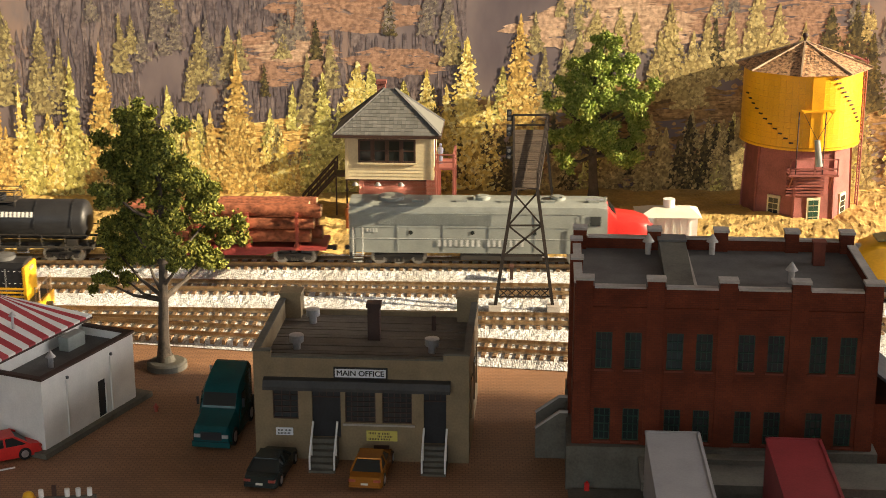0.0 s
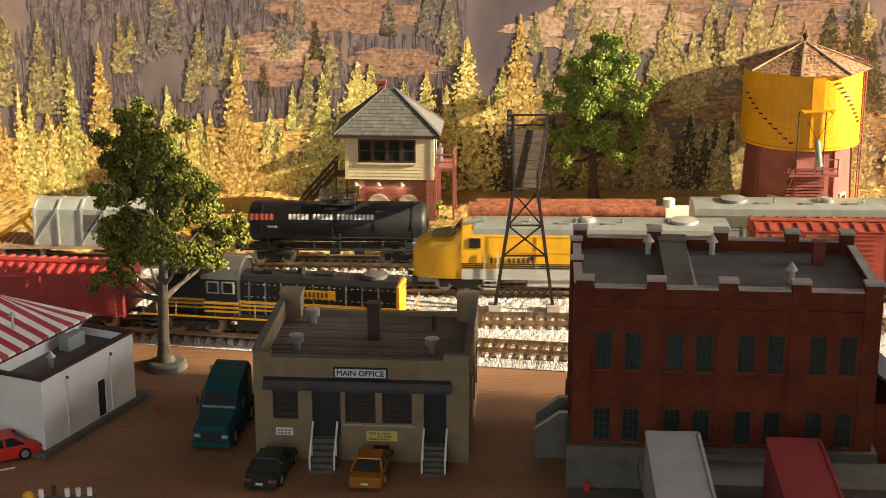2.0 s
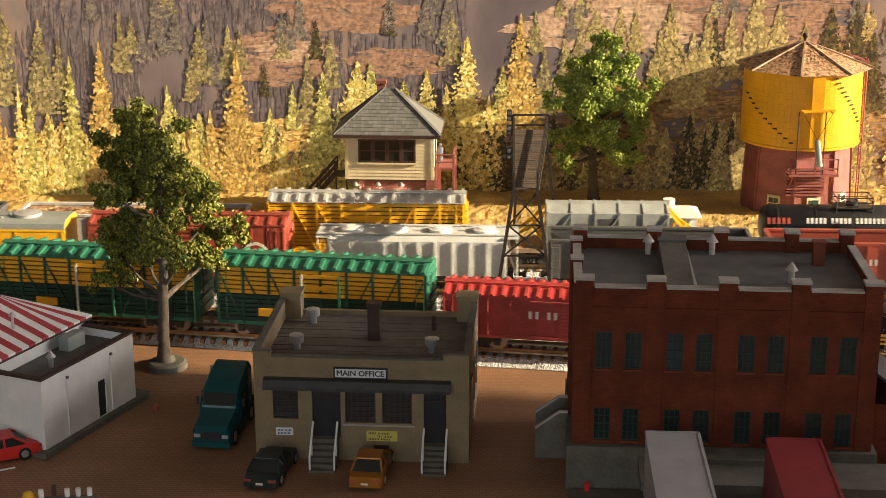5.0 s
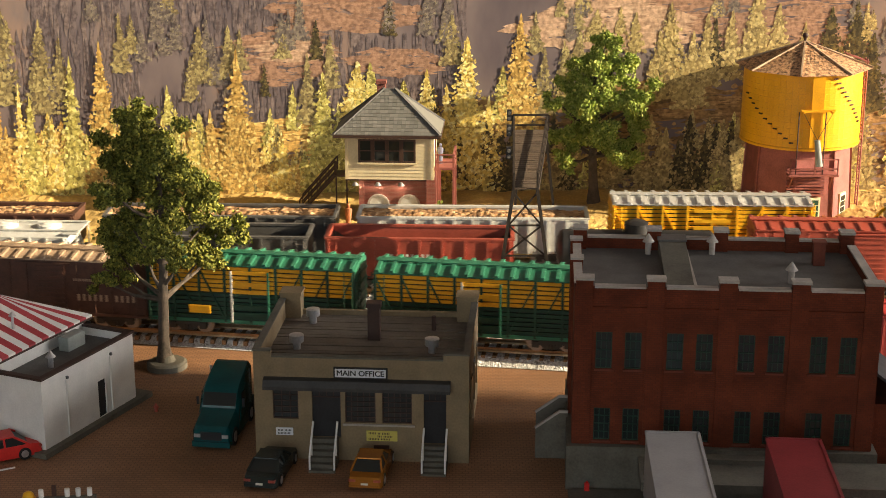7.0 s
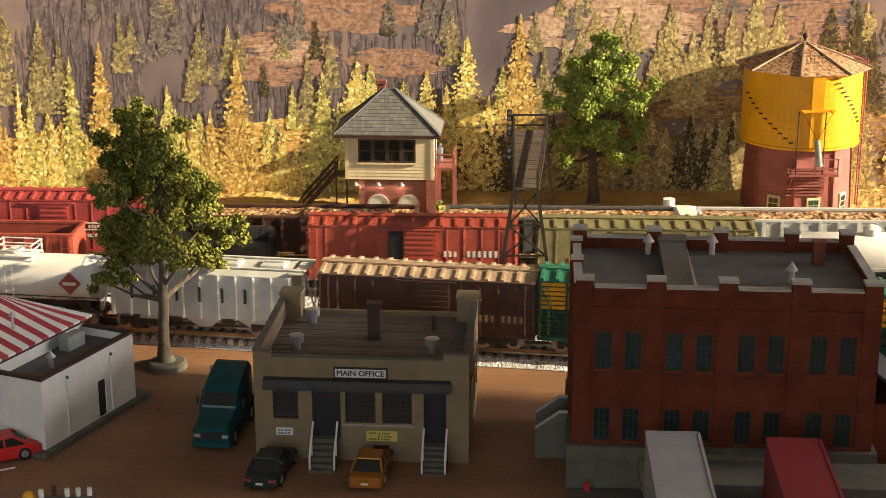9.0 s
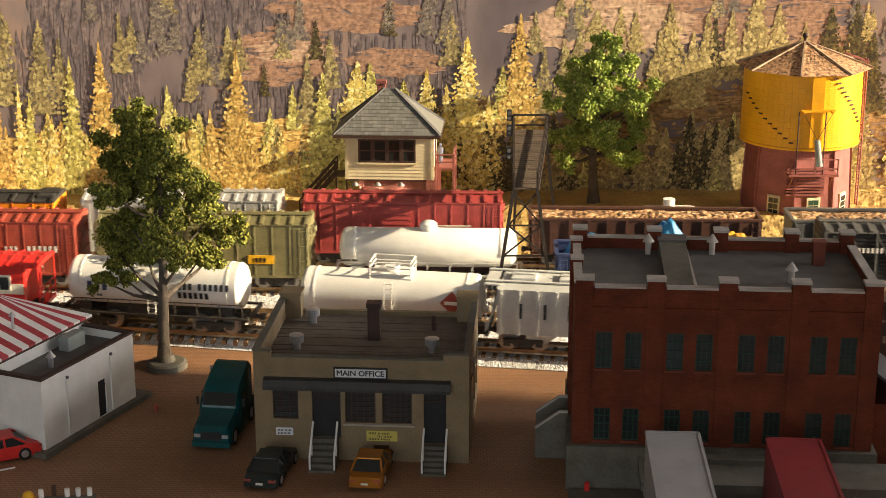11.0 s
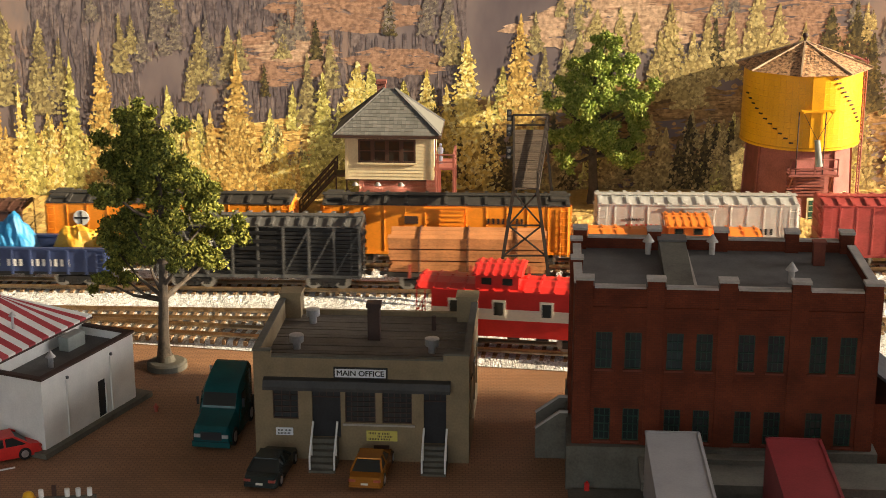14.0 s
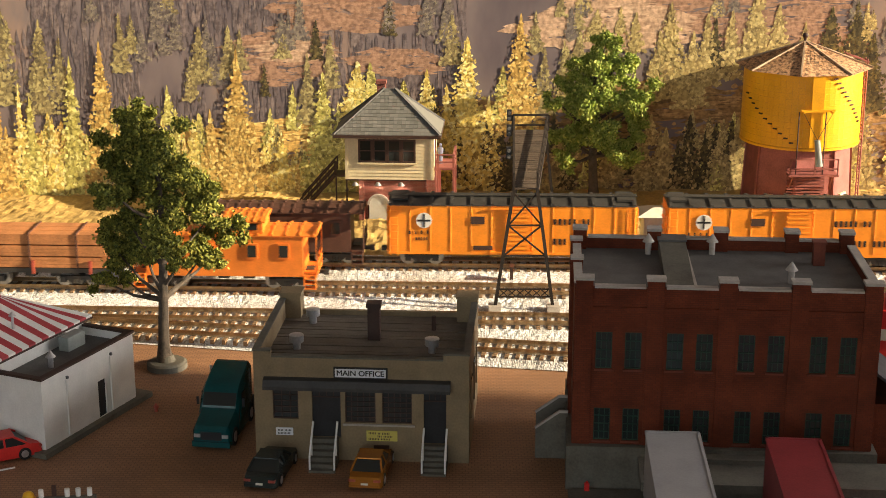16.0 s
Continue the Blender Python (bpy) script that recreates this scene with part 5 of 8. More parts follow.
def road_switcher(L, group):
    car = thing("diesel_locomotive", pose(0, 0, 0), "black and yellow striped road switcher with side railings", "locomotive", group)
    for x in (-L / 2 + 0.034, L / 2 - 0.034):
        t = share("truck", TRUCK, car, pose(x, 0, 0) @ Matrix.Diagonal((1.2, 1.05, 1.1, 1)))
        for a in (-0.0100, 0.0100):
            share("wheelset", WHEELS, t, pose(a, 0, 0.0054))
    W, w = 0.034, 0.0105
    bm = nb()
    box(bm, -L / 2, L / 2, -W / 2, W / 2, 0.0115, 0.0140)
    part("frame", bm, M_BLACK, car)
    bm = nb()
    box(bm, -0.026, 0.026, -0.0135, 0.0135, 0.0035, 0.0115, bev=0.001)
    part("fuel_tank", bm, M_DARK, car)
    cab0, cab1 = -L / 2 + 0.042, -L / 2 + 0.064

    def hood(x0, x1, zt):
        bm = nb()
        prism(bm, [(-w, 0.014), (w, 0.014), (w, zt - 0.004), (w * 0.75, zt - 0.001), (0, zt), (-w * 0.75, zt - 0.001), (-w, zt - 0.004)], x0, x1)
        return part("hood", bm, M_BLACK, car)

    hood(cab1, L / 2 - 0.010, 0.0405)
    hood(-L / 2 + 0.010, cab0, 0.0395)
    bm = nb()
    w2 = 0.0165
    prism(bm, [(-w2, 0.014), (w2, 0.014), (w2, 0.0395), (w2 * 0.85, 0.0445), (w2 * 0.5, 0.0475), (0, 0.0485), (-w2 * 0.5, 0.0475), (-w2 * 0.85, 0.0445), (-w2, 0.0395)], cab0, cab1)
    part("cab", bm, M_BLACK, car)
    bm = nb()
    prism(bm, [(w2 + 0.0012, 0.0388), (w2 * 0.87, 0.0450), (w2 * 0.5, 0.0482), (0, 0.0492), (-w2 * 0.5, 0.0482), (-w2 * 0.87, 0.0450), (-w2 - 0.0012, 0.0388), (-w2 * 0.8, 0.0444), (0, 0.0484), (w2 * 0.8, 0.0444)], cab0 - 0.0015, cab1 + 0.0015)
    part("cab_roof", bm, M_DGREY, car)
    for x in (cab0 + 0.006, cab1 - 0.006):
        slab("cab_window", M_LGREY, car, x - 0.0040, x + 0.0040, -w2 - 0.0005, -w2 + 0.001, 0.0292, 0.0372)
        slab("window_pane", M_GLASS, car, x - 0.0031, x + 0.0031, -w2 - 0.0008, -w2 + 0.001, 0.0300, 0.0364)
    for z in (0.0165, 0.0192, 0.0219):
        slab("stripe", M_YELLOW, car, cab1, L / 2 - 0.0099, -w - 0.0004, -w + 0.001, z, z + 0.0013)
        slab("stripe", M_YELLOW, car, -L / 2 + 0.0099, cab0, -w - 0.0004, -w + 0.001, z, z + 0.0013)
        slab("stripe", M_YELLOW, car, cab0, cab1, -w2 - 0.0004, -w2 + 0.001, z, z + 0.0013)
    slab("hood_end", M_YELLOW, car, L / 2 - 0.0105, L / 2 - 0.0085, -w - 0.0003, w + 0.0003, 0.014, 0.0372)
    slab("hood_end", M_BLACK, car, -L / 2 + 0.0085, -L / 2 + 0.0105, -w - 0.0003, w + 0.0003, 0.014, 0.0362)
    slab("name_board", M_YELLOW, car, 0.006, 0.038, -w - 0.0005, -w + 0.001, 0.0268, 0.0325)
    words(car, M_BLACK, 0.008, 0.0280, (3, 6), 0.0032, -w - 0.0006)
    bm = nb()
    for i in range(26):
        x = cab1 + 0.004 + (L / 2 - 0.016 - cab1) * i / 25
        for z in (0.0262, 0.0345):
            bmesh.ops.create_icosphere(bm, subdivisions=1, radius=0.00042, matrix=Matrix.Translation((x, -w - 0.0002, z)))
    for i in range(9):
        x = cab1 + 0.006 + 0.0105 * i
        box(bm, x - 0.0002, x + 0.0002, -w - 0.0003, -w, 0.0145, 0.036)
    part("door_latch", bm, M_CHROME, car)
    bm = nb()
    for i in range(13):
        x = -L / 2 + 0.010 + (L - 0.020) * i / 12
        rod(bm, (x, -W / 2 + 0.0006, 0.0140), (x, -W / 2 + 0.0006, 0.0235), 0.00022, 5)
        rod(bm, (x, W / 2 - 0.0006, 0.0140), (x, W / 2 - 0.0006, 0.0235), 0.00022, 5)
    for s in (-1, 1):
        rod(bm, (-L / 2 + 0.010, s * (W / 2 - 0.0006), 0.0235), (L / 2 - 0.010, s * (W / 2 - 0.0006), 0.0235), 0.00024, 5)
        for y in (-0.016, -0.008, 0.008, 0.016):
            rod(bm, (s * (L / 2 - 0.001), y, 0.0140), (s * (L / 2 - 0.001), y, 0.026), 0.0004, 5)
        rod(bm, (s * (L / 2 - 0.001), -0.016, 0.024), (s * (L / 2 - 0.001), 0.016, 0.024), 0.0004, 5)
    part("handrail", bm, M_TANROOF, car)
    slab("side_sill", M_YELLOW, car, -L / 2, L / 2, -W / 2 - 0.0004, -W / 2 + 0.0006, 0.0126, 0.0137)
    for s in (-1, 1):
        bm = nb()
        box(bm, s * (L / 2 - 0.0015), s * (L / 2 + 0.0005), -W / 2, W / 2, 0.0045, 0.0140)
        for k in range(3):
            box(bm, s * (L / 2 - 0.008), s * (L / 2), -W / 2 - 0.0008, -W / 2 + 0.004, 0.0028 + 0.0036 * k, 0.0036 + 0.0036 * k)
        part("pilot", bm, M_YELLOW if s > 0 else M_BLACK, car)
        bm = nb()
        box(bm, s * (L / 2), s * (L / 2 + 0.005), -0.0013, 0.0013, 0.0080, 0.0106)
        part("coupler", bm, M_DARK, car)
    bm = nb()
    rod(bm, (L / 2 - 0.026, 0, 0.0400), (L / 2 - 0.026, 0, 0.0425), 0.0078, 24)
    rod(bm, (L / 2 - 0.026, 0, 0.0425), (L / 2 - 0.026, 0, 0.0432), 0.0068, 24, 0.003)
    part("roof_fan", bm, M_DGREY, car)
    bm = nb()
    rod(bm, (0.014, 0, 0.0398), (0.014, 0, 0.0445), 0.0026, 12)
    for x in (-0.010, 0.030):
        box(bm, x - 0.006, x + 0.006, -0.004, 0.004, 0.0398, 0.0415)
    rod(bm, (0.002, -0.0045, 0.0425), (-0.010, -0.0045, 0.0425), 0.0007, 8)
    part("roof_fitting", bm, M_BLACK, car)
    bm = nb()
    for y in (-0.002, 0.002):
        rod(bm, (L / 2 - 0.009, y, 0.0345), (L / 2 - 0.0075, y, 0.0345), 0.0016, 12)
    part("headlight", bm, M_CHROME, car)
    return car


GC, GB, GA = "train on the rear track", "train on the middle track", "train on the front track"


def tarp_lump(car, x, w, h, material, z0, seed):
    bm = nb()
    secs = []
    R = random.Random(seed)
    n, k = 22, 34
    for i in range(n + 1):
        u = i / n
        env = max(0.05, math.sin(math.pi * u)) ** 0.45
        ring = []
        for j in range(k):
            a = 2 * math.pi * j / k
            q = 1 + 0.20 * noise.noise((u * 5 + seed, math.cos(a) * 2.5, math.sin(a) * 2.5)) + 0.07 * noise.noise((u * 15 + seed, math.cos(a) * 6, math.sin(a) * 6))
            ring.append((x - w / 2 + w * u, 0.0135 * env * q * math.cos(a), z0 + max(0, h * env * q * math.sin(a))))
        secs.append(ring)
    loft(bm, secs)
    part("tarpaulin", bm, material, car, "crumpled tarpaulin over the load")


def make_trains():
    """Each row: the car, its place along the track at the start, and the track."""
    cars = []
    W1 = M_WHITE
    # rear track, running to the right
    cars.append((cab_diesel(0.222, "grey streamlined cab diesel with scarlet nose", GC, M_GREY, M_GREY, M_RED, letters=[(M_LGREY, -0.046, 0.0158, (8, 7), 0.0048), (M_LGREY, -0.098, 0.0265, (4,), 0.0026)], stripes=[(M_LGREY, 0.0212, 0.0216)]), 0.0429, "C"))
    cars.append((logcar(0.152, GC), -0.1609, "C"))
    cars.append((tankcar(0.142, "glossy black tank car with white lettering", M_BLACK, GC, r=0.0150, cage=True, signs=[(W1, -0.034, 0.0345, (5, 5, 9), 0.0036), (W1, -0.05, 0.0285, (6,), 0.0014), (M_OXIDE2, -0.062, 0.034, (5,), 0.0042)]), -0.3276, "C"))
    cars.append((cranecar(0.166, GC), -0.5026, "C"))
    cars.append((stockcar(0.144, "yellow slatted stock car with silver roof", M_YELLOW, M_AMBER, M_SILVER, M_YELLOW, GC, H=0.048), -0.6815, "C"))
    cars.append((gondola(0.166, "pale-edged gondola heaped with brown gravel", M_LGREY, GC, M_GRAVEL, 0.037), -0.8545, "C"))
    cars.append((gondola(0.168, "grey gondola heaped with brown gravel", M_DGREY, GC, M_GRAVEL, 0.037), -1.0394, "C"))
    cars.append((gondola(0.166, "brown gondola heaped with gravel", M_BROWN, GC, M_GRAVEL, 0.037), -1.2300, "C"))
    c = boxcar(0.145, "maroon red boxcar with white ribbon emblem", M_MAROON, M_MAROON, GC, door_x=-0.004, H=0.048, signs=[(W1, 0.02, 0.021, (4, 4), 0.0022)])
    for z in (0.031, 0.026):
        slab("ribbon", M_IVORY, c, 0.018, 0.050, -0.0178, -0.0170, z, z + 0.0008)
    words(c, M_IVORY, 0.021, 0.0275, (7, 4), 0.0026, -0.0176)
    cars.append((c, -1.4065, "C"))
    cars.append((boxcar(0.145, "silver-white insulated boxcar with red and black lettering", M_SILVER, M_SILVER, GC, door_x=0.000, H=0.048, signs=[(M_RED, -0.052, 0.0295, (7,), 0.0042), (M_BLACK, -0.052, 0.0335 + 0.003, (9,), 0.0018), (M_BLACK, -0.050, 0.0235, (1, 1, 1, 1), 0.0036), (M_BLACK, 0.018, 0.0265, (3, 6), 0.0046)]), -1.5684, "C"))
    for x, n in ((-1.7503, 0), (-1.9525, 1)):
        c = boxcar(0.180, "orange mechanical reefer with black roof", M_ORANGE, M_CHAR, GC, door=M_ORANGE, door_x=0.004, door_w=0.018, ribs=13, H=0.0465,
                   signs=[(M_BLACK, 0.030, 0.0330, (5, 2), 0.0042), (M_BLACK, 0.030, 0.0180, (3, 3, 3), 0.0044), (M_BLACK, -0.075, 0.0250, (1, 1, 1, 1), 0.0028), (M_BLACK, -0.070, 0.0205, (5,), 0.0022)])
        disc(c, M_WHITE, -0.064, 0.0355, 0.0058, -0.0178, label="round white cross emblem")
        bm = nb()
        box(bm, -0.0690, -0.0590, -0.0184, -0.0179, 0.0348, 0.0362)
        box(bm, -0.0647, -0.0633, -0.0184, -0.0179, 0.0305, 0.0405)
        part("emblem_cross", bm, M_BLACK, c)
        slab("vent_hatch", M_TRIM, c, -0.030, -0.020, -0.0180, -0.0170, 0.0330, 0.0385)
        slab("vent_hatch", M_TRIM, c, -0.028, -0.014, -0.0180, -0.0170, 0.0135, 0.0165)
        for s in (-1, 1):
            bm = nb()
            box(bm, s * 0.082 - 0.006, s * 0.082 + 0.006, -0.012, 0.012, 0.0488, 0.0505)
            part("ice_hatch", bm, M_CHAR, c)
        cars.append((c, x, "C"))
    cars.append((caboose(0.112, "dark brown caboose with ribbed roof", M_BROWN, M_BROWN, GC, cupola=None), -2.1162, "C"))
    # middle track, running to the left
    cars.append((cab_diesel(0.2175, "yellow streamlined cab diesel with grey roof", GB, M_YELLOW, M_GREY, M_YELLOW, lower=M_LGREY, facing=-1, stripes=[(M_BLACK, 0.0186, 0.0191), (M_BLACK, 0.0200, 0.0205), (M_BLACK, 0.0214, 0.0219)], letters=[(M_BLACK, -0.055, 0.0225, (3, 6), 0.0038)], grille=False, fans=2, H=0.0485), 0.3943, "B"))
    c = boxcar(0.138, "rust red boxcar with round white emblem", M_OXIDE2, M_OXIDE2, GB, door_x=0.004, H=0.0470, signs=[(W1, -0.054, 0.0150, (3,), 0.0030), (W1, -0.054, 0.0118, (4,), 0.0026), (W1, -0.024, 0.0130, (6,), 0.0012), (W1, 0.042, 0.0120, (8,), 0.0012)])
    disc(c, M_WHITE, 0.048, 0.0265, 0.0092, -0.0178, label="round white emblem")
    disc(c, M_OXIDE2, 0.048, 0.0265, 0.0072, -0.0182, "emblem_field")
    disc(c, M_WHITE, 0.048, 0.0265, 0.0048, -0.0186, "emblem_core")
    cars.append((c, 0.5880, "B"))
    cars.append((covered_hopper(0.140, "light grey covered hopper with round white roof hatches", M_LGREY, GB, M_WHITE, H=0.040), 0.7478, "B"))
    cars.append((gondola(0.138, "empty dark grey hopper car", M_DGREY, GB, None, 0.039, 9, taper=True, kind="hopper_car", inside=M_BLACK), 0.9082, "B"))
    cars.append((gondola(0.128, "rust red open hopper car with worn lettering", M_OXIDE, GB, None, 0.039, 8, signs=[(M_LGREY, -0.02, 0.024, (8,), 0.0042)], taper=True, kind="hopper_car", inside=M_DARK), 1.0554, "B"))
    cars.append((tankcar(0.119, "weathered black tank car with single dome", M_BLACK, GB, r=0.0138, dome=(0.0, 0.0085, 0.0055), straps=4), 1.2053, "B"))
    cars.append((boxcar(0.145, "rust red boxcar with open door", M_OXIDE2, M_OXIDE2, GB, door_x=0.006, door_w=0.023, H=0.0475, open_door=True, signs=[(W1, 0.038, 0.0265, (6,), 0.0044), (W1, 0.022, 0.0265, (3,), 0.0040), (W1, 0.040, 0.0155, (7,), 0.0014)]), 1.3565, "B"))
    c = boxcar(0.149, "olive drab boxcar with yellow lettering", M_OLIVE, M_OLIVE, GB, door_x=0.0, H=0.0475, signs=[(M_YELLOW, -0.052, 0.0240, (4, 1, 1), 0.0036)])
    slab("yellow_patch", M_YELLOW, c, 0.032, 0.050, -0.0180, -0.0170, 0.020, 0.026)
    words(c, M_BLACK, 0.037, 0.0212, (3,), 0.0034, -0.0182)
    cars.append((c, 1.5167, "B"))
    cars.append((tankcar(0.132, "bright silver-white tank car on exposed frame", M_WHITE, GB, r=0.0138, straps=2, dome=(0.0, 0.006, 0.0035), walk_mat=M_SILVER, signs=[(M_BLACK, -0.06, 0.021, (5, 3), 0.0016)]), 1.6728, "B"))
    c = gondola(0.146, "navy blue gondola carrying tarpaulin-covered loads", M_NAVY, GB, None, 0.029, 11, signs=[(W1, -0.030, 0.0165, (7, 3, 7), 0.0050), (W1, -0.060, 0.0205, (3, 2), 0.0022)], inside=M_BLACK)
    tarp_lump(c, -0.046, 0.050, 0.0250, M_BLUE, 0.0125, 1.0)
    tarp_lump(c, 0.003, 0.038, 0.0345, M_BLUE, 0.0125, 2.4)
    tarp_lump(c, 0.050, 0.042, 0.0290, M_TARPY, 0.0125, 4.1)
    cars.append((c, 1.8353, "B"))
    c = stockcar(0.143, "black-brown slatted stock car with diagonal braces", M_BLACK, M_BLACK, M_DGREY, M_DGREY, GB, H=0.0465)
    words(c, W1, -0.060, 0.0330, (3, 6), 0.0036, -0.0185)
    cars.append((c, 2.0145, "B"))
    cars.append((lumbercar(0.112, GB), 2.1597, "B"))
    cars.append((caboose(0.130, "bright orange caboose with cupola", M_CABOR, M_CABOR, GB, cupola=0.014), 2.2965, "B"))
    # front track, running to the right
    cars.append((road_switcher(0.176, GA), -0.3510, "A"))
    cars.append((boxcar(0.168, "dull red low covered car with ribbed cover", M_MAROON, M_COVER, GA, door_x=0.004, door_w=0.030, H=0.0365, ribs=24, signs=[(W1, -0.030, 0.0235, (2, 2, 2, 4), 0.0048)]), -0.5323, "A"))
    for x in (-0.6916, -0.8381, -0.9836):
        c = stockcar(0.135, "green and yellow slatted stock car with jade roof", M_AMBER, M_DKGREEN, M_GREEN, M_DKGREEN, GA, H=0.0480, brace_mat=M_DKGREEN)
        slab("number_board", M_AMBER, c, -0.040, -0.026, -0.0195, -0.0180, 0.0165, 0.0215)
        for s in (-1, 1):
            slab("pale_post", M_LGREY if s < 0 else M_GREEN, c, 0.012 * s - 0.0006, 0.012 * s + 0.0006, -0.0190, -0.0180, 0.0110, 0.045)
        cars.append((c, x, "A"))
    cars.append((boxcar(0.137, "brown boxcar with lighter tan roof", M_BROWN, M_TANROOF, GA, door_x=0.004, H=0.0460, signs=[(M_TANROOF, 0.022, 0.0200, (6, 4), 0.0044), (M_TANROOF, 0.020, 0.0330, (10,), 0.0018)]), -1.1193, "A"))
    cars.append((covered_hopper(0.136, "pale grey covered hopper with large black letters", M_LGREY, GA, M_LGREY, signs=[(M_BLACK, -0.046, 0.0235, (1, 1, 1, 1, 1, 1), 0.0098)], round_hatch=False, H=0.0445), -1.2633, "A"))
    cars.append((tankcar(0.126, "white tank car with red diamond placard", M_WHITE, GA, r=0.0152, cage=True, straps=2, diamond=0.040), -1.3901, "A"))
    cars.append((tankcar(0.127, "ivory white tank car with black lettering", M_WHITE, GA, r=0.0152, cage=True, straps=2, signs=[(M_BLACK, 0.018, 0.0300, (3, 6), 0.0042), (M_BLACK, 0.018, 0.0240, (6,), 0.0042), (M_NAVY, -0.042, 0.0270, (3,), 0.0058), (M_BLACK, -0.044, 0.0225, (4, 3), 0.0016)]), -1.5423, "A"))
    cars.append((caboose(0.126, "bright red caboose with white window band and cupola", M_RED, M_RED, GA, cupola=-0.012, band=M_IVORY), -1.6814, "A"))
    return cars


TRAINS = make_trains()
SPEED = {"A": 0.1235, "B": -0.153, "C": 0.1252}
LINE = {"A": y_front, "B": y_mid, "C": y_back}


def motions():
    """Each car rolls along its own track at a steady pace."""
    for car, x0, line in TRAINS:
        fn, v = LINE[line], SPEED[line]
        rows = []
        for k in range(33):
            x = x0 + v * k * 0.5
            s = math.degrees(math.atan2(fn(x + 0.05) - fn(x - 0.05), 0.1))
            rows.append((k * 0.5, pose(x, (fn(x + 0.05) + fn(x - 0.05)) / 2, RAIL_Z, 0, 0, s)))
        walk(car, rows)


# ---- buildings, trees and vehicles ----
def mullioned(parent, x0, x1, z0, z1, y, frame_mat, nx, nz, depth=0.0012, bar=0.0005, axis="x", pane=M_GLASS):
    """A recessed window: pane, frame and glazing bars."""
    w = slab("window", pane, parent, x0, x1, y, y + 0.0012, z0, z1)
    bm = nb()
    for a, b in ((x0 - bar, x0 + bar), (x1 - bar, x1 + bar)):
        box(bm, a, b, y - depth * 0.6, y + 0.001, z0 - bar, z1 + bar)
    for a, b in ((z0 - bar, z0 + bar), (z1 - bar, z1 + bar)):
        box(bm, x0, x1, y - depth * 0.6, y + 0.001, a, b)
    for i in range(1, nx):
        x = x0 + (x1 - x0) * i / nx
        box(bm, x - bar * 0.5, x + bar * 0.5, y - depth * 0.4, y + 0.001, z0, z1)
    for i in range(1, nz):
        z = z0 + (z1 - z0) * i / nz
        box(bm, x0, x1, y - depth * 0.4, y + 0.001, z - bar * 0.5, z + bar * 0.5)
    part("window_frame", bm, frame_mat, w)
    return w


def wall_with_holes(bm, W, H, holes, y0, y1):
    """A wall along x from 0 to W, in one piece, cut by rectangular openings (x0, x1, z0, z1)."""
    xs = sorted({0.0, W, *[h[0] for h in holes], *[h[1] for h in holes]})
    zs = sorted({0.0, H, *[h[2] for h in holes], *[h[3] for h in holes]})
    grid = {}

    def vert(i, k):
        if (i, k) not in grid:
            grid[i, k] = bm.verts.new((xs[i], y0, zs[k]))
        return grid[i, k]

    faces = []
    for i in range(len(xs) - 1):
        for k in range(len(zs) - 1):
            cx, cz = (xs[i] + xs[i + 1]) / 2, (zs[k] + zs[k + 1]) / 2
            if not any(h[0] < cx < h[1] and h[2] < cz < h[3] for h in holes):
                faces.append(bm.faces.new((vert(i, k), vert(i + 1, k), vert(i + 1, k + 1), vert(i, k + 1))))
    back = bmesh.ops.extrude_face_region(bm, geom=faces, use_keep_orig=True)
    bmesh.ops.translate(bm, verts=[v for v in back["geom"] if isinstance(v, bmesh.types.BMVert)], vec=(0, y1 - y0, 0))


def roof_vent(parent, x, y, z, r, h, material, cone=True):
    bm = nb()
    rod(bm, (x, y, z - 0.0005), (x, y, z + h * 0.7), r * 0.55, 16)
    if cone:
        rod(bm, (x, y, z + h * 0.62), (x, y, z + h), r * 1.1, 16, r * 0.1)
    else:
        rod(bm, (x, y, z + h * 0.5), (x, y, z + h * 0.95), r, 18)
        rod(bm, (x, y, z + h * 0.95), (x, y, z + h), r * 0.92, 18, r * 0.7)
    return part("roof_vent", bm, material, parent, smooth=True)


def solid_text(body, size, material, parent, m, name):
    cu = bpy.data.curves.new(name, "FONT")
    cu.body, cu.size, cu.extrude = body, size, 0.0001
    cu.align_x, cu.align_y = "CENTER", "CENTER"
    tmp = bpy.data.objects.new(name, cu)
    scene.collection.objects.link(tmp)
    bpy.context.view_layer.update()
    me = bpy.data.meshes.new_from_object(tmp.evaluated_get(bpy.context.evaluated_depsgraph_get()))
    bpy.data.objects.remove(tmp)
    me.materials.clear()
    me.materials.append(material)
    return share(name, me, parent, m)


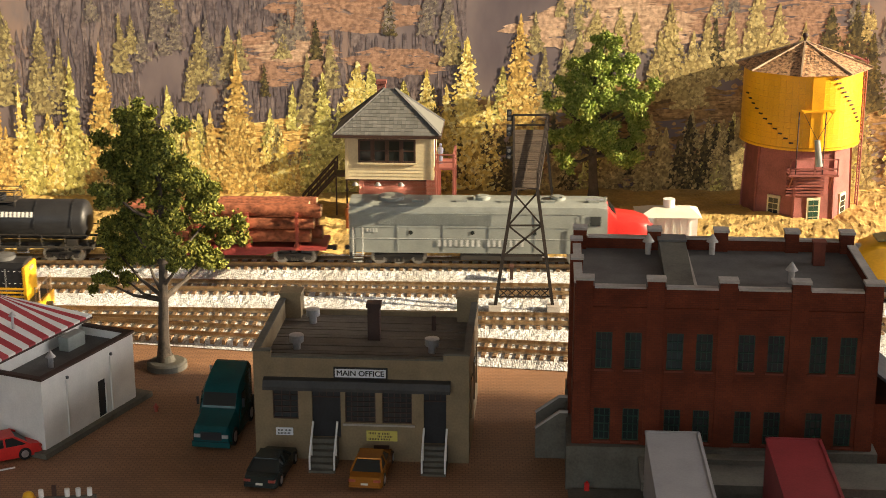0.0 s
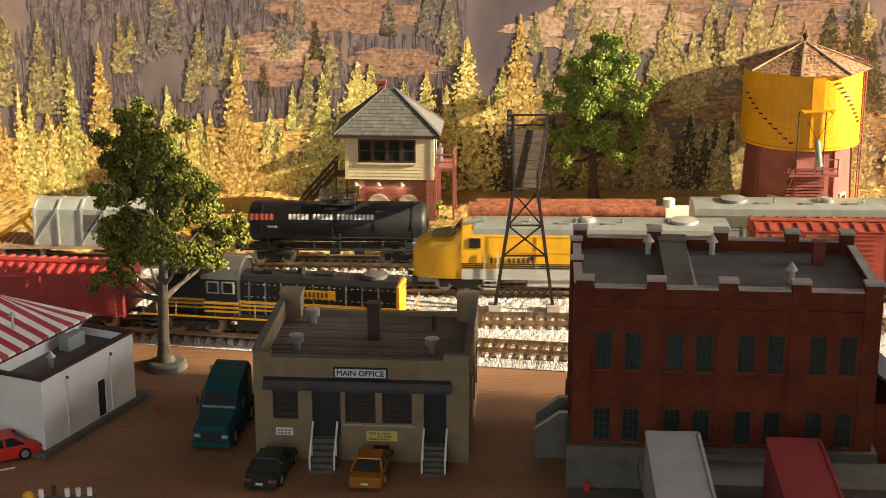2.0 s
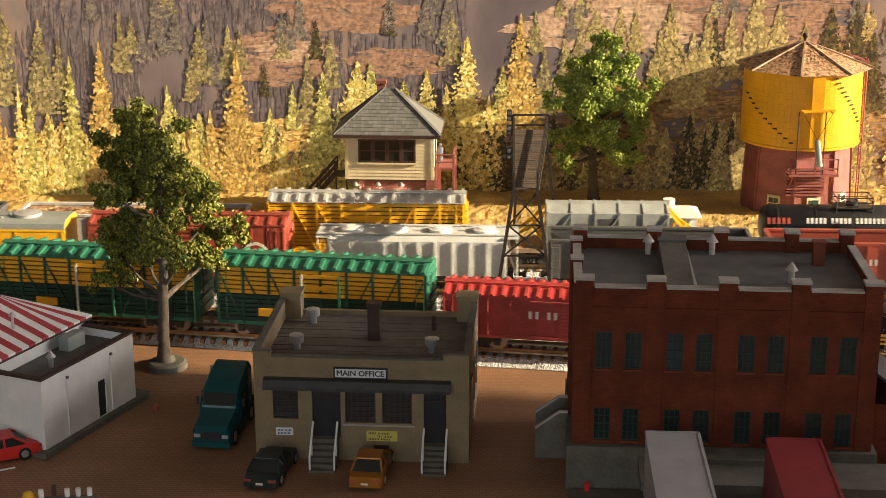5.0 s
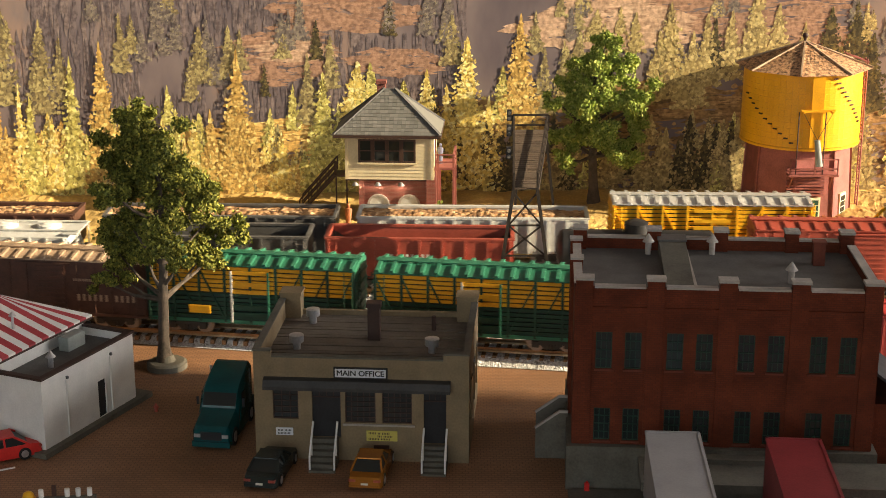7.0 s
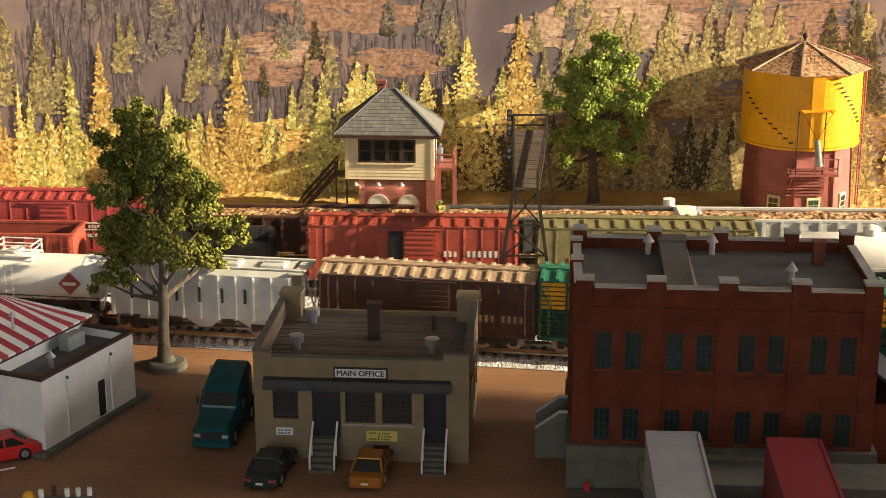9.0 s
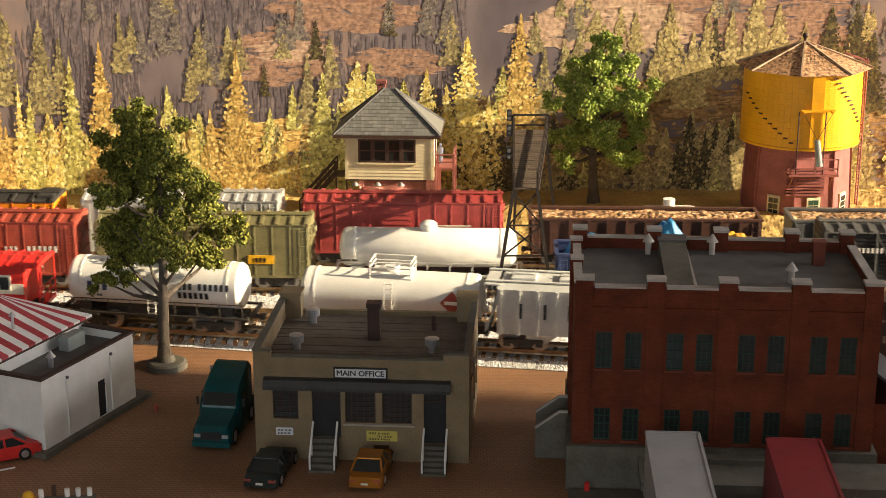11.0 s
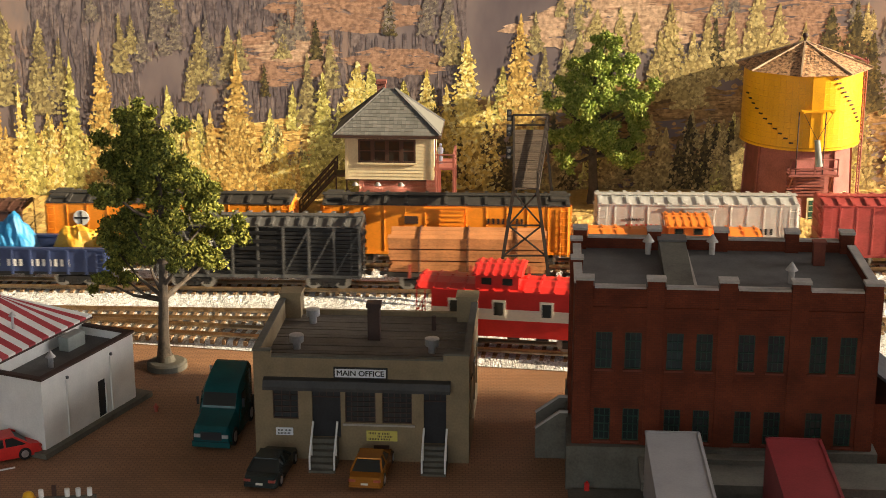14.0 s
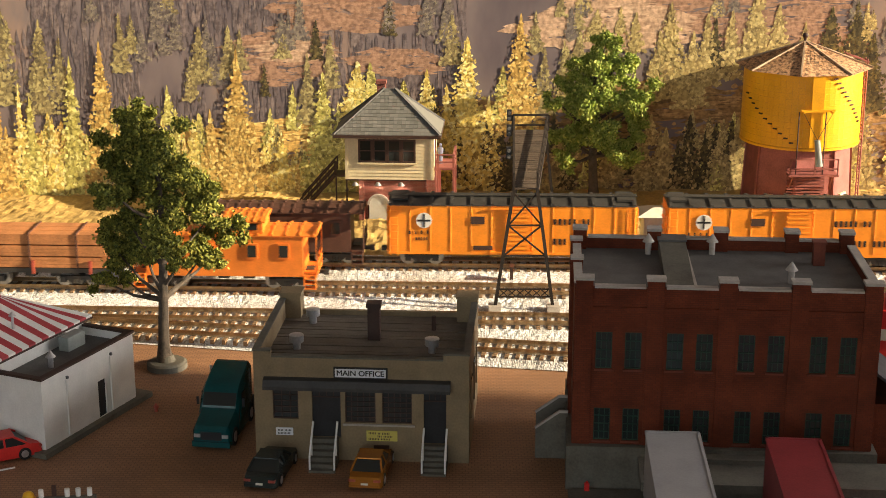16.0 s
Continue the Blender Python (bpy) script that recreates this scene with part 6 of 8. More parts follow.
def make_office():
    o = thing("office_building", pose(-0.1007, 0.772, 0, 0, 0, -4), "small tan stucco yard office with flat roof and sign", "building")
    W, D, Hc, Hf, R = 0.1147, 0.098, 0.0612, 0.0580, 0.0495
    holes = [(0.0100, 0.0236, 0.0230, 0.0430), (0.0310, 0.0463, 0.0128, 0.0430), (0.0488, 0.0650, 0.0218, 0.0420), (0.0686, 0.0844, 0.0218, 0.0420), (0.0907, 0.1027, 0.0105, 0.0420)]
    bm = nb()
    wall_with_holes(bm, W, Hf, holes, 0.0, 0.0028)
    box(bm, 0, 0.0095, 0, 0.0028, Hf, Hc)
    box(bm, W - 0.0135, W, 0, 0.0028, Hf, Hc)
    part("front_wall", bm, M_STUCCO, o)
    slab("side_wall", M_STUCCO, o, 0, 0.0028, 0.0028, D, 0, Hc - 0.0002)
    slab("side_wall", M_STUCCO, o, W - 0.0028, W, 0.0028, D, 0, Hc - 0.0002)
    slab("back_wall", M_STUCCO, o, 0.0028, W - 0.0028, D - 0.0028, D, 0, 0.0520)
    for xa, xb in ((0, 0.0118), (W - 0.0118, W)):
        bm = nb()
        box(bm, xa, xb, D - 0.0115, D + 0.0005, 0.0495, 0.0635)
        box(bm, xa - 0.0006, xb + 0.0006, D - 0.0121, D + 0.0011, 0.0635, 0.0650)
        part("corner_post", bm, M_STUCCO, o)
    for k in range(21):
        y = 0.003 + (D - 0.006) * k / 21
        slab("roof_board", M_OFFROOF, o, 0.0028, W - 0.0028, y, y + (D - 0.006) / 21 - 0.0005, R - 0.0016, R + random.uniform(-0.0002, 0.0002))
    slab("roof_deck", M_OFFROOF, o, 0.0028, W - 0.0028, 0.0028, D - 0.0028, R - 0.004, R - 0.0012)
    for xa, xb, ya, yb, z in ((0.0098, W - 0.0138, -0.0005, 0.0034, Hf), (-0.0004, 0.0095, -0.0005, 0.0034, Hc), (W - 0.0135, W + 0.0004, -0.0005, 0.0034, Hc), (-0.0004, 0.0034, 0.0036, D - 0.012, Hc), (W - 0.0034, W + 0.0004, 0.0036, D - 0.012, Hc)):
        slab("coping", M_CONCRETE, o, xa, xb, ya, yb, z, z + 0.0009)
    bm = nb()
    prism(bm, [(-0.0052, 0.0412), (0.0, 0.0412), (0.0, 0.0470), (-0.0035, 0.0462), (-0.0052, 0.0430)], 0.0055, 0.1050)
    part("awning", bm, M_CHAR, o, "near-black awning strip")
    mullioned(o, *holes[0], 0.0014, M_TRIM, 3, 6)
    mullioned(o, *holes[2], 0.0014, M_TRIM, 5, 7)
    mullioned(o, *holes[3], 0.0014, M_TRIM, 5, 7)
    for h in (holes[1], holes[4]):
        d = slab("door", M_BLACK, o, h[0], h[1], 0.0016, 0.0026, h[2], h[3])
        bm = nb()
        for i in range(1, 4):
            x = h[0] + (h[1] - h[0]) * i / 4
            box(bm, x - 0.0002, x + 0.0002, 0.0011, 0.0018, h[3] - 0.007, h[3])
        box(bm, h[0], h[1], 0.0010, 0.0018, h[3] - 0.0076, h[3] - 0.0070)
        part("transom_bar", bm, M_TRIM, d)
    slab("window_sill", M_COPING, o, 0.0475, 0.0860, -0.0008, 0.001, 0.0202, 0.0212)
    s = slab("sign", M_BLACK, o, 0.0430, 0.0716, -0.0012, 0.0, 0.0474, 0.0534, label="white MAIN OFFICE sign")
    slab("sign_face", M_SIGNW, s, 0.0438, 0.0708, -0.0015, -0.0008, 0.0481, 0.0527)
    for dx in (-0.00010, 0.0, 0.00010):
        solid_text("MAIN OFFICE", 0.00425, M_BLACK, s, Matrix.Translation((0.0573 + dx, -0.0018 - dx, 0.0504)) @ pose(0, 0, 0, 90, 0, 0), "sign_text")
    s = slab("notice", M_SIGNW, o, 0.0112, 0.0205, -0.0006, 0.0003, 0.0138, 0.0180)
    words(s, M_BLACK, 0.0124, 0.0162, (4, 5), 0.0009, -0.0007)
    words(s, M_BLACK, 0.0124, 0.0145, (9,), 0.0009, -0.0007)
    s = slab("notice", M_SIGNY, o, 0.0600, 0.0766, -0.0006, 0.0003, 0.0118, 0.0176, label="yellow notice board")
    words(s, M_TRIM, 0.0612, 0.0157, (5, 2, 5), 0.0010, -0.0007)
    words(s, M_TRIM, 0.0660, 0.0140, (3, 6), 0.0010, -0.0007)
    words(s, M_TRIM, 0.0612, 0.0124, (7, 6), 0.0010, -0.0007)
    slab("wall_vent", M_TRIM, o, 0.0638, 0.0722, -0.0006, 0.0005, 0.0035, 0.0092)
    for (xa, xb, zt) in ((0.0312, 0.0450, 0.0130), (0.0905, 0.1035, 0.0105)):
        st = slab("stair", M_CONCRETE, o, xa, xb, -0.0028, 0.0, 0.0, zt)
        n = 5
        for k in range(n):
            y1 = -0.0028 - 0.0030 * k
            slab("step", M_CONCRETE, st, xa, xb, y1 - 0.0030, y1, 0.0, zt - zt / (n + 0.6) * (k + 1))
        for x in (xa + 0.0004, xb - 0.0004):
            bm = nb()
            beam(bm, (x, -0.0165, 0.0085), (x, -0.0012, zt + 0.0095), 0.0010)
            beam(bm, (x, -0.0165, 0.0), (x, -0.0165, 0.0088), 0.0009)
            beam(bm, (x, -0.0085, 0.0), (x, -0.0085, (zt + 0.018) / 2 + 0.001), 0.0008)
            part("handrail", bm, M_WHITE, st, "white stair handrail")
    for x, y in ((0.0175, 0.036), (0.0200, 0.0800), (0.0925, 0.035)):
        roof_vent(o, x, y, R, 0.0040, 0.0088, M_CHROME, cone=False)
    bm = nb()
    box(bm, 0.0550, 0.0618, 0.0525, 0.0590, R - 0.001, R + 0.0205)
    box(bm, 0.0543, 0.0625, 0.0518, 0.0597, R + 0.0190, R + 0.0215)
    part("chimney", bm, M_TRIM, o, "dark brown chimney")
    bm = nb()
    rod(bm, (0.0907, 0.0715, R - 0.001), (0.0907, 0.0715, R + 0.0085), 0.0013, 12)
    part("stack_pipe", bm, M_TRIM, o)
    for y in (0.018, 0.045, 0.070):
        slab("side_window", M_GLASS, o, W - 0.0002, W + 0.0006, y, y + 0.012, 0.020, 0.040)
        slab("side_window_frame", M_STUCCO, o, W - 0.0002, W + 0.0010, y - 0.001, y, 0.019, 0.041)


make_office()


def make_brick_building():
    o = thing("brick_warehouse", pose(0.0657, 0.735, 0, 0, 0, -4), "two-storey dark red brick warehouse with pilasters and tar roof", "building")
    W, D, Z0, ZT, R = 0.1515, 0.090, 0.0245, 0.1085, 0.1035
    bays = 4
    pil = 0.0085
    xs = [0.0005 + (W - pil - 0.001) * i / bays for i in range(bays + 1)]
    holes = []
    for i in range(bays):
        a, b = xs[i] + pil, xs[i + 1]
        m = (a + b) / 2
        for c in (m - 0.0073, m + 0.0073):
            holes.append((c - 0.0041, c + 0.0041, 0.0265, 0.0440))
            holes.append((c - 0.0041, c + 0.0041, 0.0655, 0.0850))
    bm = nb()
    wall_with_holes(bm, W, ZT, holes, 0.0012, 0.0035)
    part("front_wall", bm, M_BRICK, o)
    for h in holes:
        mullioned(o, h[0], h[1], h[2], h[3], 0.0024, M_DKGREEN, 3, 4, bar=0.00045)
        slab("window_sill", M_PILASTER, o, h[0] - 0.0006, h[1] + 0.0006, 0.0004, 0.0018, h[2] - 0.0012, h[2] - 0.0002)
    for x in xs:
        p = slab("pilaster", M_BRICK, o, x, x + pil, 0.0, 0.0012, Z0, 0.1125)
        slab("pilaster_head", M_BRICK, p, x, x + pil, 0.0013, 0.0055, ZT + 0.0002, 0.1125)
        slab("pilaster_cap", M_COPING, p, x - 0.0006, x + pil + 0.0006, -0.0008, 0.0062, 0.1125, 0.1140)
    for a, b in zip(xs, xs[1:]):
        slab("coping", M_COPING, o, a + pil + 0.0008, b - 0.0008, -0.0002, 0.0044, ZT, ZT + 0.0011)
        slab("corbel", M_BRICK, o, a + pil, b, 0.0002, 0.0012, 0.0955, 0.0985)
    slab("side_wall", M_BRICK, o, 0, 0.0035, 0.0035, D - 0.0035, Z0, ZT)
    slab("side_wall", M_BRICK, o, W - 0.0035, W, 0.0035, D - 0.0035, Z0, ZT)
    slab("side_coping", M_COPING, o, -0.0005, 0.0040, 0.0070, D - 0.009, ZT, ZT + 0.001)
    slab("side_coping", M_COPING, o, W - 0.0040, W + 0.0005, 0.0070, D - 0.009, ZT, ZT + 0.001)
    slab("back_wall", M_BRICK, o, 0, W, D - 0.0035, D, Z0, ZT + 0.0008)
    for y in (0.040, 0.075):
        slab("side_pier", M_BRICK, o, -0.0016, 0.0046, y, y + 0.006, Z0, ZT + 0.0022)
        slab("pier_cap", M_COPING, o, -0.0020, 0.0050, y - 0.0004, y + 0.0064, ZT + 0.0022, ZT + 0.0034)
    for i, x in enumerate((0.000, 0.0405, 0.0768, 0.1150, 0.1445)):
        p = slab("rear_pier", M_BRICK, o, x, x + 0.0072, D - 0.0060, D + 0.0010, R - 0.001, ZT + 0.0058)
        slab("pier_cap", M_COPING, p, x - 0.0005, x + 0.0077, D - 0.0066, D + 0.0015, ZT + 0.0058, ZT + 0.0072)
    slab("rear_coping", M_COPING, o, 0.0078, 0.1440, D - 0.0041, D + 0.0005, ZT + 0.0009, ZT + 0.0019)
    slab("roof", M_TARROOF, o, 0.0035, W - 0.0035, 0.0035, D - 0.0035, R - 0.003, R)
    slab("foundation", M_CONCRETE, o, -0.0025, W + 0.0025, -0.0030, D, 0.0, Z0 - 0.0002)
    # roof hatch: a sloping slab that rises to a box
    bm = nb()
    prism(bm, [(0.012, R - 0.0005), (0.086, R - 0.0005), (0.086, R + 0.0070), (0.078, R + 0.0072), (0.012, R + 0.0004)], 0.0462, 0.0605)
    part("roof_hatch", bm, M_CONCRETE, o, "grey sloping roof hatch")
    slab("hatch_lid", M_DGREY, o, 0.0455, 0.0612, 0.0765, 0.0885, R + 0.0073, R + 0.0082)
    slab("hatch_curb", M_COPING, o, 0.0606, 0.0620, 0.0125, 0.0860, R - 0.0005, R + 0.0016)
    for x, y in ((0.0405, 0.0770), (0.0750, 0.0790), (0.1105, 0.0300)):
        roof_vent(o, x, y, R, 0.0030, 0.0115, M_COPING)
    bm = nb()
    box(bm, 0.1265, 0.1325, 0.0610, 0.0665, R - 0.001, R + 0.0120)
    box(bm, 0.1259, 0.1331, 0.0604, 0.0671, R + 0.0120, R + 0.0132)
    part("chimney", bm, M_PILASTER, o)
    # loading dock along the front
    bm = nb()
    box(bm, 0.034, 0.170, -0.034, -0.0032, 0.015, 0.0195)
    box(bm, 0.0385, 0.170, -0.028, -0.0032, 0.0, 0.015)
    part("loading_dock", bm, M_CONCRETE, o, "grey concrete loading dock")
    slab("dock_step", M_CONCRETE, o, 0.060, 0.125, -0.0100, -0.0032, 0.0195, 0.0222)
    for x in (0.060, 0.098, 0.138):
        slab("dock_post", M_COPING, o, x, x + 0.003, -0.0335, -0.0305, 0.0, 0.015)
    # lean-to with a sloping grey roof at the far end
    bm = nb()
    prism(bm, [(0.1520, 0.0640), (0.1780, 0.0440), (0.1780, 0.0425), (0.1520, 0.0622)], 0.012, 0.070, "y")
    part("lean_to_roof", bm, M_ASPH, o, "dark grey lean-to roof")
    slab("lean_to_wall", M_BRICK, o, 0.1520, 0.1740, 0.016, 0.066, 0.0, 0.0440)


make_brick_building()
tagged(slab("road", M_ASPH, None, 0.238, 0.46, 0.66, 0.862, -0.001, 0.0022), "dark grey asphalt road plate beside the warehouse", "road", kind="structure")
tagged(slab("apron", M_CONCRETE, None, 0.064, 0.105, 0.62, 0.729, -0.001, 0.0018), "grey concrete apron before the loading dock", "pavement", kind="structure")


def make_side_stair():
    o = thing("concrete_stair", pose(0.0500, 0.772, 0, 0, 0, -4), "grey concrete stair with solid parapets beside the warehouse", "stair")
    for k in range(6):
        slab("step", M_CONCRETE, o, 0.0006 + 0.0022 * k, 0.0166, 0.0012, 0.0208, 0.0034 * k, 0.0034 * (k + 1))
    for y in (-0.0006, 0.0212):
        bm = nb()
        prism(bm, [(-0.0004, 0.0), (0.0168, 0.0), (0.0168, 0.0262), (0.0120, 0.0262), (-0.0004, 0.0170)], y, y + 0.0014, "y")
        part("parapet", bm, M_CONCRETE, o)
        bm = nb()
        beam(bm, (-0.0006, y + 0.0007, 0.0174), (0.0120, y + 0.0007, 0.0268), 0.0020, 0.0010)
        beam(bm, (0.0118, y + 0.0007, 0.0267), (0.0168, y + 0.0007, 0.0267), 0.0010, 0.0020)
        part("parapet_cap", bm, M_COPING, o)


make_side_stair()


def make_white_building():
    o = thing("white_restaurant", pose(-0.2147, 0.7744, 0, 0, 0, 66), "white building with flat tar roof and striped canopy roof", "building")
    Ln, D, H = 0.084, 0.060, 0.0428
    slab("slab_base", M_CONCRETE, o, -0.005, 0.095, -0.004, D + 0.06, 0.0, 0.003)
    bm = nb()
    wall_with_holes(bm, Ln, H, [(0.0488, 0.0562, 0.0031, 0.0250)], 0.0, 0.002)
    wl = part("wall", bm, M_WHITE, o)
    d = slab("door", M_BLACK, o, 0.0488, 0.0562, 0.0008, 0.0016, 0.003, 0.0250)
    slab("wall", M_WHITE, o, 0.0, 0.002, 0.002, D, 0.003, H)
    slab("wall", M_WHITE, o, Ln - 0.002, Ln, 0.002, D, 0.003, H)
    for x in (0.0205, 0.0208, 0.0605):
        slab("pipe", M_WHITE, o, x, x + 0.0010, -0.0009, 0.0, 0.004, H - 0.006)
    for x in (0.021, 0.061):
        slab("wall_lamp", M_DGREY, o, x, x + 0.0012, -0.0012, 0.0, H - 0.0060, H - 0.0045)
    for a in ((-0.0008, Ln + 0.0008, -0.0008, 0.0028), (-0.0008, Ln + 0.0008, D - 0.0028, D + 0.0008)):
        slab("rim", M_TRIM, o, *a, H, H + 0.0014)
    for a in ((-0.0008, 0.0028), (Ln - 0.0028, Ln + 0.0008)):
        slab("rim", M_TRIM, o, *a, 0.0029, D - 0.0029, H, H + 0.0014)
    slab("flat_roof", M_TARROOF, o, 0.002, Ln - 0.002, 0.002, D - 0.002, H - 0.007, H - 0.005)
    bm = nb()
    box(bm, 0.053, 0.069, 0.022, 0.0290, H - 0.005, H + 0.0035, bev=0.0006)
    part("air_conditioner", bm, M_GREY, o, "grey metal air conditioner")
    roof_vent(o, 0.030, 0.0165, H - 0.005, 0.0026, 0.010, M_CHROME)
    # higher main wing with the striped roof
    slab("main_wing_wall", M_WHITE, o, 0.004, 0.0830, 0.0335, 0.110, 0.003, 0.0485)
    e0, e1, ya, yb = 0.000, 0.0870, 0.0300, 0.0780
    n = 15
    za, zb = 0.0490, 0.0650
    for k in range(n):
        xa, xb = e0 + (e1 - e0) * k / n, e0 + (e1 - e0) * (k + 1) / n
        inset = 0.030
        bm = nb()

        def up(x):
            return min(max(x, e0 + 0.0), e1 - inset) if x > e1 - inset else x
        top = [(up(xa), yb, zb), (up(xb) + 0.0002, yb, zb)]
        pts = [(xa, ya, za), (xb, ya, za), top[1], top[0]]
        va = [bm.verts.new(p) for p in pts]
        vb = [bm.verts.new((p[0], p[1], p[2] - 0.0012)) for p in pts]
        bm.faces.new(va)
        bm.faces.new(vb[::-1])
        for i in range(4):
            bm.faces.new((va[i], va[(i + 1) % 4], vb[(i + 1) % 4], vb[i]))
        part("roof_stripe", bm, M_CANOPY if k % 2 else M_WHITE, o)
    bm = nb()
    for pts in ([(e1, ya, za), (e1, ya + 0.09, za), (e1 - 0.030, yb, zb)],):
        va = [bm.verts.new(p) for p in pts]
        bm.faces.new(va)
    bmesh.ops.solidify(bm, geom=bm.faces[:], thickness=0.0011)
    part("roof_hip", bm, M_TANROOF, o)
    slab("eave", M_TRIM, o, e0, e1, ya - 0.0006, ya + 0.0008, za - 0.0022, za - 0.0012)
    bm = nb()
    rod(bm, (0.036, 0.046, 0.052), (0.036, 0.046, 0.062), 0.0008, 8)
    rod(bm, (0.036, 0.046, 0.062), (0.036, 0.046, 0.0645), 0.0022, 12, 0.0004)
    part("roof_vent", bm, M_CHROME, o)


make_white_building()


# ---- trees ----
def leaf_mass(name, clumps, flakes, size, material, parent, seed):
    """A crown of many small ragged flakes gathered in uneven clumps."""
    R = np.random.RandomState(seed)
    vs, fs = [], []
    tot = sum(c[3] ** 2 for c in clumps)
    for (cx, cy, cz, r) in clumps:
        n = int(flakes * r * r / tot)
        subs = R.normal(0, 0.50, (max(6, int(r * 900)), 3)) * r
        for _ in range(n):
            c = subs[R.randint(len(subs))] + R.normal(0, 0.15 * r, 3)
            c = c * np.array([1, 1, 0.85]) + np.array([cx, cy, cz])
            a, b = R.normal(0, 1, 3), R.normal(0, 1, 3)
            a, b = a / np.linalg.norm(a), b / np.linalg.norm(b)
            s = size * R.uniform(0.5, 1.25)
            k = len(vs)
            vs += [tuple(c - a * s), tuple(c + b * s * 0.8), tuple(c + a * s), tuple(c - b * s * 0.8)]
            fs += [(k, k + 1, k + 2, k + 3)]
    me = bpy.data.meshes.new(name)
    me.from_pydata(vs, [], fs)
    me.materials.append(material)
    ob = share(name, me, parent)
    ob["kind"] = "stuff"
    return ob


def limbs(bm, base, points, r0):
    """Tapered limbs from the trunk to each clump."""
    for (x, y, z, r) in points:
        zt = max(base[2] + 0.024, z - 0.024)
        a = Vector((base[0], base[1], min(zt, base[3])))
        b = Vector((x, y, z))
        mid = (a + b) / 2 + Vector((0, 0, -0.003))
        rod(bm, a, mid, r0 * 0.42, 7, r0 * 0.25)
        rod(bm, mid, b, r0 * 0.25, 6, r0 * 0.1)


def make_tree(label, x, y, top, r0, clumps, flakes, size, material, seed, base=False, z_base=0.0):
    t = thing("tree", pose(0, 0, 0), label, "tree", "model trees")
    bm = nb()
    secs = []
    n = 9
    for i in range(n + 1):
        u = i / n
        z = z_base + (top - z_base) * u
        r = r0 * (1.0 - 0.72 * u) + (0.0022 if i == 0 else 0)
        ox = 0.0014 * math.sin(u * 5 + seed)
        secs.append([(x + ox + r * math.cos(2 * math.pi * k / 12) * (1 + 0.1 * math.sin(3 * k)), y + r * math.sin(2 * math.pi * k / 12), z) for k in range(12)])
    loft(bm, secs)
    limbs(bm, (x, y, z_base + 0.02, top * 0.9), clumps, r0)
    part("trunk", bm, M_BARK, t, smooth=True)
    leaf_mass("crown", clumps, flakes, size, material, t, seed)
    if base:
        bm = nb()
        rod(bm, (x, y, 0), (x, y, 0.0035), 0.0125, 26)
        rod(bm, (x, y, 0.0035), (x, y, 0.0045), 0.0122, 26, 0.0108)
        rod(bm, (x, y, 0.0042), (x, y, 0.0085), 0.0055, 18, 0.0042)
        part("planter_base", bm, M_CONCRETE, t, "grey round stone base")


def spread(clumps, seed, depth, x0, y0, k, ztop):
    """Clump places from sideways and upward offsets, scattered in depth."""
    R = random.Random(seed)
    return [(x0 + u * k, y0 + R.uniform(-depth, depth) + (0.024 if u > 55 else 0), ztop - v * k, r * k * 0.95) for u, v, r in clumps]


LEFT_CROWN = [(-28, 44, 50), (-60, 100, 46), (18, 75, 50), (38, 132, 50), (-20, 140, 58), (-80, 135, 34), (76, 165, 34), (-70, 212, 46), (0, 205, 50), (80, 212, 26),
              (100, 275, 38), (60, 290, 36), (-90, 275, 42), (-110, 318, 26), (-35, 270, 40), (40, 255, 32), (-75, 320, 24), (-20, 20, 30)]
make_tree("tall leafy model tree with olive-green crown on round base", -0.1718, 0.907, 0.148, 0.0038,
          spread(LEFT_CROWN, 3, 0.020, -0.1718, 0.912, 1 / 2935, 0.1635), 130000, 0.00125, M_LEAF2, 11, base=True)
RIGHT_CROWN = [(15, 32, 26), (35, 72, 38), (-10, 85, 34), (-40, 110, 32), (50, 125, 42), (0, 145, 46), (70, 152, 28), (-68, 135, 22), (-42, 198, 38), (40, 222, 36), (78, 205, 26), (-52, 235, 20), (90, 135, 20), (10, 190, 30)]
make_tree("bright green leafy model tree behind the tracks", 0.1284, 1.294, 0.134, 0.0046,
          spread(RIGHT_CROWN, 5, 0.012, 0.1284, 1.284, 1 / 2098, 0.1564), 90000, 0.0014, M_LEAF, 21)


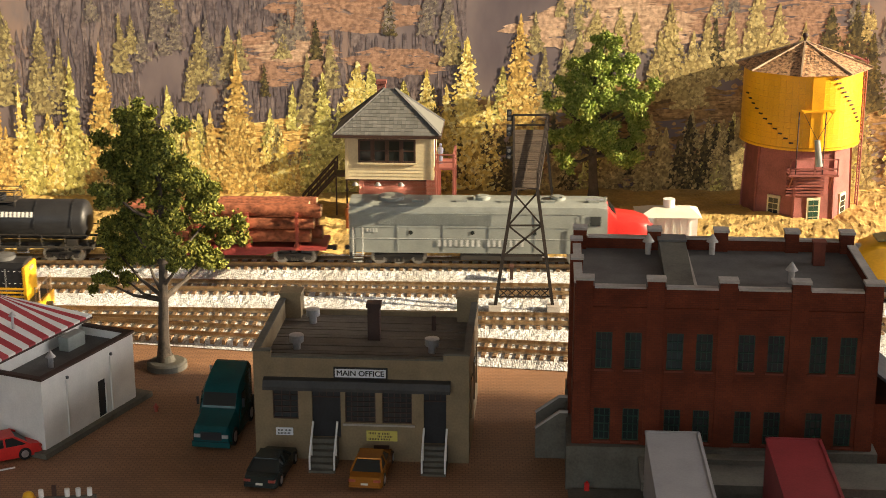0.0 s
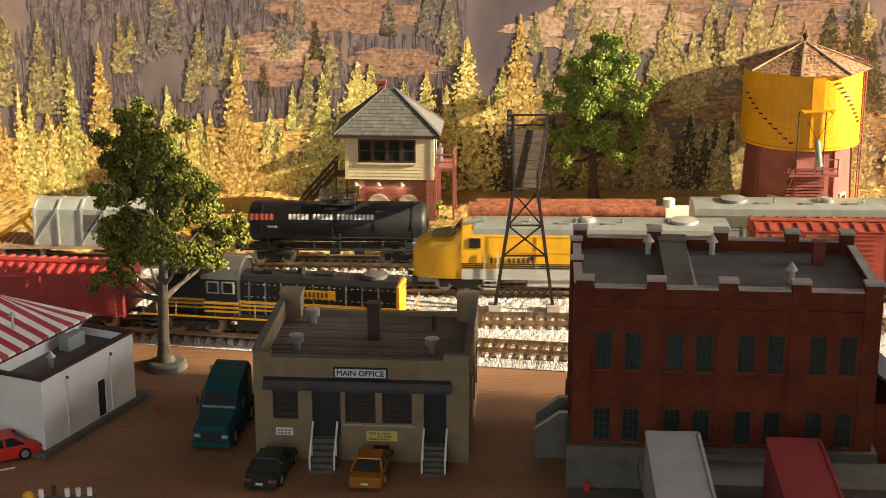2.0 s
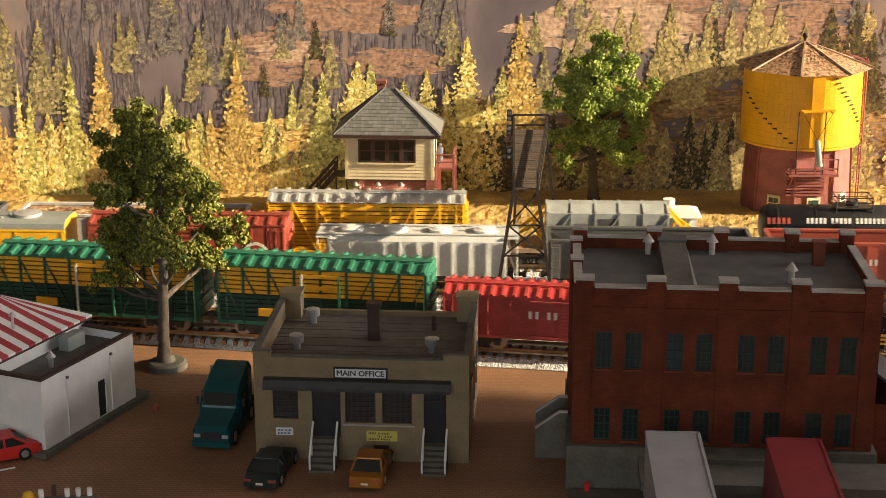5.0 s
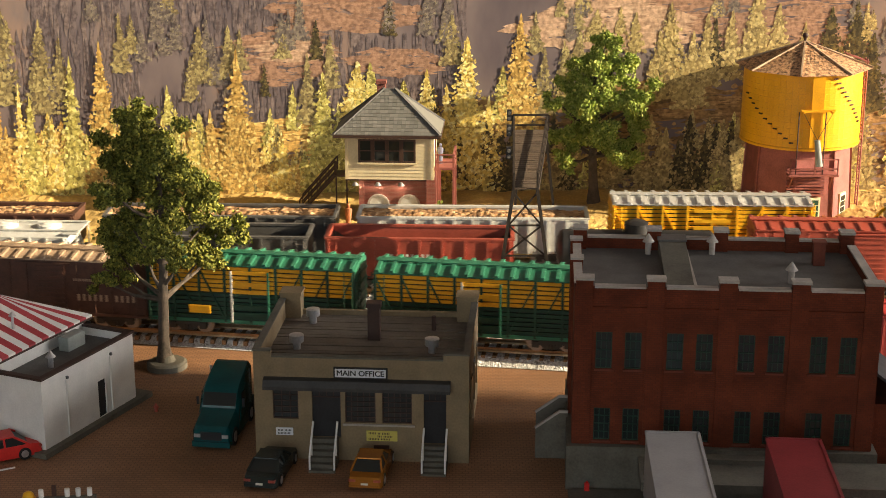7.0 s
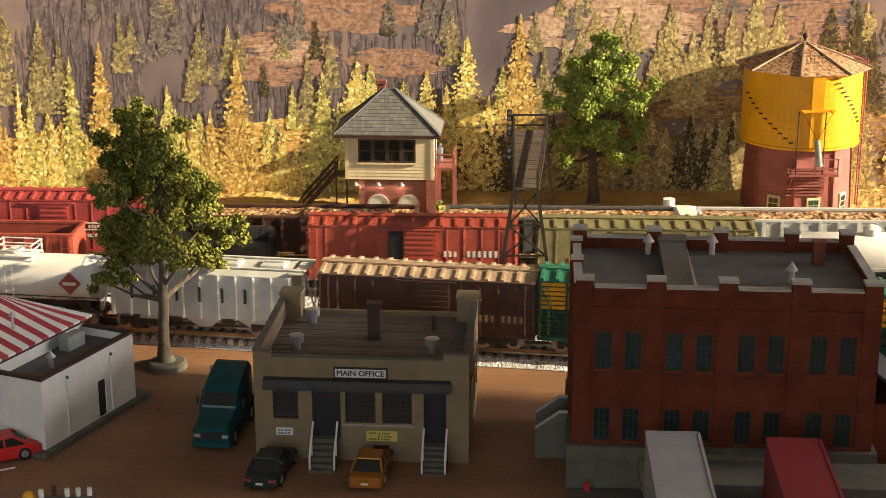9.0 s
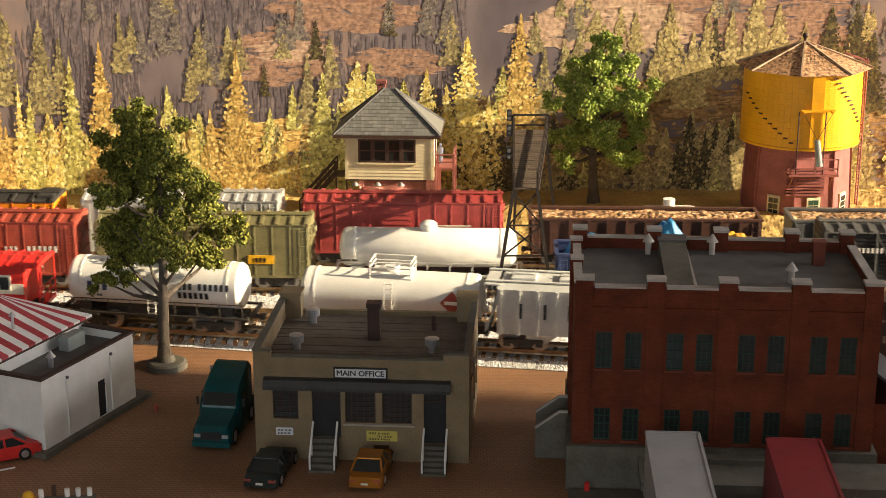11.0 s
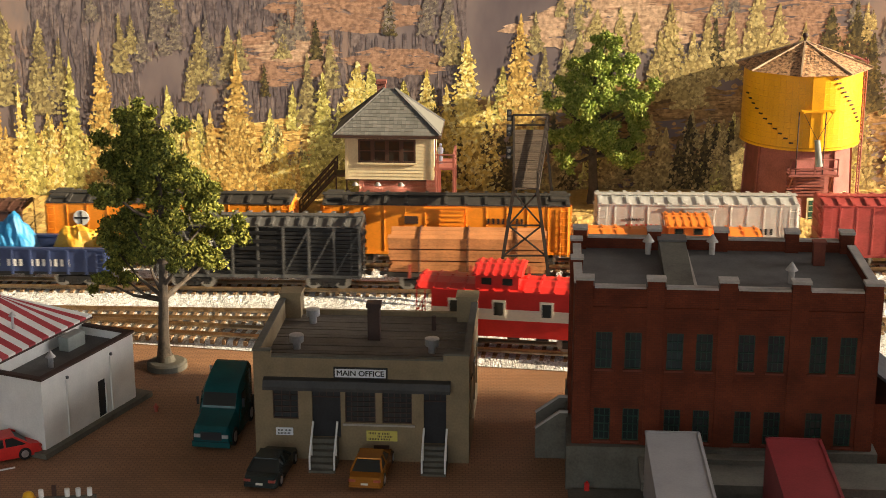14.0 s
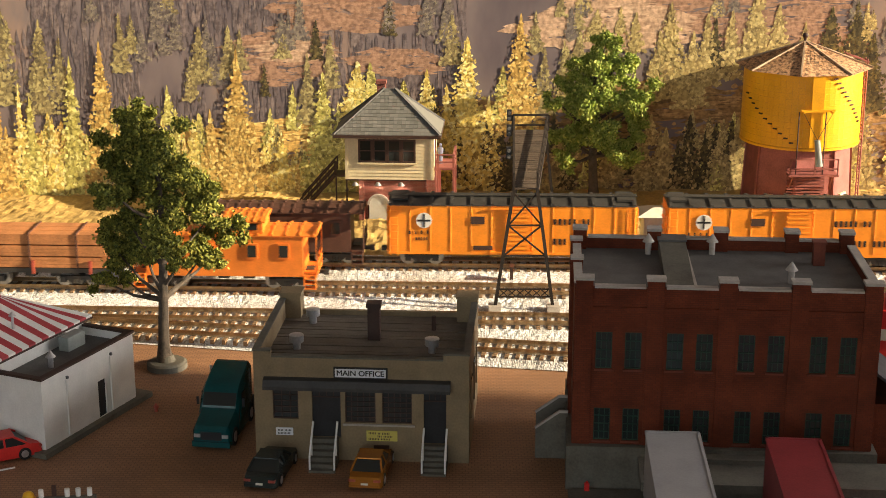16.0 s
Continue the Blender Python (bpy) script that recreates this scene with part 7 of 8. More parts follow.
# ---- signal bridge over the tracks ----
def make_signal_bridge():
    o = thing("signal_bridge", pose(0, 0, 0), "dark weathered steel signal bridge with plank walkway over the tracks", "signal bridge")
    M = paint("weathered_steel", (0.028, 0.021, 0.017), 0.6, 0.2, var=0.35)
    MP = paint("walkway_plank", (0.10, 0.072, 0.052), 0.8, var=0.3)
    zd = 0.0885
    # front tower: two splayed legs with cross bracing
    yf, yb = 1.0060, 1.1900
    feet = ((0.0352, 0.0), (0.0752, 0.0))
    tops = ((0.0472, zd), (0.0630, zd))
    for (xa, za), (xb, zb) in zip(feet, tops):
        bm = nb()
        beam(bm, (xa, yf, 0.004), (xb, yf, zb), 0.0022)
        part("leg", bm, M, o)
        bm = nb()
        box(bm, xa - 0.0042, xa + 0.0042, yf - 0.005, yf + 0.005, 0.0, 0.0075)
        part("footing", bm, M_COPING, o, "pale concrete footing")

    def at(side, u):
        (xa, za), (xb, zb) = feet[side], tops[side]
        return (xa + (xb - xa) * u, yf, za + (zb - za) * u)

    for u0, u1 in ((0.48, 0.72), (0.72, 0.98)):
        bm = nb()
        beam(bm, at(0, u0), at(1, u1), 0.0011)
        part("brace", bm, M, o)
        bm = nb()
        beam(bm, at(1, u0), at(0, u1), 0.0011)
        part("brace", bm, M, o)
    for u in (0.15, 0.21, 0.48, 0.72):
        bm = nb()
        beam(bm, at(0, u), at(1, u), 0.0011)
        part("strut", bm, M, o)
    bm = nb()
    for k in range(6):
        xa = 0.0385 + 0.0056 * k
        beam(bm, (xa, yf, 0.0135), (xa + 0.0056, yf, 0.0185), 0.0006)
        beam(bm, (xa, yf, 0.0185), (xa + 0.0056, yf, 0.0135), 0.0006)
    part("lattice_strut", bm, M, o)
    # rear legs
    for xa, xb in ((0.0560, 0.0600), (0.0905, 0.0800)):
        bm = nb()
        beam(bm, (xa, yb, 0.002), (xb, yb, zd), 0.0020)
        part("leg", bm, M, o)
        slab("footing", M_COPING, o, xa - 0.004, xa + 0.004, yb - 0.004, yb + 0.004, 0.0, 0.006)

    # the deck runs from the front tower to the rear one
    def deck(u):
        return 0.0472 + 0.0080 * u, 0.0630 + 0.0182 * u, yf + (yb - yf) * u

    n = 30
    for k in range(n):
        u = (k + 0.5) / n
        a, b, y = deck(u)
        slab("plank", MP, o, a, b, y - 0.0024, y + 0.0021, zd + random.uniform(-0.0002, 0.0002), zd + 0.0010)
    for side in (0, 1):
        bm = nb()
        pa = (deck(0)[side], yf, zd - 0.0022)
        pb = (deck(1)[side], yb, zd - 0.0022)
        beam(bm, pa, pb, 0.0016, 0.0042)
        part("girder", bm, M, o)
        for zr in (0.0055, 0.0110):
            bm = nb()
            beam(bm, (pa[0], pa[1], zd + zr), (pb[0], pb[1], zd + zr), 0.0014)
            part("handrail", bm, M, o)
        for k in range(8):
            a = deck(k / 7)
            bm = nb()
            beam(bm, (a[side], a[2], zd), (a[side], a[2], zd + 0.0110), 0.0012)
            part("rail_post", bm, M, o)
    # portal frame and signal heads at the far end
    bm = nb()
    a, b, y = deck(1)
    for x in (a - 0.001, b + 0.001):
        beam(bm, (x, y, zd), (x, y, zd + 0.0125), 0.0015)
    beam(bm, (a - 0.001, y, zd + 0.0125), (b + 0.001, y, zd + 0.0125), 0.0015)
    beam(bm, (a - 0.001, y, zd + 0.0045), (b + 0.001, y, zd + 0.0045), 0.0012)
    part("end_portal", bm, M, o)
    for u, dz in ((0.35, 0.006), (0.7, 0.008), (0.95, 0.010)):
        a, b, y = deck(u)
        h = slab("signal_head", M_BLACK, o, a - 0.0055, a - 0.0018, y - 0.0015, y + 0.0015, zd + dz, zd + dz + 0.0085)
        for k in range(2):
            bm = nb()
            rod(bm, (a - 0.0037, y - 0.0016, zd + dz + 0.002 + 0.0042 * k), (a - 0.0037, y - 0.0030, zd + dz + 0.002 + 0.0042 * k), 0.0013, 10)
            part("lens_hood", bm, M_DGREY, h)


make_signal_bridge()
rb = thing("relay_box", pose(0.0497, 1.0735, 0.005, 0, 0, -3), "small brown trackside relay box on the ballast", "relay box")
slab("cabinet", M_TRIM, rb, -0.0012, 0.0012, -0.004, 0.004, 0.0, 0.0085)
slab("lid", M_BROWN, rb, -0.0016, 0.0016, -0.0045, 0.0045, 0.0085, 0.0095)


# ---- switch tower ----
def make_switch_tower():
    o = thing("switch_tower", pose(-0.080, 1.238, 0.003, 0, 0, -3), "two-storey switch tower, cream boards over red brick, shingled hip roof", "building")
    W, D = 0.0726, 0.042
    z1, z2 = 0.0345, 0.0710
    x0 = 0.0150
    bm = nb()
    wall_with_holes(bm, W - x0, z1, [(0.0030, 0.0205, 0.0, 0.0125), (0.0285, 0.0455, 0.0, 0.0125)], 0.002, 0.005)
    bmesh.ops.translate(bm, verts=bm.verts[:], vec=(x0, 0, 0))
    part("brick_wall", bm, M_BRICKT, o)
    slab("brick_wall", M_BRICKT, o, x0, x0 + 0.003, 0.005, D, 0, z1)
    slab("brick_wall", M_BRICKT, o, W - 0.003, W, 0.005, D, 0, z1)
    slab("brick_pier", M_BRICKT, o, x0 - 0.004, x0, 0.0, 0.005, 0, z1)
    slab("brick_pier", M_BRICKT, o, W - 0.006, W + 0.001, -0.0005, 0.0019, 0, z1)
    for c in (0.0268, 0.0520):
        bm = nb()
        for i in range(10):
            a, b = math.pi * i / 10, math.pi * (i + 1) / 10
            beam(bm, (c + 0.0085 * math.cos(a), 0.0018, 0.0125 + 0.0085 * math.sin(a)), (c + 0.0085 * math.cos(b), 0.0018, 0.0125 + 0.0085 * math.sin(b)), 0.0022, 0.0016)
        part("door_arch", bm, M_COPING, o)
        bm = nb()
        prism(bm, [(c - 0.0076, 0.0), (c + 0.0076, 0.0), (c + 0.0076, 0.0125)] + [(c + 0.0076 * math.cos(math.pi * i / 8), 0.0125 + 0.0076 * math.sin(math.pi * i / 8)) for i in range(1, 8)] + [(c - 0.0076, 0.0125)], 0.0014, 0.0024, "y")
        part("arched_door", bm, M_LGREY, o, "pale grey arched door")
    slab("notice", M_NAVY, o, 0.0362, 0.0428, 0.0008, 0.0016, 0.0075, 0.0120)
    # upper storey of lapped boards with a window band
    n = 13
    step = (z2 - z1) / n
    wx0, wx1, wz0, wz1 = 0.0108, 0.0578, z1 + step * 5, z1 + step * 12
    for k in range(n):
        z = z1 + step * k
        cuts = [(0.0, W)] if not (wz0 - 1e-6 <= z < wz1 - 1e-6) else [(0.0, wx0), (wx1, W)]
        for a, b in cuts:
            bm = nb()
            prism(bm, [(0.0, z), (0.0024, z), (0.0024, z + step), (0.0007, z + step)], a, b)
            part("board", bm, M_CREAM, o)
    slab("side_boarding", M_CREAM, o, 0.0, 0.0024, 0.0025, D, z1, z2)
    slab("side_boarding", M_CREAM, o, W - 0.0024, W, 0.0025, D, z1, z2)
    slab("interior", M_DGREY, o, 0.003, W - 0.003, 0.02, 0.024, z1, z2)
    slab("storey_floor", M_TRIM, o, 0, W, 0.0, D, z1 - 0.0012, z1 - 0.0001)
    for x in (0.0, W - 0.0022):
        slab("corner_board", M_CREAM, o, x, x + 0.0022, -0.0006, -0.0001, z1, z2)
    for i in range(4):
        a = wx0 + (wx1 - wx0) * i / 4
        b = wx0 + (wx1 - wx0) * (i + 1) / 4
        mullioned(o, a + 0.0008, b - 0.0008, wz0 + 0.0008, wz1 - 0.0008, 0.0006, M_TRIM, 1, 2, bar=0.0008)
    slab("window_sill", M_CREAM, o, wx0 - 0.001, wx1 + 0.001, -0.0014, 0.0005, wz0 - 0.0012, wz0)
    # hip roof with rows of single shingles
    ov, ze, zp = 0.0085, z2 + 0.0022, z2 + 0.0350
    ex0, ex1, ey0, ey1 = -ov, W + ov * 0.7, -ov, D + ov
    ax, ay = (ex0 + ex1) / 2, (ey0 + ey1) / 2
    rl = 0.0045
    bm = nb()
    c = [bm.verts.new(p) for p in ((ex0, ey0, ze), (ex1, ey0, ze), (ex1, ey1, ze), (ex0, ey1, ze), (ax - rl, ay, zp), (ax + rl, ay, zp))]
    for f in ((0, 1, 5, 4), (1, 2, 5), (2, 3, 4, 5), (3, 0, 4), (3, 2, 1, 0)):
        bm.faces.new([c[i] for i in f])
    roof = part("roof", bm, M_SHINGLE, o, "grey shingled hip roof")
    bm = nb()
    rows = 13
    for k in range(rows):
        u0, u1 = k / rows, (k + 1) / rows
        y0, y1 = ey0 + (ay - ey0) * u0, ey0 + (ay - ey0) * u1
        za, zb = ze + (zp - ze) * u0, ze + (zp - ze) * u1
        xa, xb = ex0 + (ax - rl - ex0) * u1, ex1 + (ax + rl - ex1) * u1
        m = max(1, int((xb - xa) / 0.0032))
        for i in range(m):
            a = xa + (xb - xa) * i / m + 0.0001
            b = xa + (xb - xa) * (i + 1) / m - 0.0002
            q = random.uniform(0.0003, 0.0007)
            vs = [bm.verts.new(p) for p in ((a, y0 - 0.0001, za + q), (b, y0 - 0.0001, za + q), (b, y1, zb + 0.0001), (a, y1, zb + 0.0001), (a, y0 - 0.0001, za), (b, y0 - 0.0001, za))]
            bm.faces.new(vs[:4])
            bm.faces.new((vs[4], vs[5], vs[1], vs[0]))
    s = part("shingle", bm, M_SHINGLE, roof)
    s["kind"] = "stuff"
    for a, b in ((c0, c1) for c0, c1 in (((ex0, ey0), -1), ((ex1, ey0), 1), ((ex1, ey1), 1), ((ex0, ey1), -1))):
        bm = nb()
        beam(bm, (a[0], a[1], ze + 0.0006), (ax + b * rl, ay, zp + 0.0004), 0.0026, 0.0010)
        part("ridge_cap", bm, M_DGREY, roof)
    bm = nb()
    box(bm, ex0, ex1, ey0 - 0.0004, ey0 + 0.0016, ze - 0.0026, ze - 0.0001)
    box(bm, ex0, ex1, ey1 - 0.0016, ey1 + 0.0004, ze - 0.0026, ze - 0.0001)
    box(bm, ex0 - 0.0004, ex0 + 0.0012, ey0, ey1, ze - 0.0026, ze - 0.0001)
    box(bm, ex1 - 0.0012, ex1 + 0.0004, ey0, ey1, ze - 0.0026, ze - 0.0001)
    part("gutter", bm, M_TRIM, o)
    slab("soffit", M_TRIM, o, ex0 + 0.001, ex1 - 0.001, ey0 + 0.001, ey1 - 0.001, z2, z2 + 0.0006)
    bm = nb()
    box(bm, 0.024, 0.031, 0.030, 0.037, ze + 0.008, zp + 0.0035)
    box(bm, 0.0233, 0.0317, 0.0293, 0.0377, zp + 0.002, zp + 0.0045)
    part("chimney", bm, M_BRICKT, o)
    for x in (0.0085, 0.0270, 0.0460):
        bm = nb()
        rod(bm, (x, -0.0035, z1 - 0.0042), (x, -0.0035, z1 - 0.0016), 0.0030, 14, 0.0012)
        lamp = part("lamp_shade", bm, M_CHROME, o)
        bm = nb()
        bmesh.ops.create_uvsphere(bm, u_segments=10, v_segments=6, radius=0.0011, matrix=Matrix.Translation((x, -0.0030, z1 - 0.0040)))
        part("bulb", bm, M_LAMP, lamp, "glowing warm bulb")
    # outside stair on one end, balcony on the other
    st = slab("stair_landing", M_TRIM, o, -0.0100, -0.0002, 0.012, 0.030, z1 - 0.0012, z1)
    sx0, sx1 = -0.0400, -0.0100
    for y in (0.012, 0.030):
        for dz in (0.0, 0.0065, 0.0120):
            bm = nb()
            beam(bm, (sx0, y, 0.001 + dz), (sx1, y, z1 + dz), 0.0013 if dz else 0.0022)
            part("stringer" if dz == 0 else "stair_rail", bm, M_TRIM, st)
        for k in range(5):
            u = k / 4
            bm = nb()
            beam(bm, (sx0 + (sx1 - sx0) * u, y, 0.001 + z1 * u), (sx0 + (sx1 - sx0) * u, y, 0.0125 + z1 * u), 0.0011)
            part("stair_post", bm, M_TRIM, st)
    for k in range(12):
        u = (k + 0.5) / 12
        x, z = sx0 + (sx1 - sx0) * u, 0.001 + z1 * u
        slab("tread", M_TRIM, st, x - 0.0014, x + 0.0014, 0.0125, 0.0295, z - 0.0004, z + 0.0004)
    for x in (-0.0098, -0.0010):
        slab("landing_post", M_TRIM, st, x, x + 0.0012, 0.0122, 0.0134, 0.0, z1 + 0.012)
    b = slab("balcony", M_REDBARN, o, W + 0.0002, W + 0.0165, 0.004, 0.040, z1 + 0.0075, z1 + 0.0090)
    for x in (W + 0.002, W + 0.0150):
        for y in (0.0045, 0.038):
            slab("balcony_post", M_REDBARN, b, x, x + 0.0018, y, y + 0.0018, 0.0, z1 + 0.0205)
    for z in (z1 + 0.0135, z1 + 0.0195):
        slab("balcony_rail", M_REDBARN, b, W + 0.0005, W + 0.0165, 0.0045, 0.0057, z, z + 0.0010)
        slab("balcony_rail", M_REDBARN, b, W + 0.0152, W + 0.0165, 0.0058, 0.040, z, z + 0.0010)
    slab("drain_pipe", M_REDBARN, o, W + 0.0010, W + 0.0020, 0.0, 0.0012, 0.0, z2)


make_switch_tower()


# plain figures, each one mesh
def figurine(x, y, z, material, label, h=0.0205):
    bm = nb()
    s = h / 0.0205
    secs = []
    for zz, rx, ry in ((0.0, 0.0022, 0.0016), (0.006, 0.0022, 0.0017), (0.010, 0.0024, 0.0018), (0.0145, 0.0031, 0.0019), (0.0162, 0.0026, 0.0017), (0.0168, 0.0010, 0.0010), (0.0178, 0.0014, 0.0014), (0.0195, 0.0015, 0.0015), (0.0205, 0.0007, 0.0007)):
        secs.append([(x + s * rx * math.cos(2 * math.pi * k / 12), y + s * ry * math.sin(2 * math.pi * k / 12), z + s * zz) for k in range(12)])
    loft(bm, secs)
    ob = part("figurine", bm, material, None, smooth=True)
    tagged(ob, label, "figurine", "plain model figurines")


M_FIG1 = paint("figurine_orange", (0.45, 0.16, 0.07), 0.6, var=0.3, scale=250)
M_FIG2 = paint("figurine_blue", (0.16, 0.17, 0.26), 0.6, var=0.3, scale=250)
figurine(-0.0765, 1.212, 0.0035, M_FIG1, "small painted figurine standing beside the switch tower")
figurine(-0.0022, 1.256, 0.0465, M_FIG2, "small painted figurine on the tower balcony", 0.017)


def bush(x, y, z, h, label):
    t = thing("bush", pose(0, 0, 0), label, "bush")
    leaf_mass("foliage", [(x, y, z + h * 0.3, h * 0.22), (x + 0.001, y, z + h * 0.65, h * 0.2), (x - 0.001, y, z + h * 0.9, h * 0.13)], 500, 0.0010, M_LEAF, t, 7)


bush(-0.0015, 1.222, 0.003, 0.022, "small green climbing bush beside the switch tower")


# ---- water tower ----
def make_water_tower():
    o = thing("water_tower", pose(0.3007, 1.286, -0.0094, 0, 0, 8) @ Matrix.Scale(1.0362, 4), "yellow wooden water tower on a red octagonal base", "water tower")
    rb, rt, z1, z2 = 0.0420, 0.0475, 0.0700, 0.1290

    def octo(r, z, n=8, ph=math.pi / 8):
        return [(r * math.cos(2 * math.pi * k / n + ph), r * math.sin(2 * math.pi * k / n + ph), z) for k in range(n)]

    bm = nb()
    loft(bm, [octo(rb * 1.05, 0.0), octo(rb * 0.98, z1)])
    part("base", bm, M_REDBARN, o, "red octagonal boarded base")
    a8 = math.pi / 8
    ap = rb * math.cos(a8)
    for k in range(8):
        ang = 2 * math.pi * k / 8 + a8
        bm = nb()
        beam(bm, (rb * 1.052 * math.cos(ang), rb * 1.052 * math.sin(ang), 0), (rb * 0.985 * math.cos(ang), rb * 0.985 * math.sin(ang), z1), 0.0018)
        part("corner_trim", bm, M_REDBARN, o)

    for k in (3, 4, 5):
        bm = nb()
        box(bm, -0.0055, 0.0055, -ap * 1.045 - 0.0008, -ap * 1.0 + 0.001, 0.0065, 0.0285)
        bmesh.ops.transform(bm, matrix=Matrix.Rotation(radians(45 * (k - 4)), 4, "Z"), verts=bm.verts[:])
        w = part("window", bm, M_CREAM, o, "cream window frame")
        bm = nb()
        for i in range(2):
            for j in range(4):
                box(bm, -0.0040 + 0.0042 * i, -0.0002 + 0.0042 * i, -ap * 1.045 - 0.0011, -ap, 0.0082 + 0.0047 * j, 0.0122 + 0.0047 * j)
        bmesh.ops.transform(bm, matrix=Matrix.Rotation(radians(45 * (k - 4)), 4, "Z"), verts=bm.verts[:])
        part("pane", bm, M_GLASS if k != 4 else M_DKGREEN, w)
    # staves of the tank
    n = 60
    for k in range(n):
        a0, a1 = 2 * math.pi * (k + 0.006) / n, 2 * math.pi * (k + 0.994) / n
        bm = nb()
        lo, hi = [], []
        for z, lst, r in ((z1, lo, rt), (z2, hi, rt * 0.985)):
            for r2, a in ((r, a0), (r, a1), (r - 0.002, a1), (r - 0.002, a0)):
                lst.append((r2 * math.cos(a), r2 * math.sin(a), z))
        loft(bm, [lo, hi])
        part("stave", bm, M_TANK, o)
    bm = nb()
    rod(bm, (0, 0, z1 - 0.0022), (0, 0, z1 - 0.0002), rt * 1.01, 60)
    part("tank_floor", bm, M_TANK, o)
    bm = nb()
    rod(bm, (0, 0, z1), (0, 0, z2), rt - 0.0022, 48)
    part("tank_core", bm, M_TRIM, o)
    # hoop lugs climb round the tank in two spirals
    bm = nb()
    for k in range(11):
        for ang, z in ((-118 - 5.5 * k, z1 + 0.004 + 0.0034 * k), (-79 + 3.7 * (10 - k), z1 + 0.018 + 0.0037 * k)):
            a = radians(ang)
            m = Matrix.Translation(((rt + 0.0004) * math.cos(a), (rt + 0.0004) * math.sin(a), z)) @ Matrix.Rotation(a, 4, "Z") @ Matrix.Diagonal((0.0012, 0.0032, 0.0010, 1))
            bmesh.ops.create_cube(bm, size=1.0, matrix=m)
    part("hoop_lug", bm, M_TRIM, o)["kind"] = "stuff"
    for k in range(11):
        z = z1 + 0.006 + 0.0046 * k
        bm = nb()
        rod(bm, (0, 0, z - 0.00025), (0, 0, z + 0.00025), rt * (1 - 0.0012 * k) + 0.0002, 60)
        part("hoop", bm, M_TANK, o)
    # eight-sided shake roof
    re, zr, zp = 0.0545, z2 - 0.001, 0.1470
    bm = nb()
    ring = octo(re, zr)
    base = [bm.verts.new(p) for p in ring]
    apex = bm.verts.new((0, 0, zp))
    for k in range(8):
        bm.faces.new((base[k], base[(k + 1) % 8], apex))
    bm.faces.new(base[::-1])
    roof = part("roof", bm, M_SHAKE, o, "weathered cedar shake roof")
    bm = nb()
    for k in range(8):
        p0, p1 = Vector(ring[k]), Vector(ring[(k + 1) % 8])
        top = Vector((0, 0, zp))
        for row in range(11):
            u0, u1 = row / 11, (row + 1) / 11
            a0, b0 = p0.lerp(top, u0), p1.lerp(top, u0)
            a1, b1 = p0.lerp(top, u1), p1.lerp(top, u1)
            m = max(1, int((b0 - a0).length / 0.0030))
            for i in range(m):
                f0, f1 = i / m + 0.03, (i + 1) / m - 0.05
                q = Vector((0, 0, random.uniform(0.0003, 0.0010)))
                v = [bm.verts.new(p) for p in (a0.lerp(b0, f0) + q, a0.lerp(b0, f1) + q, a1.lerp(b1, f1) + Vector((0, 0, 0.0001)), a1.lerp(b1, f0) + Vector((0, 0, 0.0001)), a0.lerp(b0, f0), a0.lerp(b0, f1))]
                bm.faces.new(v[:4])
                bm.faces.new((v[4], v[5], v[1], v[0]))
    part("shake", bm, M_SHAKE, roof)["kind"] = "stuff"
    for k in range(8):
        bm = nb()
        beam(bm, Vector(ring[k]) + Vector((0, 0, 0.0006)), (0, 0, zp + 0.0006), 0.0014)
        part("hip_cap", bm, M_TANROOF, roof)
    bm = nb()
    rod(bm, (0, 0, zp - 0.001), (0, 0, zp + 0.0035), 0.0012, 10)
    bmesh.ops.create_uvsphere(bm, u_segments=12, v_segments=8, radius=0.0024, matrix=Matrix.Translation((0, 0, zp + 0.0050)))
    part("finial", bm, M_TRIM, roof, smooth=True)
    # pilaster, spout, gallows and small platform on the front
    f = Matrix.Rotation(radians(-8), 4, "Z")

    def fp(name, bm, mat, label=""):
        bmesh.ops.transform(bm, matrix=f, verts=bm.verts[:])
        return part(name, bm, mat, o, label)

    bm = nb()
    box(bm, -0.003, 0.0065, -rt - 0.0018, -rt + 0.003, z1 + 0.001, z2 - 0.001)
    fp("pilaster", bm, M_AMBER)
    bm = nb()
    beam(bm, (-0.0115, -rt - 0.0045, 0.1005), (0.0150, -rt - 0.0045, 0.1015), 0.0018)
    for x in (-0.010, 0.0125):
        beam(bm, (x, -rt + 0.001, 0.1005), (x, -rt - 0.0090, 0.1005), 0.0016)
    fp("gallows", bm, M_AMBER)
    bm = nb()
    for x in (-0.0105, 0.0125):
        beam(bm, (x, -rt - 0.0085, 0.1005), (0.0012, -rt - 0.0095, 0.0790), 0.0004)
    fp("chain", bm, M_TRIM)
    bm = nb()
    rod(bm, (0.0012, -rt - 0.0095, 0.0790), (0.0036, -rt - 0.0115, 0.0585), 0.0022, 16, 0.0028)
    fp("spout", bm, M_GREY, "grey metal water spout")
    bm = nb()
    for x in (-0.0125, 0.0085):
        rod(bm, (x, -rt - 0.0030, 0.0500), (x, -rt - 0.0030, 0.1000), 0.0005, 6)
    fp("spout_rod", bm, M_TRIM)
    pl = nb()
    box(pl, -0.0180, 0.0210, -rt - 0.0060, -ap * 0.98, 0.0485, 0.0500)
    pf = fp("platform", pl, M_REDBARN)
    for k in range(9):
        bm = nb()
        z = 0.0300 + 0.0026 * k
        box(bm, -0.0170, 0.0130, -ap * 1.05 - 0.0012, -ap, z, z + 0.0017)
        fp("louvre", bm, M_REDBARN)
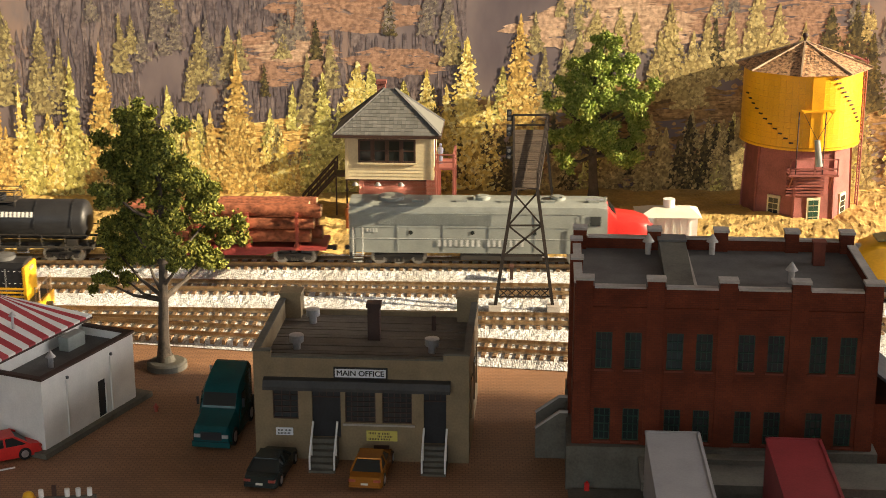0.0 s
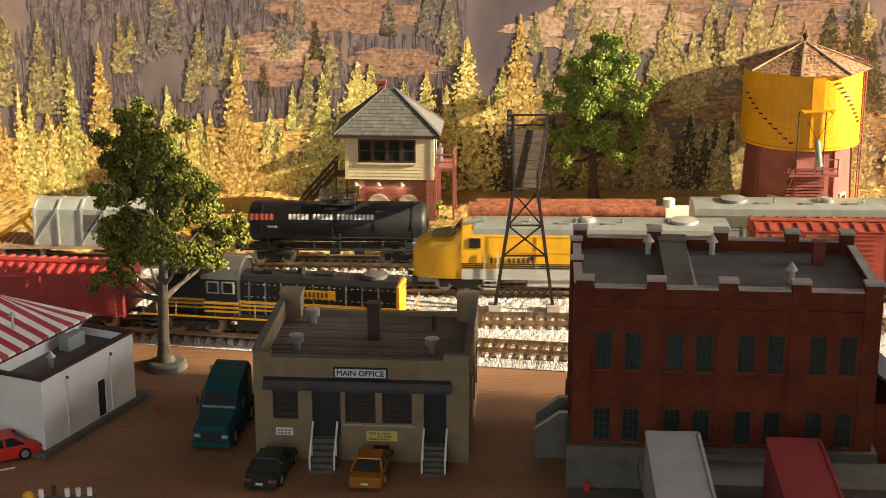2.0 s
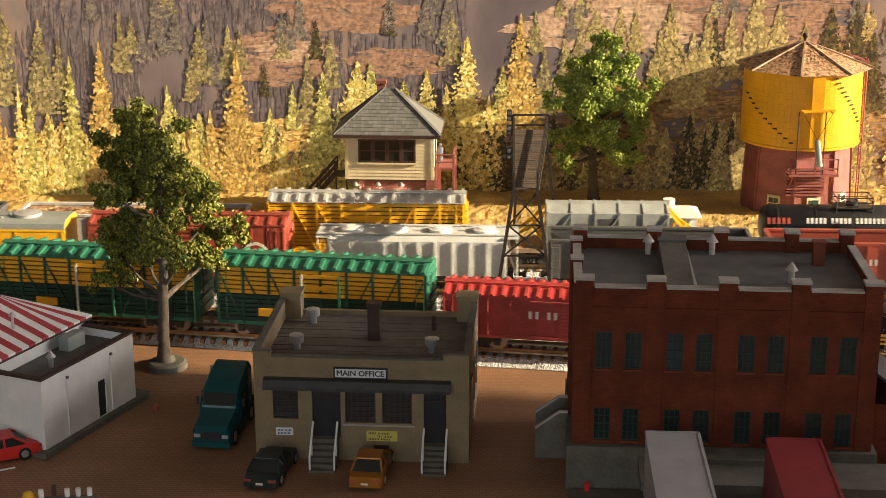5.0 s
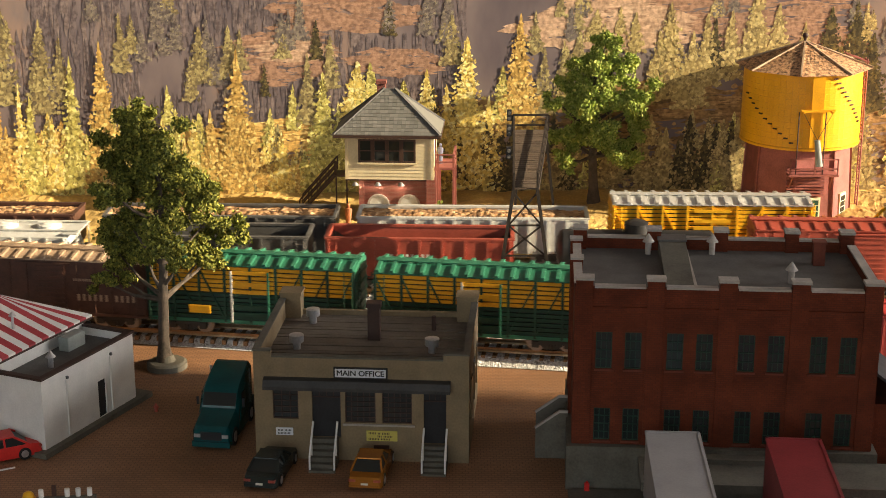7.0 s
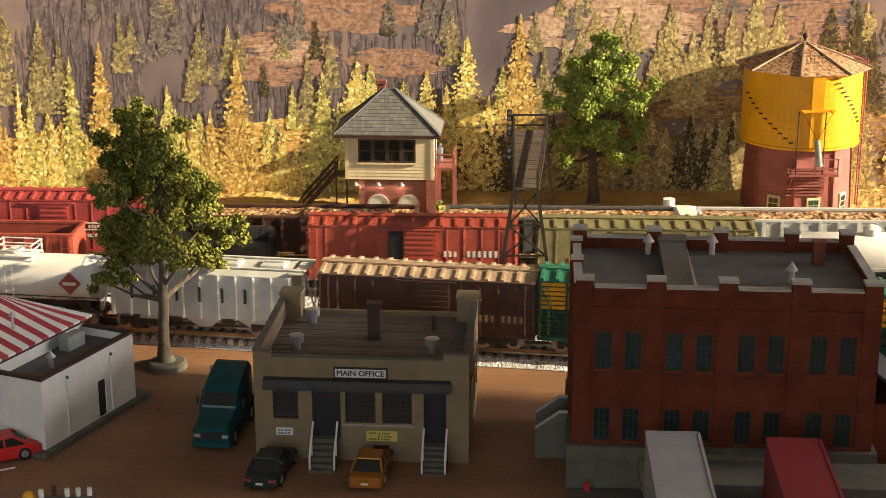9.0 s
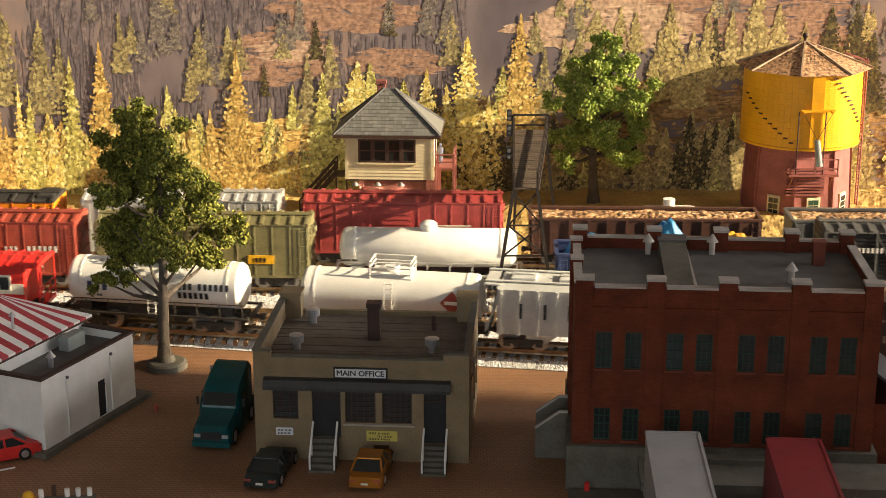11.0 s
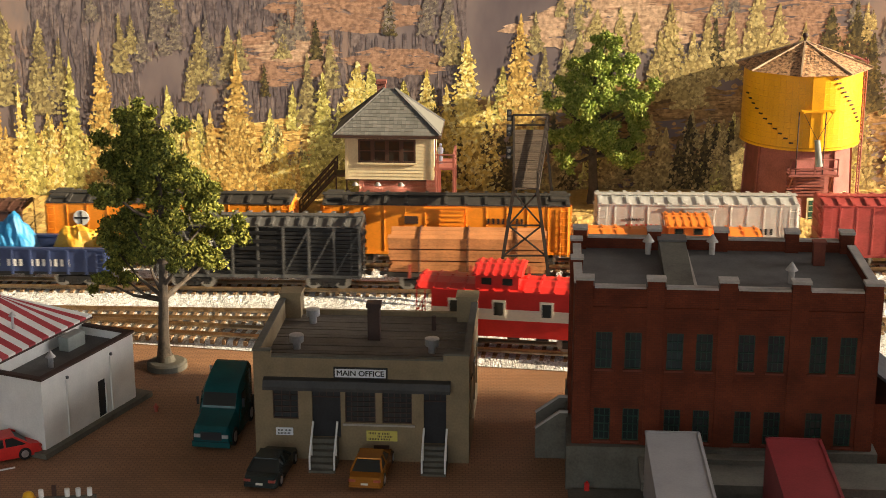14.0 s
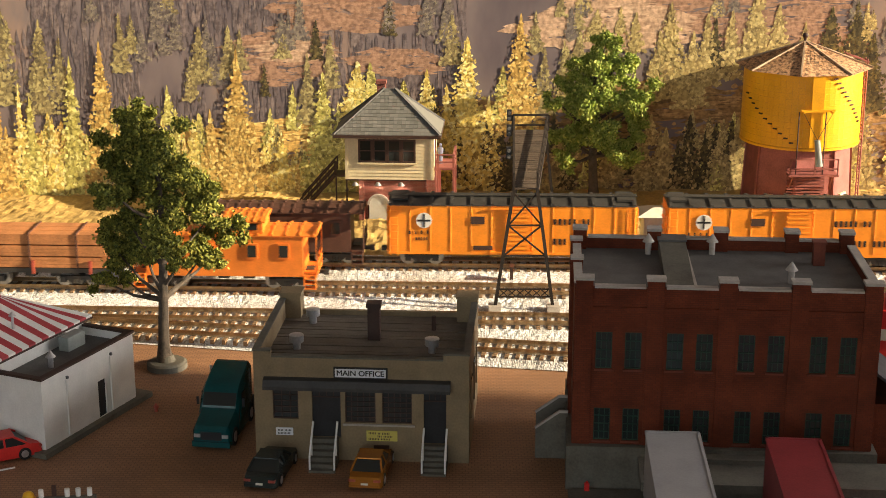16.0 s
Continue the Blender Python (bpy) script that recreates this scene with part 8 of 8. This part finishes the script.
    for z in (0.0545, 0.0620):
        bm = nb()
        box(bm, -0.0180, 0.0205, -rt - 0.0058, -rt - 0.0048, z, z + 0.0009)
        fp("platform_rail", bm, M_REDBARN)
    for x in (-0.0178, 0.0015, 0.0195):
        bm = nb()
        box(bm, x, x + 0.0010, -rt - 0.0058, -rt - 0.0048, 0.0500, 0.0630)
        fp("rail_post", bm, M_REDBARN)
    for x in (-0.0150, 0.0170):
        bm = nb()
        beam(bm, (x, -ap * 1.03, 0.0360), (x, -rt - 0.0050, 0.0488), 0.0012)
        fp("platform_brace", bm, M_REDBARN)
    # caged ladder down one side
    bm = nb()
    lx, ly = rt + 0.0042, 0.004
    for dy in (-0.0035, 0.0035):
        rod(bm, (lx, ly + dy, 0.004), (lx, ly + dy, 0.1330), 0.0006, 6)
    for k in range(43):
        rod(bm, (lx, ly - 0.0035, 0.006 + 0.0030 * k), (lx, ly + 0.0035, 0.006 + 0.0030 * k), 0.0004, 5)
    bmesh.ops.transform(bm, matrix=Matrix.Rotation(radians(-8), 4, "Z"), verts=bm.verts[:])
    part("ladder", bm, M_REDBARN, o)
    turn = Matrix.Rotation(radians(-8), 4, "Z")
    for name, a, c2 in (("roof_ladder", (lx + 0.0012, 0.1305), (0.034, 0.1372)), ("ladder_stay", (lx, 0.0770), (rt - 0.002, 0.0770))):
        bm = nb()
        for dy in (-0.0045, 0.0045):
            beam(bm, (a[0], ly + dy, a[1]), (c2[0], ly + dy, c2[1]), 0.0010)
        for k in range(6 if name == "roof_ladder" else 1):
            u = (k + 0.5) / 6
            p = (a[0] + (c2[0] - a[0]) * u, a[1] + (c2[1] - a[1]) * u)
            beam(bm, (p[0], ly - 0.0045, p[1]), (p[0], ly + 0.0045, p[1]), 0.0009)
        bmesh.ops.transform(bm, matrix=turn, verts=bm.verts[:])
        part(name, bm, M_REDBARN, o)


make_water_tower()


def make_shed():
    o = thing("white_shed", pose(0.1480, 1.146, 0.002, 0, 0, -2), "small white shed with low roof and round vent", "shed")
    slab("wall", M_WHITE, o, 0.006, 0.047, 0.002, 0.028, 0, 0.0285)
    for k in range(6):
        slab("rib", M_WHITE, o, 0.010 + 0.006 * k, 0.0112 + 0.006 * k, 0.0008, 0.0019, 0, 0.0284)
    bm = nb()
    loft(bm, [[(0, -0.002, 0.0286), (0.0500, -0.002, 0.0286), (0.0500, 0.032, 0.0286), (0, 0.032, 0.0286)], [(0.014, 0.012, 0.0335), (0.0420, 0.012, 0.0335), (0.0420, 0.018, 0.0335), (0.014, 0.018, 0.0335)]])
    part("roof", bm, M_IVORY, o)
    bm = nb()
    rod(bm, (0.026, 0.015, 0.0330), (0.026, 0.015, 0.0395), 0.0046, 20)
    part("roof_vent", bm, M_WHITE, o, smooth=True)


make_shed()


# ---- vehicles ----
def wheel_on(parent, x, y, r, w, rim=M_CHROME):
    bm = nb()
    rod(bm, (x - w / 2, y, r), (x + w / 2, y, r), r, 18)
    t = part("wheel", bm, M_TIRE, parent)
    bm = nb()
    rod(bm, (x - w / 2 - 0.0002, y, r), (x + w / 2 + 0.0002, y, r), r * 0.6, 14)
    part("rim", bm, rim, t)


def make_car(name, m, material, label, L=0.046, W=0.0180):
    """Saloon seen from behind: local -y is the tail."""
    o = thing(name, m, label, "car", "parked model cars")
    w = W / 2
    bm = nb()

    def ring(y, z0, z1, ww, crown=0.92):
        return [(-ww, y, z0), (ww, y, z0), (ww, y, (z0 + z1) * 0.55), (ww * crown, y, z1), (-ww * crown, y, z1), (-ww, y, (z0 + z1) * 0.55)]

    loft(bm, [ring(-L / 2, 0.0026, 0.0062, w * 0.86), ring(-L / 2 + 0.0012, 0.0020, 0.0078, w * 0.95), ring(-L / 2 + 0.005, 0.0018, 0.0084, w), ring(0, 0.0018, 0.0084, w), ring(L / 2 - 0.012, 0.0018, 0.0080, w), ring(L / 2 - 0.003, 0.0020, 0.0066, w * 0.95), ring(L / 2, 0.0026, 0.0056, w * 0.82)])
    part("body", bm, material, o, smooth=True)
    bm = nb()
    cab = [(-w * 0.90, -L * 0.36, 0.0083), (w * 0.90, -L * 0.36, 0.0083), (w * 0.90, L * 0.18, 0.0083), (-w * 0.90, L * 0.18, 0.0083)]
    top = [(-w * 0.68, -L * 0.20, 0.0128), (w * 0.68, -L * 0.20, 0.0128), (w * 0.68, L * 0.04, 0.0128), (-w * 0.68, L * 0.04, 0.0128)]
    loft(bm, [cab, top])
    part("greenhouse", bm, M_GLASS, o)
    bm = nb()
    box(bm, -w * 0.70, w * 0.70, -L * 0.215, L * 0.055, 0.0124, 0.0132, bev=0.0003)
    part("roof", bm, material, o)
    for s in (-1, 1):
        for ya, yb in ((-0.36, -0.20), (0.18, 0.04), (-0.08, -0.08)):
            bm = nb()
            beam(bm, (s * w * 0.90, L * ya, 0.0083), (s * w * 0.69, L * yb, 0.0128), 0.0010)
            part("pillar", bm, material, o)
    for s in (-1, 1):
        for y in (-L * 0.30, L * 0.31):
            wheel_on(o, s * (w - 0.0009), y, 0.0034, 0.0022)
        slab("tail_light", M_OXIDE2, o, s * w * 0.72 - 0.0018, s * w * 0.72 + 0.0018, -L / 2 - 0.0002, -L / 2 + 0.003, 0.0056, 0.0068)
    slab("number_plate", M_IVORY, o, -0.0018, 0.0018, -L / 2 - 0.0004, -L / 2 + 0.001, 0.0040, 0.0051)
    slab("bumper", material, o, -w * 0.9, w * 0.9, -L / 2 - 0.0003, -L / 2 + 0.002, 0.0026, 0.0038)
    return o


make_car("car", pose(-0.0375, 0.7515, 0, 0, 0, -7), M_GOLD, "metallic gold saloon car parked before the office")
make_car("car", pose(-0.0902, 0.7515, 0, 0, 0, -10), M_CARDARK, "dark green saloon car parked before the office")
make_car("car", pose(-0.2410, 0.7705, 0, 0, 0, 118), M_RED, "bright red car beside the white building")
make_car("car", pose(-0.0045, 0.6790, 0, 0, 0, -8), M_LGREY, "pale grey car in the yard", L=0.044)
tagged(slab("parking_line", M_WHITE, None, -0.245, -0.2265, 0.7540, 0.7550, 0.0, 0.0006), "white painted parking line on the paving", "road marking", kind="structure").matrix_basis = Matrix.Translation((-0.235, 0.7545, 0)) @ Matrix.Rotation(radians(28), 4, "Z") @ Matrix.Translation((0.235, -0.7545, 0))


def make_truck():
    o = thing("truck_tractor", pose(-0.1262, 0.7815, 0, 0, 0, -8), "dark teal truck tractor with tall sleeper cab", "truck")
    w = 0.0112

    def ring(y, z0, z1, ww, r=0.85):
        return [(-ww, y, z0), (ww, y, z0), (ww, y, z1 - 0.003), (ww * r, y, z1), (-ww * r, y, z1), (-ww, y, z1 - 0.003)]

    bm = nb()
    loft(bm, [ring(0.0, 0.0030, 0.0115, w * 0.86), ring(0.0015, 0.0028, 0.0135, w * 0.95), ring(0.015, 0.0030, 0.0170, w * 0.98), ring(0.0165, 0.0030, 0.0178, w)])
    part("hood", bm, M_TEAL, o, smooth=True)
    bm = nb()
    loft(bm, [ring(0.0166, 0.0030, 0.0182, w), ring(0.0215, 0.0030, 0.0262, w), ring(0.026, 0.0030, 0.0290, w), ring(0.044, 0.0030, 0.0345, w * 0.97), ring(0.048, 0.0030, 0.0345, w * 0.94)])
    part("cab", bm, M_TEAL, o, smooth=True)
    bm = nb()
    beam(bm, (0, 0.0172, 0.0190), (0, 0.0212, 0.0252), 0.0185, 0.0008)
    part("windscreen", bm, M_GLASS, o)
    for s in (-1, 1):
        slab("side_window", M_GLASS, o, s * w - 0.0004, s * w + 0.0004, 0.0235, 0.0305, 0.0180, 0.0245)
        slab("headlight", M_CHROME, o, s * 0.0078 - 0.0018, s * 0.0078 + 0.0018, -0.0004, 0.002, 0.0072, 0.0092)
        for y in (0.0085, 0.043, 0.0560):
            wheel_on(o, s * (w - 0.0018), y, 0.0052, 0.0036)
        bm = nb()
        rod(bm, (s * (w + 0.0016), 0.0470, 0.010), (s * (w + 0.0016), 0.0470, 0.0310), 0.0008, 8)
        part("exhaust_stack", bm, M_CHROME, o)
        slab("mirror", M_BLACK, o, s * (w + 0.0018) - 0.0006, s * (w + 0.0018) + 0.0006, 0.0200, 0.0212, 0.0180, 0.0225)
    slab("grille", M_BLACK, o, -0.0058, 0.0058, -0.0006, 0.001, 0.0060, 0.0105)
    slab("bumper", M_TEAL, o, -w * 0.95, w * 0.95, -0.0012, 0.001, 0.0020, 0.0050)
    slab("chassis", M_DARK, o, -0.005, 0.005, 0.044, 0.064, 0.0045, 0.0075)


make_truck()


def make_trailer(m, material, label):
    o = thing("semi_trailer", m, label, "trailer", "trailers at the dock")
    w, L, zt = 0.0129, 0.135, 0.0470
    bm = nb()
    box(bm, -w, w, -L, 0.0, 0.0130, zt, bev=0.0006)
    part("box", bm, material, o)
    bm = nb()
    for x in (-w + 0.0003, w - 0.0003):
        box(bm, x - 0.0007, x + 0.0007, -L, 0.0, zt - 0.0010, zt + 0.0004)
    box(bm, -w, w, -0.0012, 0.0004, zt - 0.001, zt + 0.0004)
    part("roof_edge", bm, material, o)
    slab("chassis", M_DARK, o, -0.006, 0.006, -L, -0.002, 0.0085, 0.0130)
    for s in (-1, 1):
        for y in (-0.014, -0.026):
            wheel_on(o, s * (w - 0.0028), y, 0.0056, 0.0050)
        slab("door_leaf", material, o, (0.0002 if s > 0 else -w + 0.0006), (w - 0.0006 if s > 0 else -0.0002), 0.0, 0.0008, 0.0140, zt - 0.001)
    return o


make_trailer(pose(0.1113, 0.6975, 0, 0, 0, -3.2), paint("trailer_grey", (0.36, 0.35, 0.35), 0.5, var=0.08), "pale grey box trailer backed to the loading dock")
make_trailer(pose(0.1683, 0.6895, 0, 0, 0, -4.2), paint("trailer_red", (0.27, 0.035, 0.04), 0.45, var=0.12), "dull red box trailer backed to the loading dock")


# ---- small yard things ----
hy = thing("fire_hydrant", pose(-0.1661, 0.836, 0), "tiny dark red hydrant on the paving", "hydrant")
bm = nb()
rod(bm, (0, 0, 0), (0, 0, 0.0036), 0.0010, 10)
rod(bm, (0, 0, 0.0036), (0, 0, 0.0050), 0.0011, 10, 0.0003)
rod(bm, (-0.0016, 0, 0.0027), (0.0016, 0, 0.0027), 0.0005, 8)
part("body", bm, M_OXIDE, hy)
pu = thing("fuel_can", pose(0.0735, 0.7270, 0.0018), "small red can on the concrete apron", "can")
slab("can", M_RED, pu, -0.0013, 0.0013, -0.001, 0.001, 0, 0.0042, bev=0.0003)
slab("cap", M_RED, pu, -0.0005, 0.0005, -0.0005, 0.0005, 0.0042, 0.0052)


def make_fence():
    o = thing("bottle_rack", pose(-0.2060, 0.7050, 0, 0, 0, 6), "grey rack carrying a row of white jars", "rack")
    slab("rail", M_CONCRETE, o, 0.004, 0.0330, 0.0, 0.0016, 0.0065, 0.0080)
    for x in (0.008, 0.030):
        slab("leg", M_CONCRETE, o, x, x + 0.0014, 0.0, 0.0016, 0, 0.0065)
    for x in (0.006, 0.0188, 0.0242, 0.0298):
        bm = nb()
        rod(bm, (x, 0.0008, 0.0080), (x, 0.0008, 0.0120), 0.0013, 12)
        part("jar", bm, M_WHITE, o)
    slab("post", M_BROWN, o, 0.0112, 0.0132, 0.001, 0.003, 0.0, 0.0135)
    y = thing("yellow_drum", pose(-0.2065, 0.7065, 0), "rounded yellow drum beside the rack", "drum")
    bm = nb()
    rod(bm, (0, 0, 0), (0, 0, 0.0075), 0.0035, 18)
    part("shell", bm, M_YELLOW, y)
    bm = nb()
    bmesh.ops.create_uvsphere(bm, u_segments=16, v_segments=8, radius=0.0030, matrix=Matrix.Translation((0, 0, 0.0082)))
    part("lid", bm, M_YELLOW, y, smooth=True)


make_fence()


motions()
